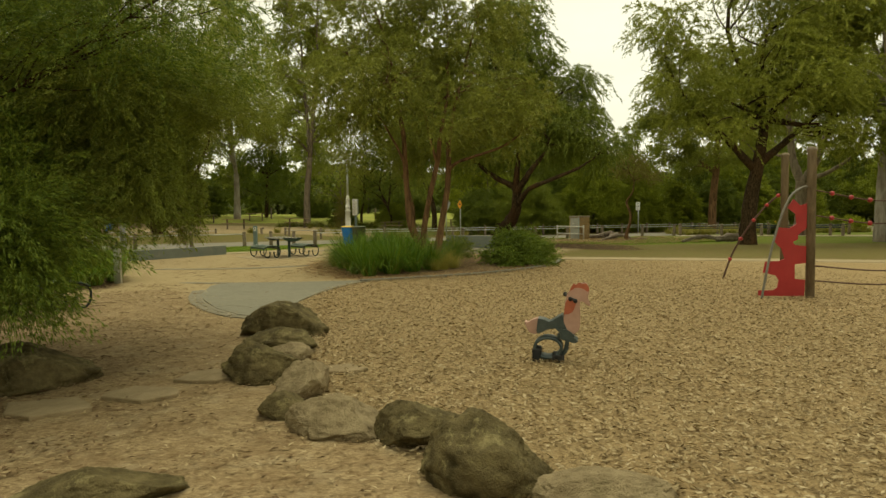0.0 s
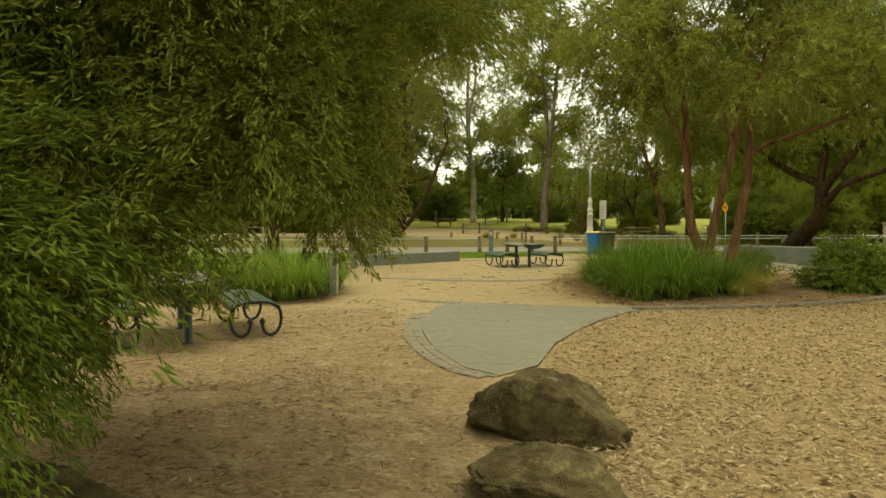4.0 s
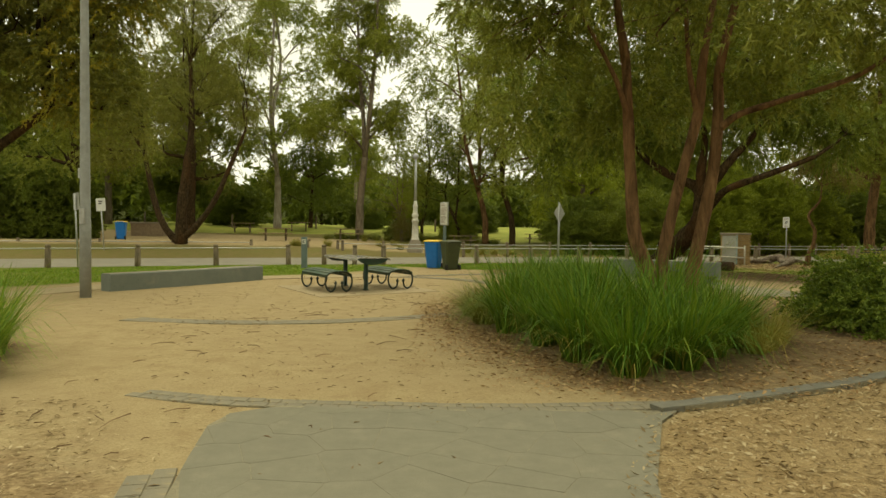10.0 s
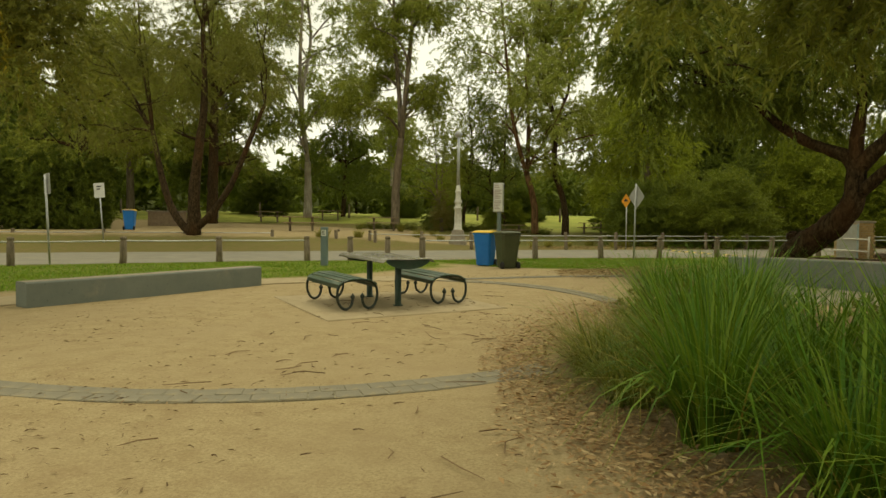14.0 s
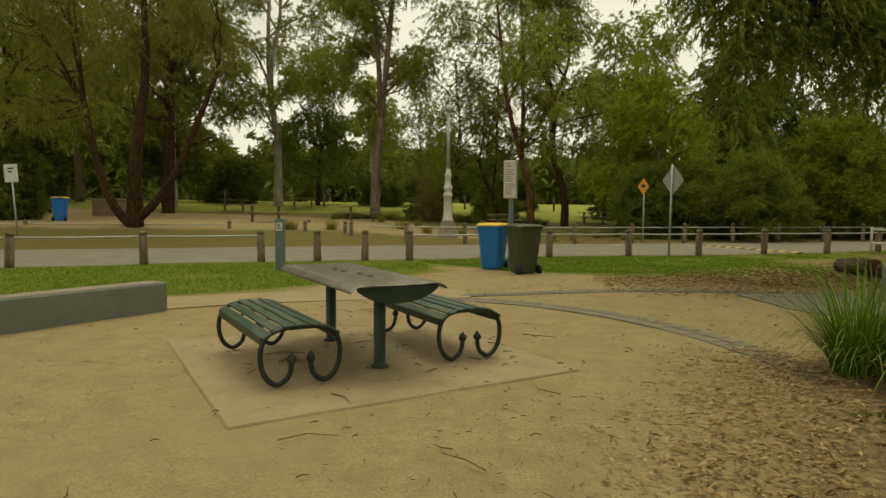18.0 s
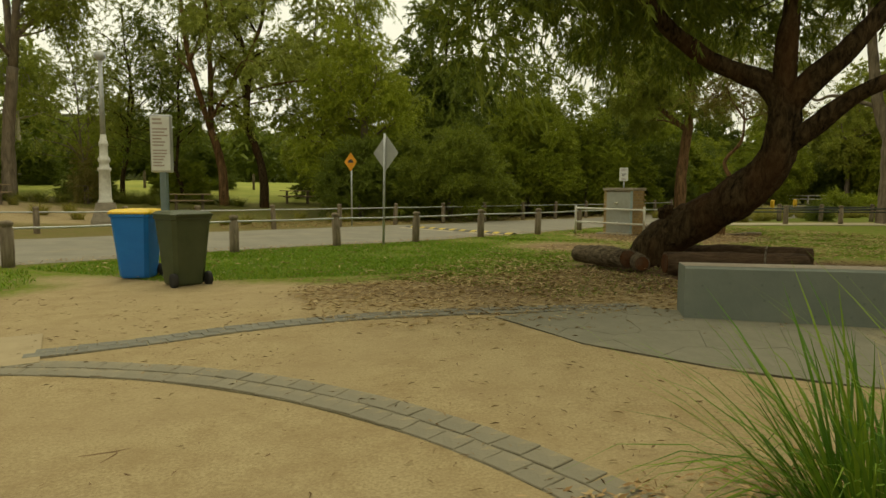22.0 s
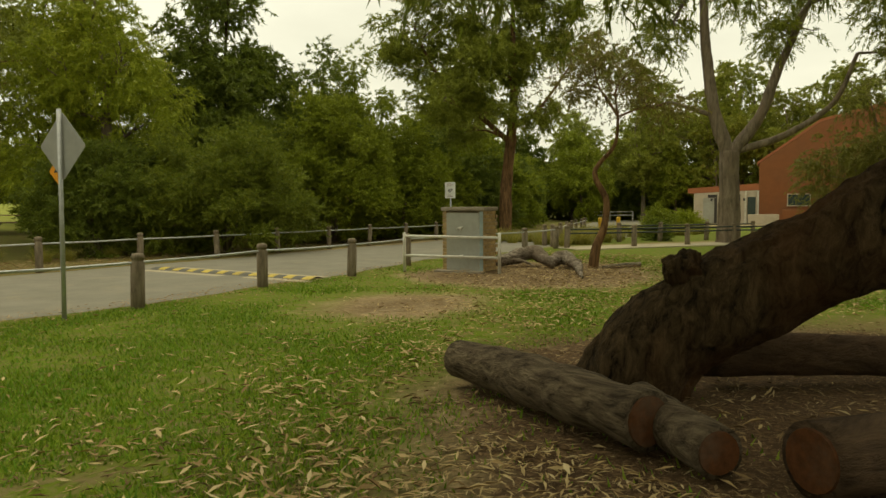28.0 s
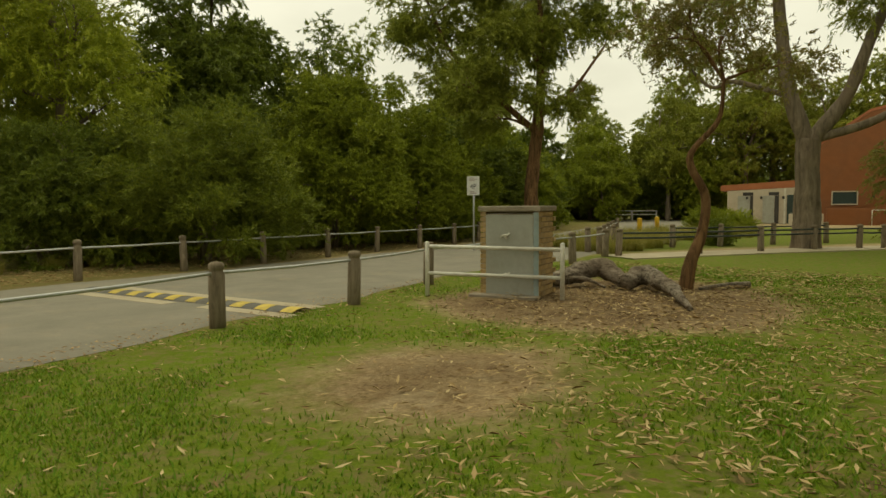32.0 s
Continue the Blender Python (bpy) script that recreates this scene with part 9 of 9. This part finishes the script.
def lawn_blades(name, poly, n, h, seed, label, dens=None):
    rng = np.random.default_rng(seed)
    P = np.array(poly)
    lo, hi = P.min(0), P.max(0)
    q = lo + rng.random((n * 3, 2)) * (hi - lo)
    ok = inside(poly, q[:, 0], q[:, 1]) > -0.1
    for bare, far in ((LITTER, 2.4), (LEAFNEAR, 3.4), (LITTER2, 1.0), (LITTER3, 0.9)):
        ok &= inside(bare, q[:, 0], q[:, 1]) < -0.5 + far * rng.random(len(q)) ** 3
    patch = np.sin(q[:, 0] * 2.1 + np.sin(q[:, 1] * 1.7)) * np.sin(q[:, 1] * 1.9 + 1) + rng.normal(size=len(q)) * 0.6
    worn = np.sin(q[:, 0] * 0.9 + 2.0 + np.sin(q[:, 1] * 1.1)) * np.sin(q[:, 1] * 0.8 + q[:, 0] * 0.5)
    ok &= patch + 0.6 * worn > np.clip(-0.9 + 0.30 * (q[:, 0] + 1.0), -0.9, 0.25)
    q = q[ok][:n]
    n = len(q)
    a = rng.random(n) * 2 * np.pi
    H = h * (0.4 + 0.9 * rng.random(n))
    ln = H * (0.3 + 0.8 * rng.random(n))
    w = 0.006 + 0.004 * rng.random(n)
    z = rise(q[:, 0], q[:, 1]) - 0.015
    v = np.empty((n, 3, 3))
    v[:, 0] = np.stack([q[:, 0] - np.sin(a) * w, q[:, 1] + np.cos(a) * w, z], 1)
    v[:, 1] = np.stack([q[:, 0] + np.sin(a) * w, q[:, 1] - np.cos(a) * w, z], 1)
    v[:, 2] = np.stack([q[:, 0] + np.cos(a) * ln, q[:, 1] + np.sin(a) * ln, z + H], 1)
    t = np.arange(n * 3).reshape(n, 3)
    return tagged(new(name, raw_mesh(name, v.reshape(-1, 3), t, M_BLADE)), label, "grass", kind="stuff")


lawn_blades("lawn_grass", NEAR_LAWN, 260000, 0.042, 21, "short green lawn grass with worn patches")
lawn_blades("lawn_grass", [(-18, 31), (-13.2, 33.9), (-10.8, 35), (-7, 36.1), (-6.4, 34.2), (-8, 31), (-9.8, 29.3), (-12.5, 27), (-14.5, 24), (-20, 22)], 40000, 0.055, 22, "short green lawn strip behind the low wall")

rng = np.random.default_rng(44)
bmt = bmesh.new()
for k in range(420):
    if k < 350:
        x, y = -7 + 6 * rng.random(), 12 + 19 * rng.random()
        if float(inside(BED, np.array([x]), np.array([y]))[0]) > 0:
            continue
    else:
        x, y = -7 + 5 * rng.random(), 3 + 9 * rng.random()
    if float(inside(PAVE_A, np.array([x]), np.array([y]))[0]) > -0.1 and rng.random() > 0.1:
        continue
    a, l = rng.random() * 6.28, 0.05 + 0.36 * rng.random() ** 3
    p = Vector((x, y, 0.012))
    d = Vector((math.cos(a), math.sin(a), 0))
    e = Vector((-d.y, d.x, 0)) * l * (rng.random() - 0.5) * 0.5
    tube(bmt, [p, p + d * l * 0.5 + e + Vector((0, 0, 0.006)), p + d * l], [0.0045, 0.004, 0.002], 4)
solo("twigs", bmt, M_TWIG, "dry fallen twigs on the sand", "twigs", kind="stuff")

EDGE = [(-4.1, 20.6), (-3.4, 22.4), (-2.6, 24.4), (-2.2, 25.8), (-2.5, 25.9), (-3.3, 24.4), (-4.0, 22.4), (-4.4, 20.8)]
scatter("edge_litter", EDGE, 6500, 0.043, M_BEDLEAF, 31, "thick dry gum leaves along the edge of the garden bed", "leaf litter", 0.016, 0.12, 0.8, None, 0.3)
scatter("edge_litter", [(-3.0, 17.2), (-2.2, 15.7), (-1.9, 15.9), (-2.6, 17.4), (-3.4, 19.5), (-4.0, 20.6), (-4.2, 20.4), (-3.6, 18.6)], 7000, 0.043, M_BEDLEAF, 32, "dry leaves and bark along the edge of the garden bed", "leaf litter", 0.016, 0.12, 0.6, None, 0.3)

VERGE_EDGE = [(-7.2, 36.6), (-3.3, 38.55), (1.3, 39.75), (3.7, 41.0), (6.0, 41.85), (9.6, 43.9), (9.4, 44.35), (5.9, 42.45), (3.6, 41.65), (1.2, 40.4), (-3.4, 39.15), (-7.3, 37.15)]
scatter("verge_litter", VERGE_EDGE, 7500, 0.05, M_BEDLEAF, 33, "dry leaves and grit gathered along the road edge", "leaf litter", 0.022, 0.12, 0.35, None, 0.32)

FAR_VERGE = [(-3.5, 46.4), (0.8, 47.6), (5.4, 49.3), (10.0, 51.1), (14.2, 52.6), (18.8, 54.8), (17.8, 57.0), (13.0, 55.2), (8.0, 53.4), (3.0, 52.2), (-3.5, 50.0)]
scatter("verge_litter", FAR_VERGE, 9000, 0.085, M_BEDLEAF, 36, "brown leaf litter under the roadside bushes", "leaf litter", 0.02, 0.15, 0.5, None, 0.25)

START = [(-0.2, 3.4), (-1.3, 4.6), (-1.9, 6.4), (-2.6, 8.6), (-4.2, 9.6), (-6.5, 8.0), (-6.5, 1.0), (-2.0, 1.2)]
scatter("soil_litter", START, 15000, 0.05, M_FALLEN, 34, "brown leaf and bark litter over trodden soil", "leaf litter", 0.014, 0.2, 0.4, lambda q, r: r.random(len(q)) < np.clip(0.55 - 0.22 * (q[:, 0] + 2.2) - 0.10 * (q[:, 1] - 5.0), 0.1, 1) * np.where(np.sin(q[:, 0] * 3.7 + 1.5 * np.sin(q[:, 1] * 2.6)) * np.sin(q[:, 1] * 3.1 - q[:, 0]) > -0.25, 1.0, 0.2), 0.3)
scatter("leaf_litter", LEAFNEAR, 8000, 0.075, M_TANLEAF, 35, "brown and tan dry gum leaves on worn ground", "leaf litter", 0.016, 0.15, 1.5, None, 0.14)

# ---- paving pieces ----
crazy_paving("paving_entry", PAVE_A, 0.4, "grey bluestone crazy paving at the playground edge", 7)
crazy_paving("paving_wall", PAVE_B, 0.46, "grey bluestone crazy paving before a low wall", 8, 0.006)
sett_line("edging_front", curve2([(-6.1, 15.26), (-5.5, 15.12), (-4.97, 15.06), (-3.9, 15.05), (-2.84, 15.12), (-1.72, 15.32)], 30), 2, 0.14, 0.12, "bluestone sett edging along the paving", 0.004, M_SETT_SANDY, seed=11)
sett_line("edging_left", curve2([(-2.85, 9.72), (-3.3, 10.0), (-3.9, 10.75), (-4.4, 11.6), (-4.78, 12.5), (-5.1, 13.5)], 24), 2, 0.15, 0.13, "bluestone sett edging along the paving", 0.005, M_SETT_SANDY, seed=12)
ringl = [(-7.3 + 5.05 * math.cos(radians(a)), 24.45 + 5.0 * math.sin(radians(a))) for a in np.linspace(-104, 72, 70)]
sett_line("edging_ring", ringl, 2, 0.2, 0.185, "ring of bluestone setts round the picnic table, partly sanded over", 0.003, M_SETT_SANDY, seed=13)
sett_line("edging_arc", curve2([(-5.4, 29.5), (-4.57, 29.6), (-3.75, 29.78), (-2.57, 29.76), (-1.33, 29.38), (0.05, 28.95)], 24), 2, 0.15, 0.14, "bluestone sett edging along leaf litter", 0.006, seed=14, gap=0.003)
kerb_line = curve2([(-1.72, 15.2), (-0.8, 15.65), (0.4, 16.35), (1.4, 17.15), (2.35, 18.25), (3.2, 19.55), (3.75, 21.0), (3.9, 22.2)], 40)
sett_line("kerb", kerb_line, 1, 0.42, 0.16, "bluestone kerb between garden bed and bark", 0.045, seed=15)
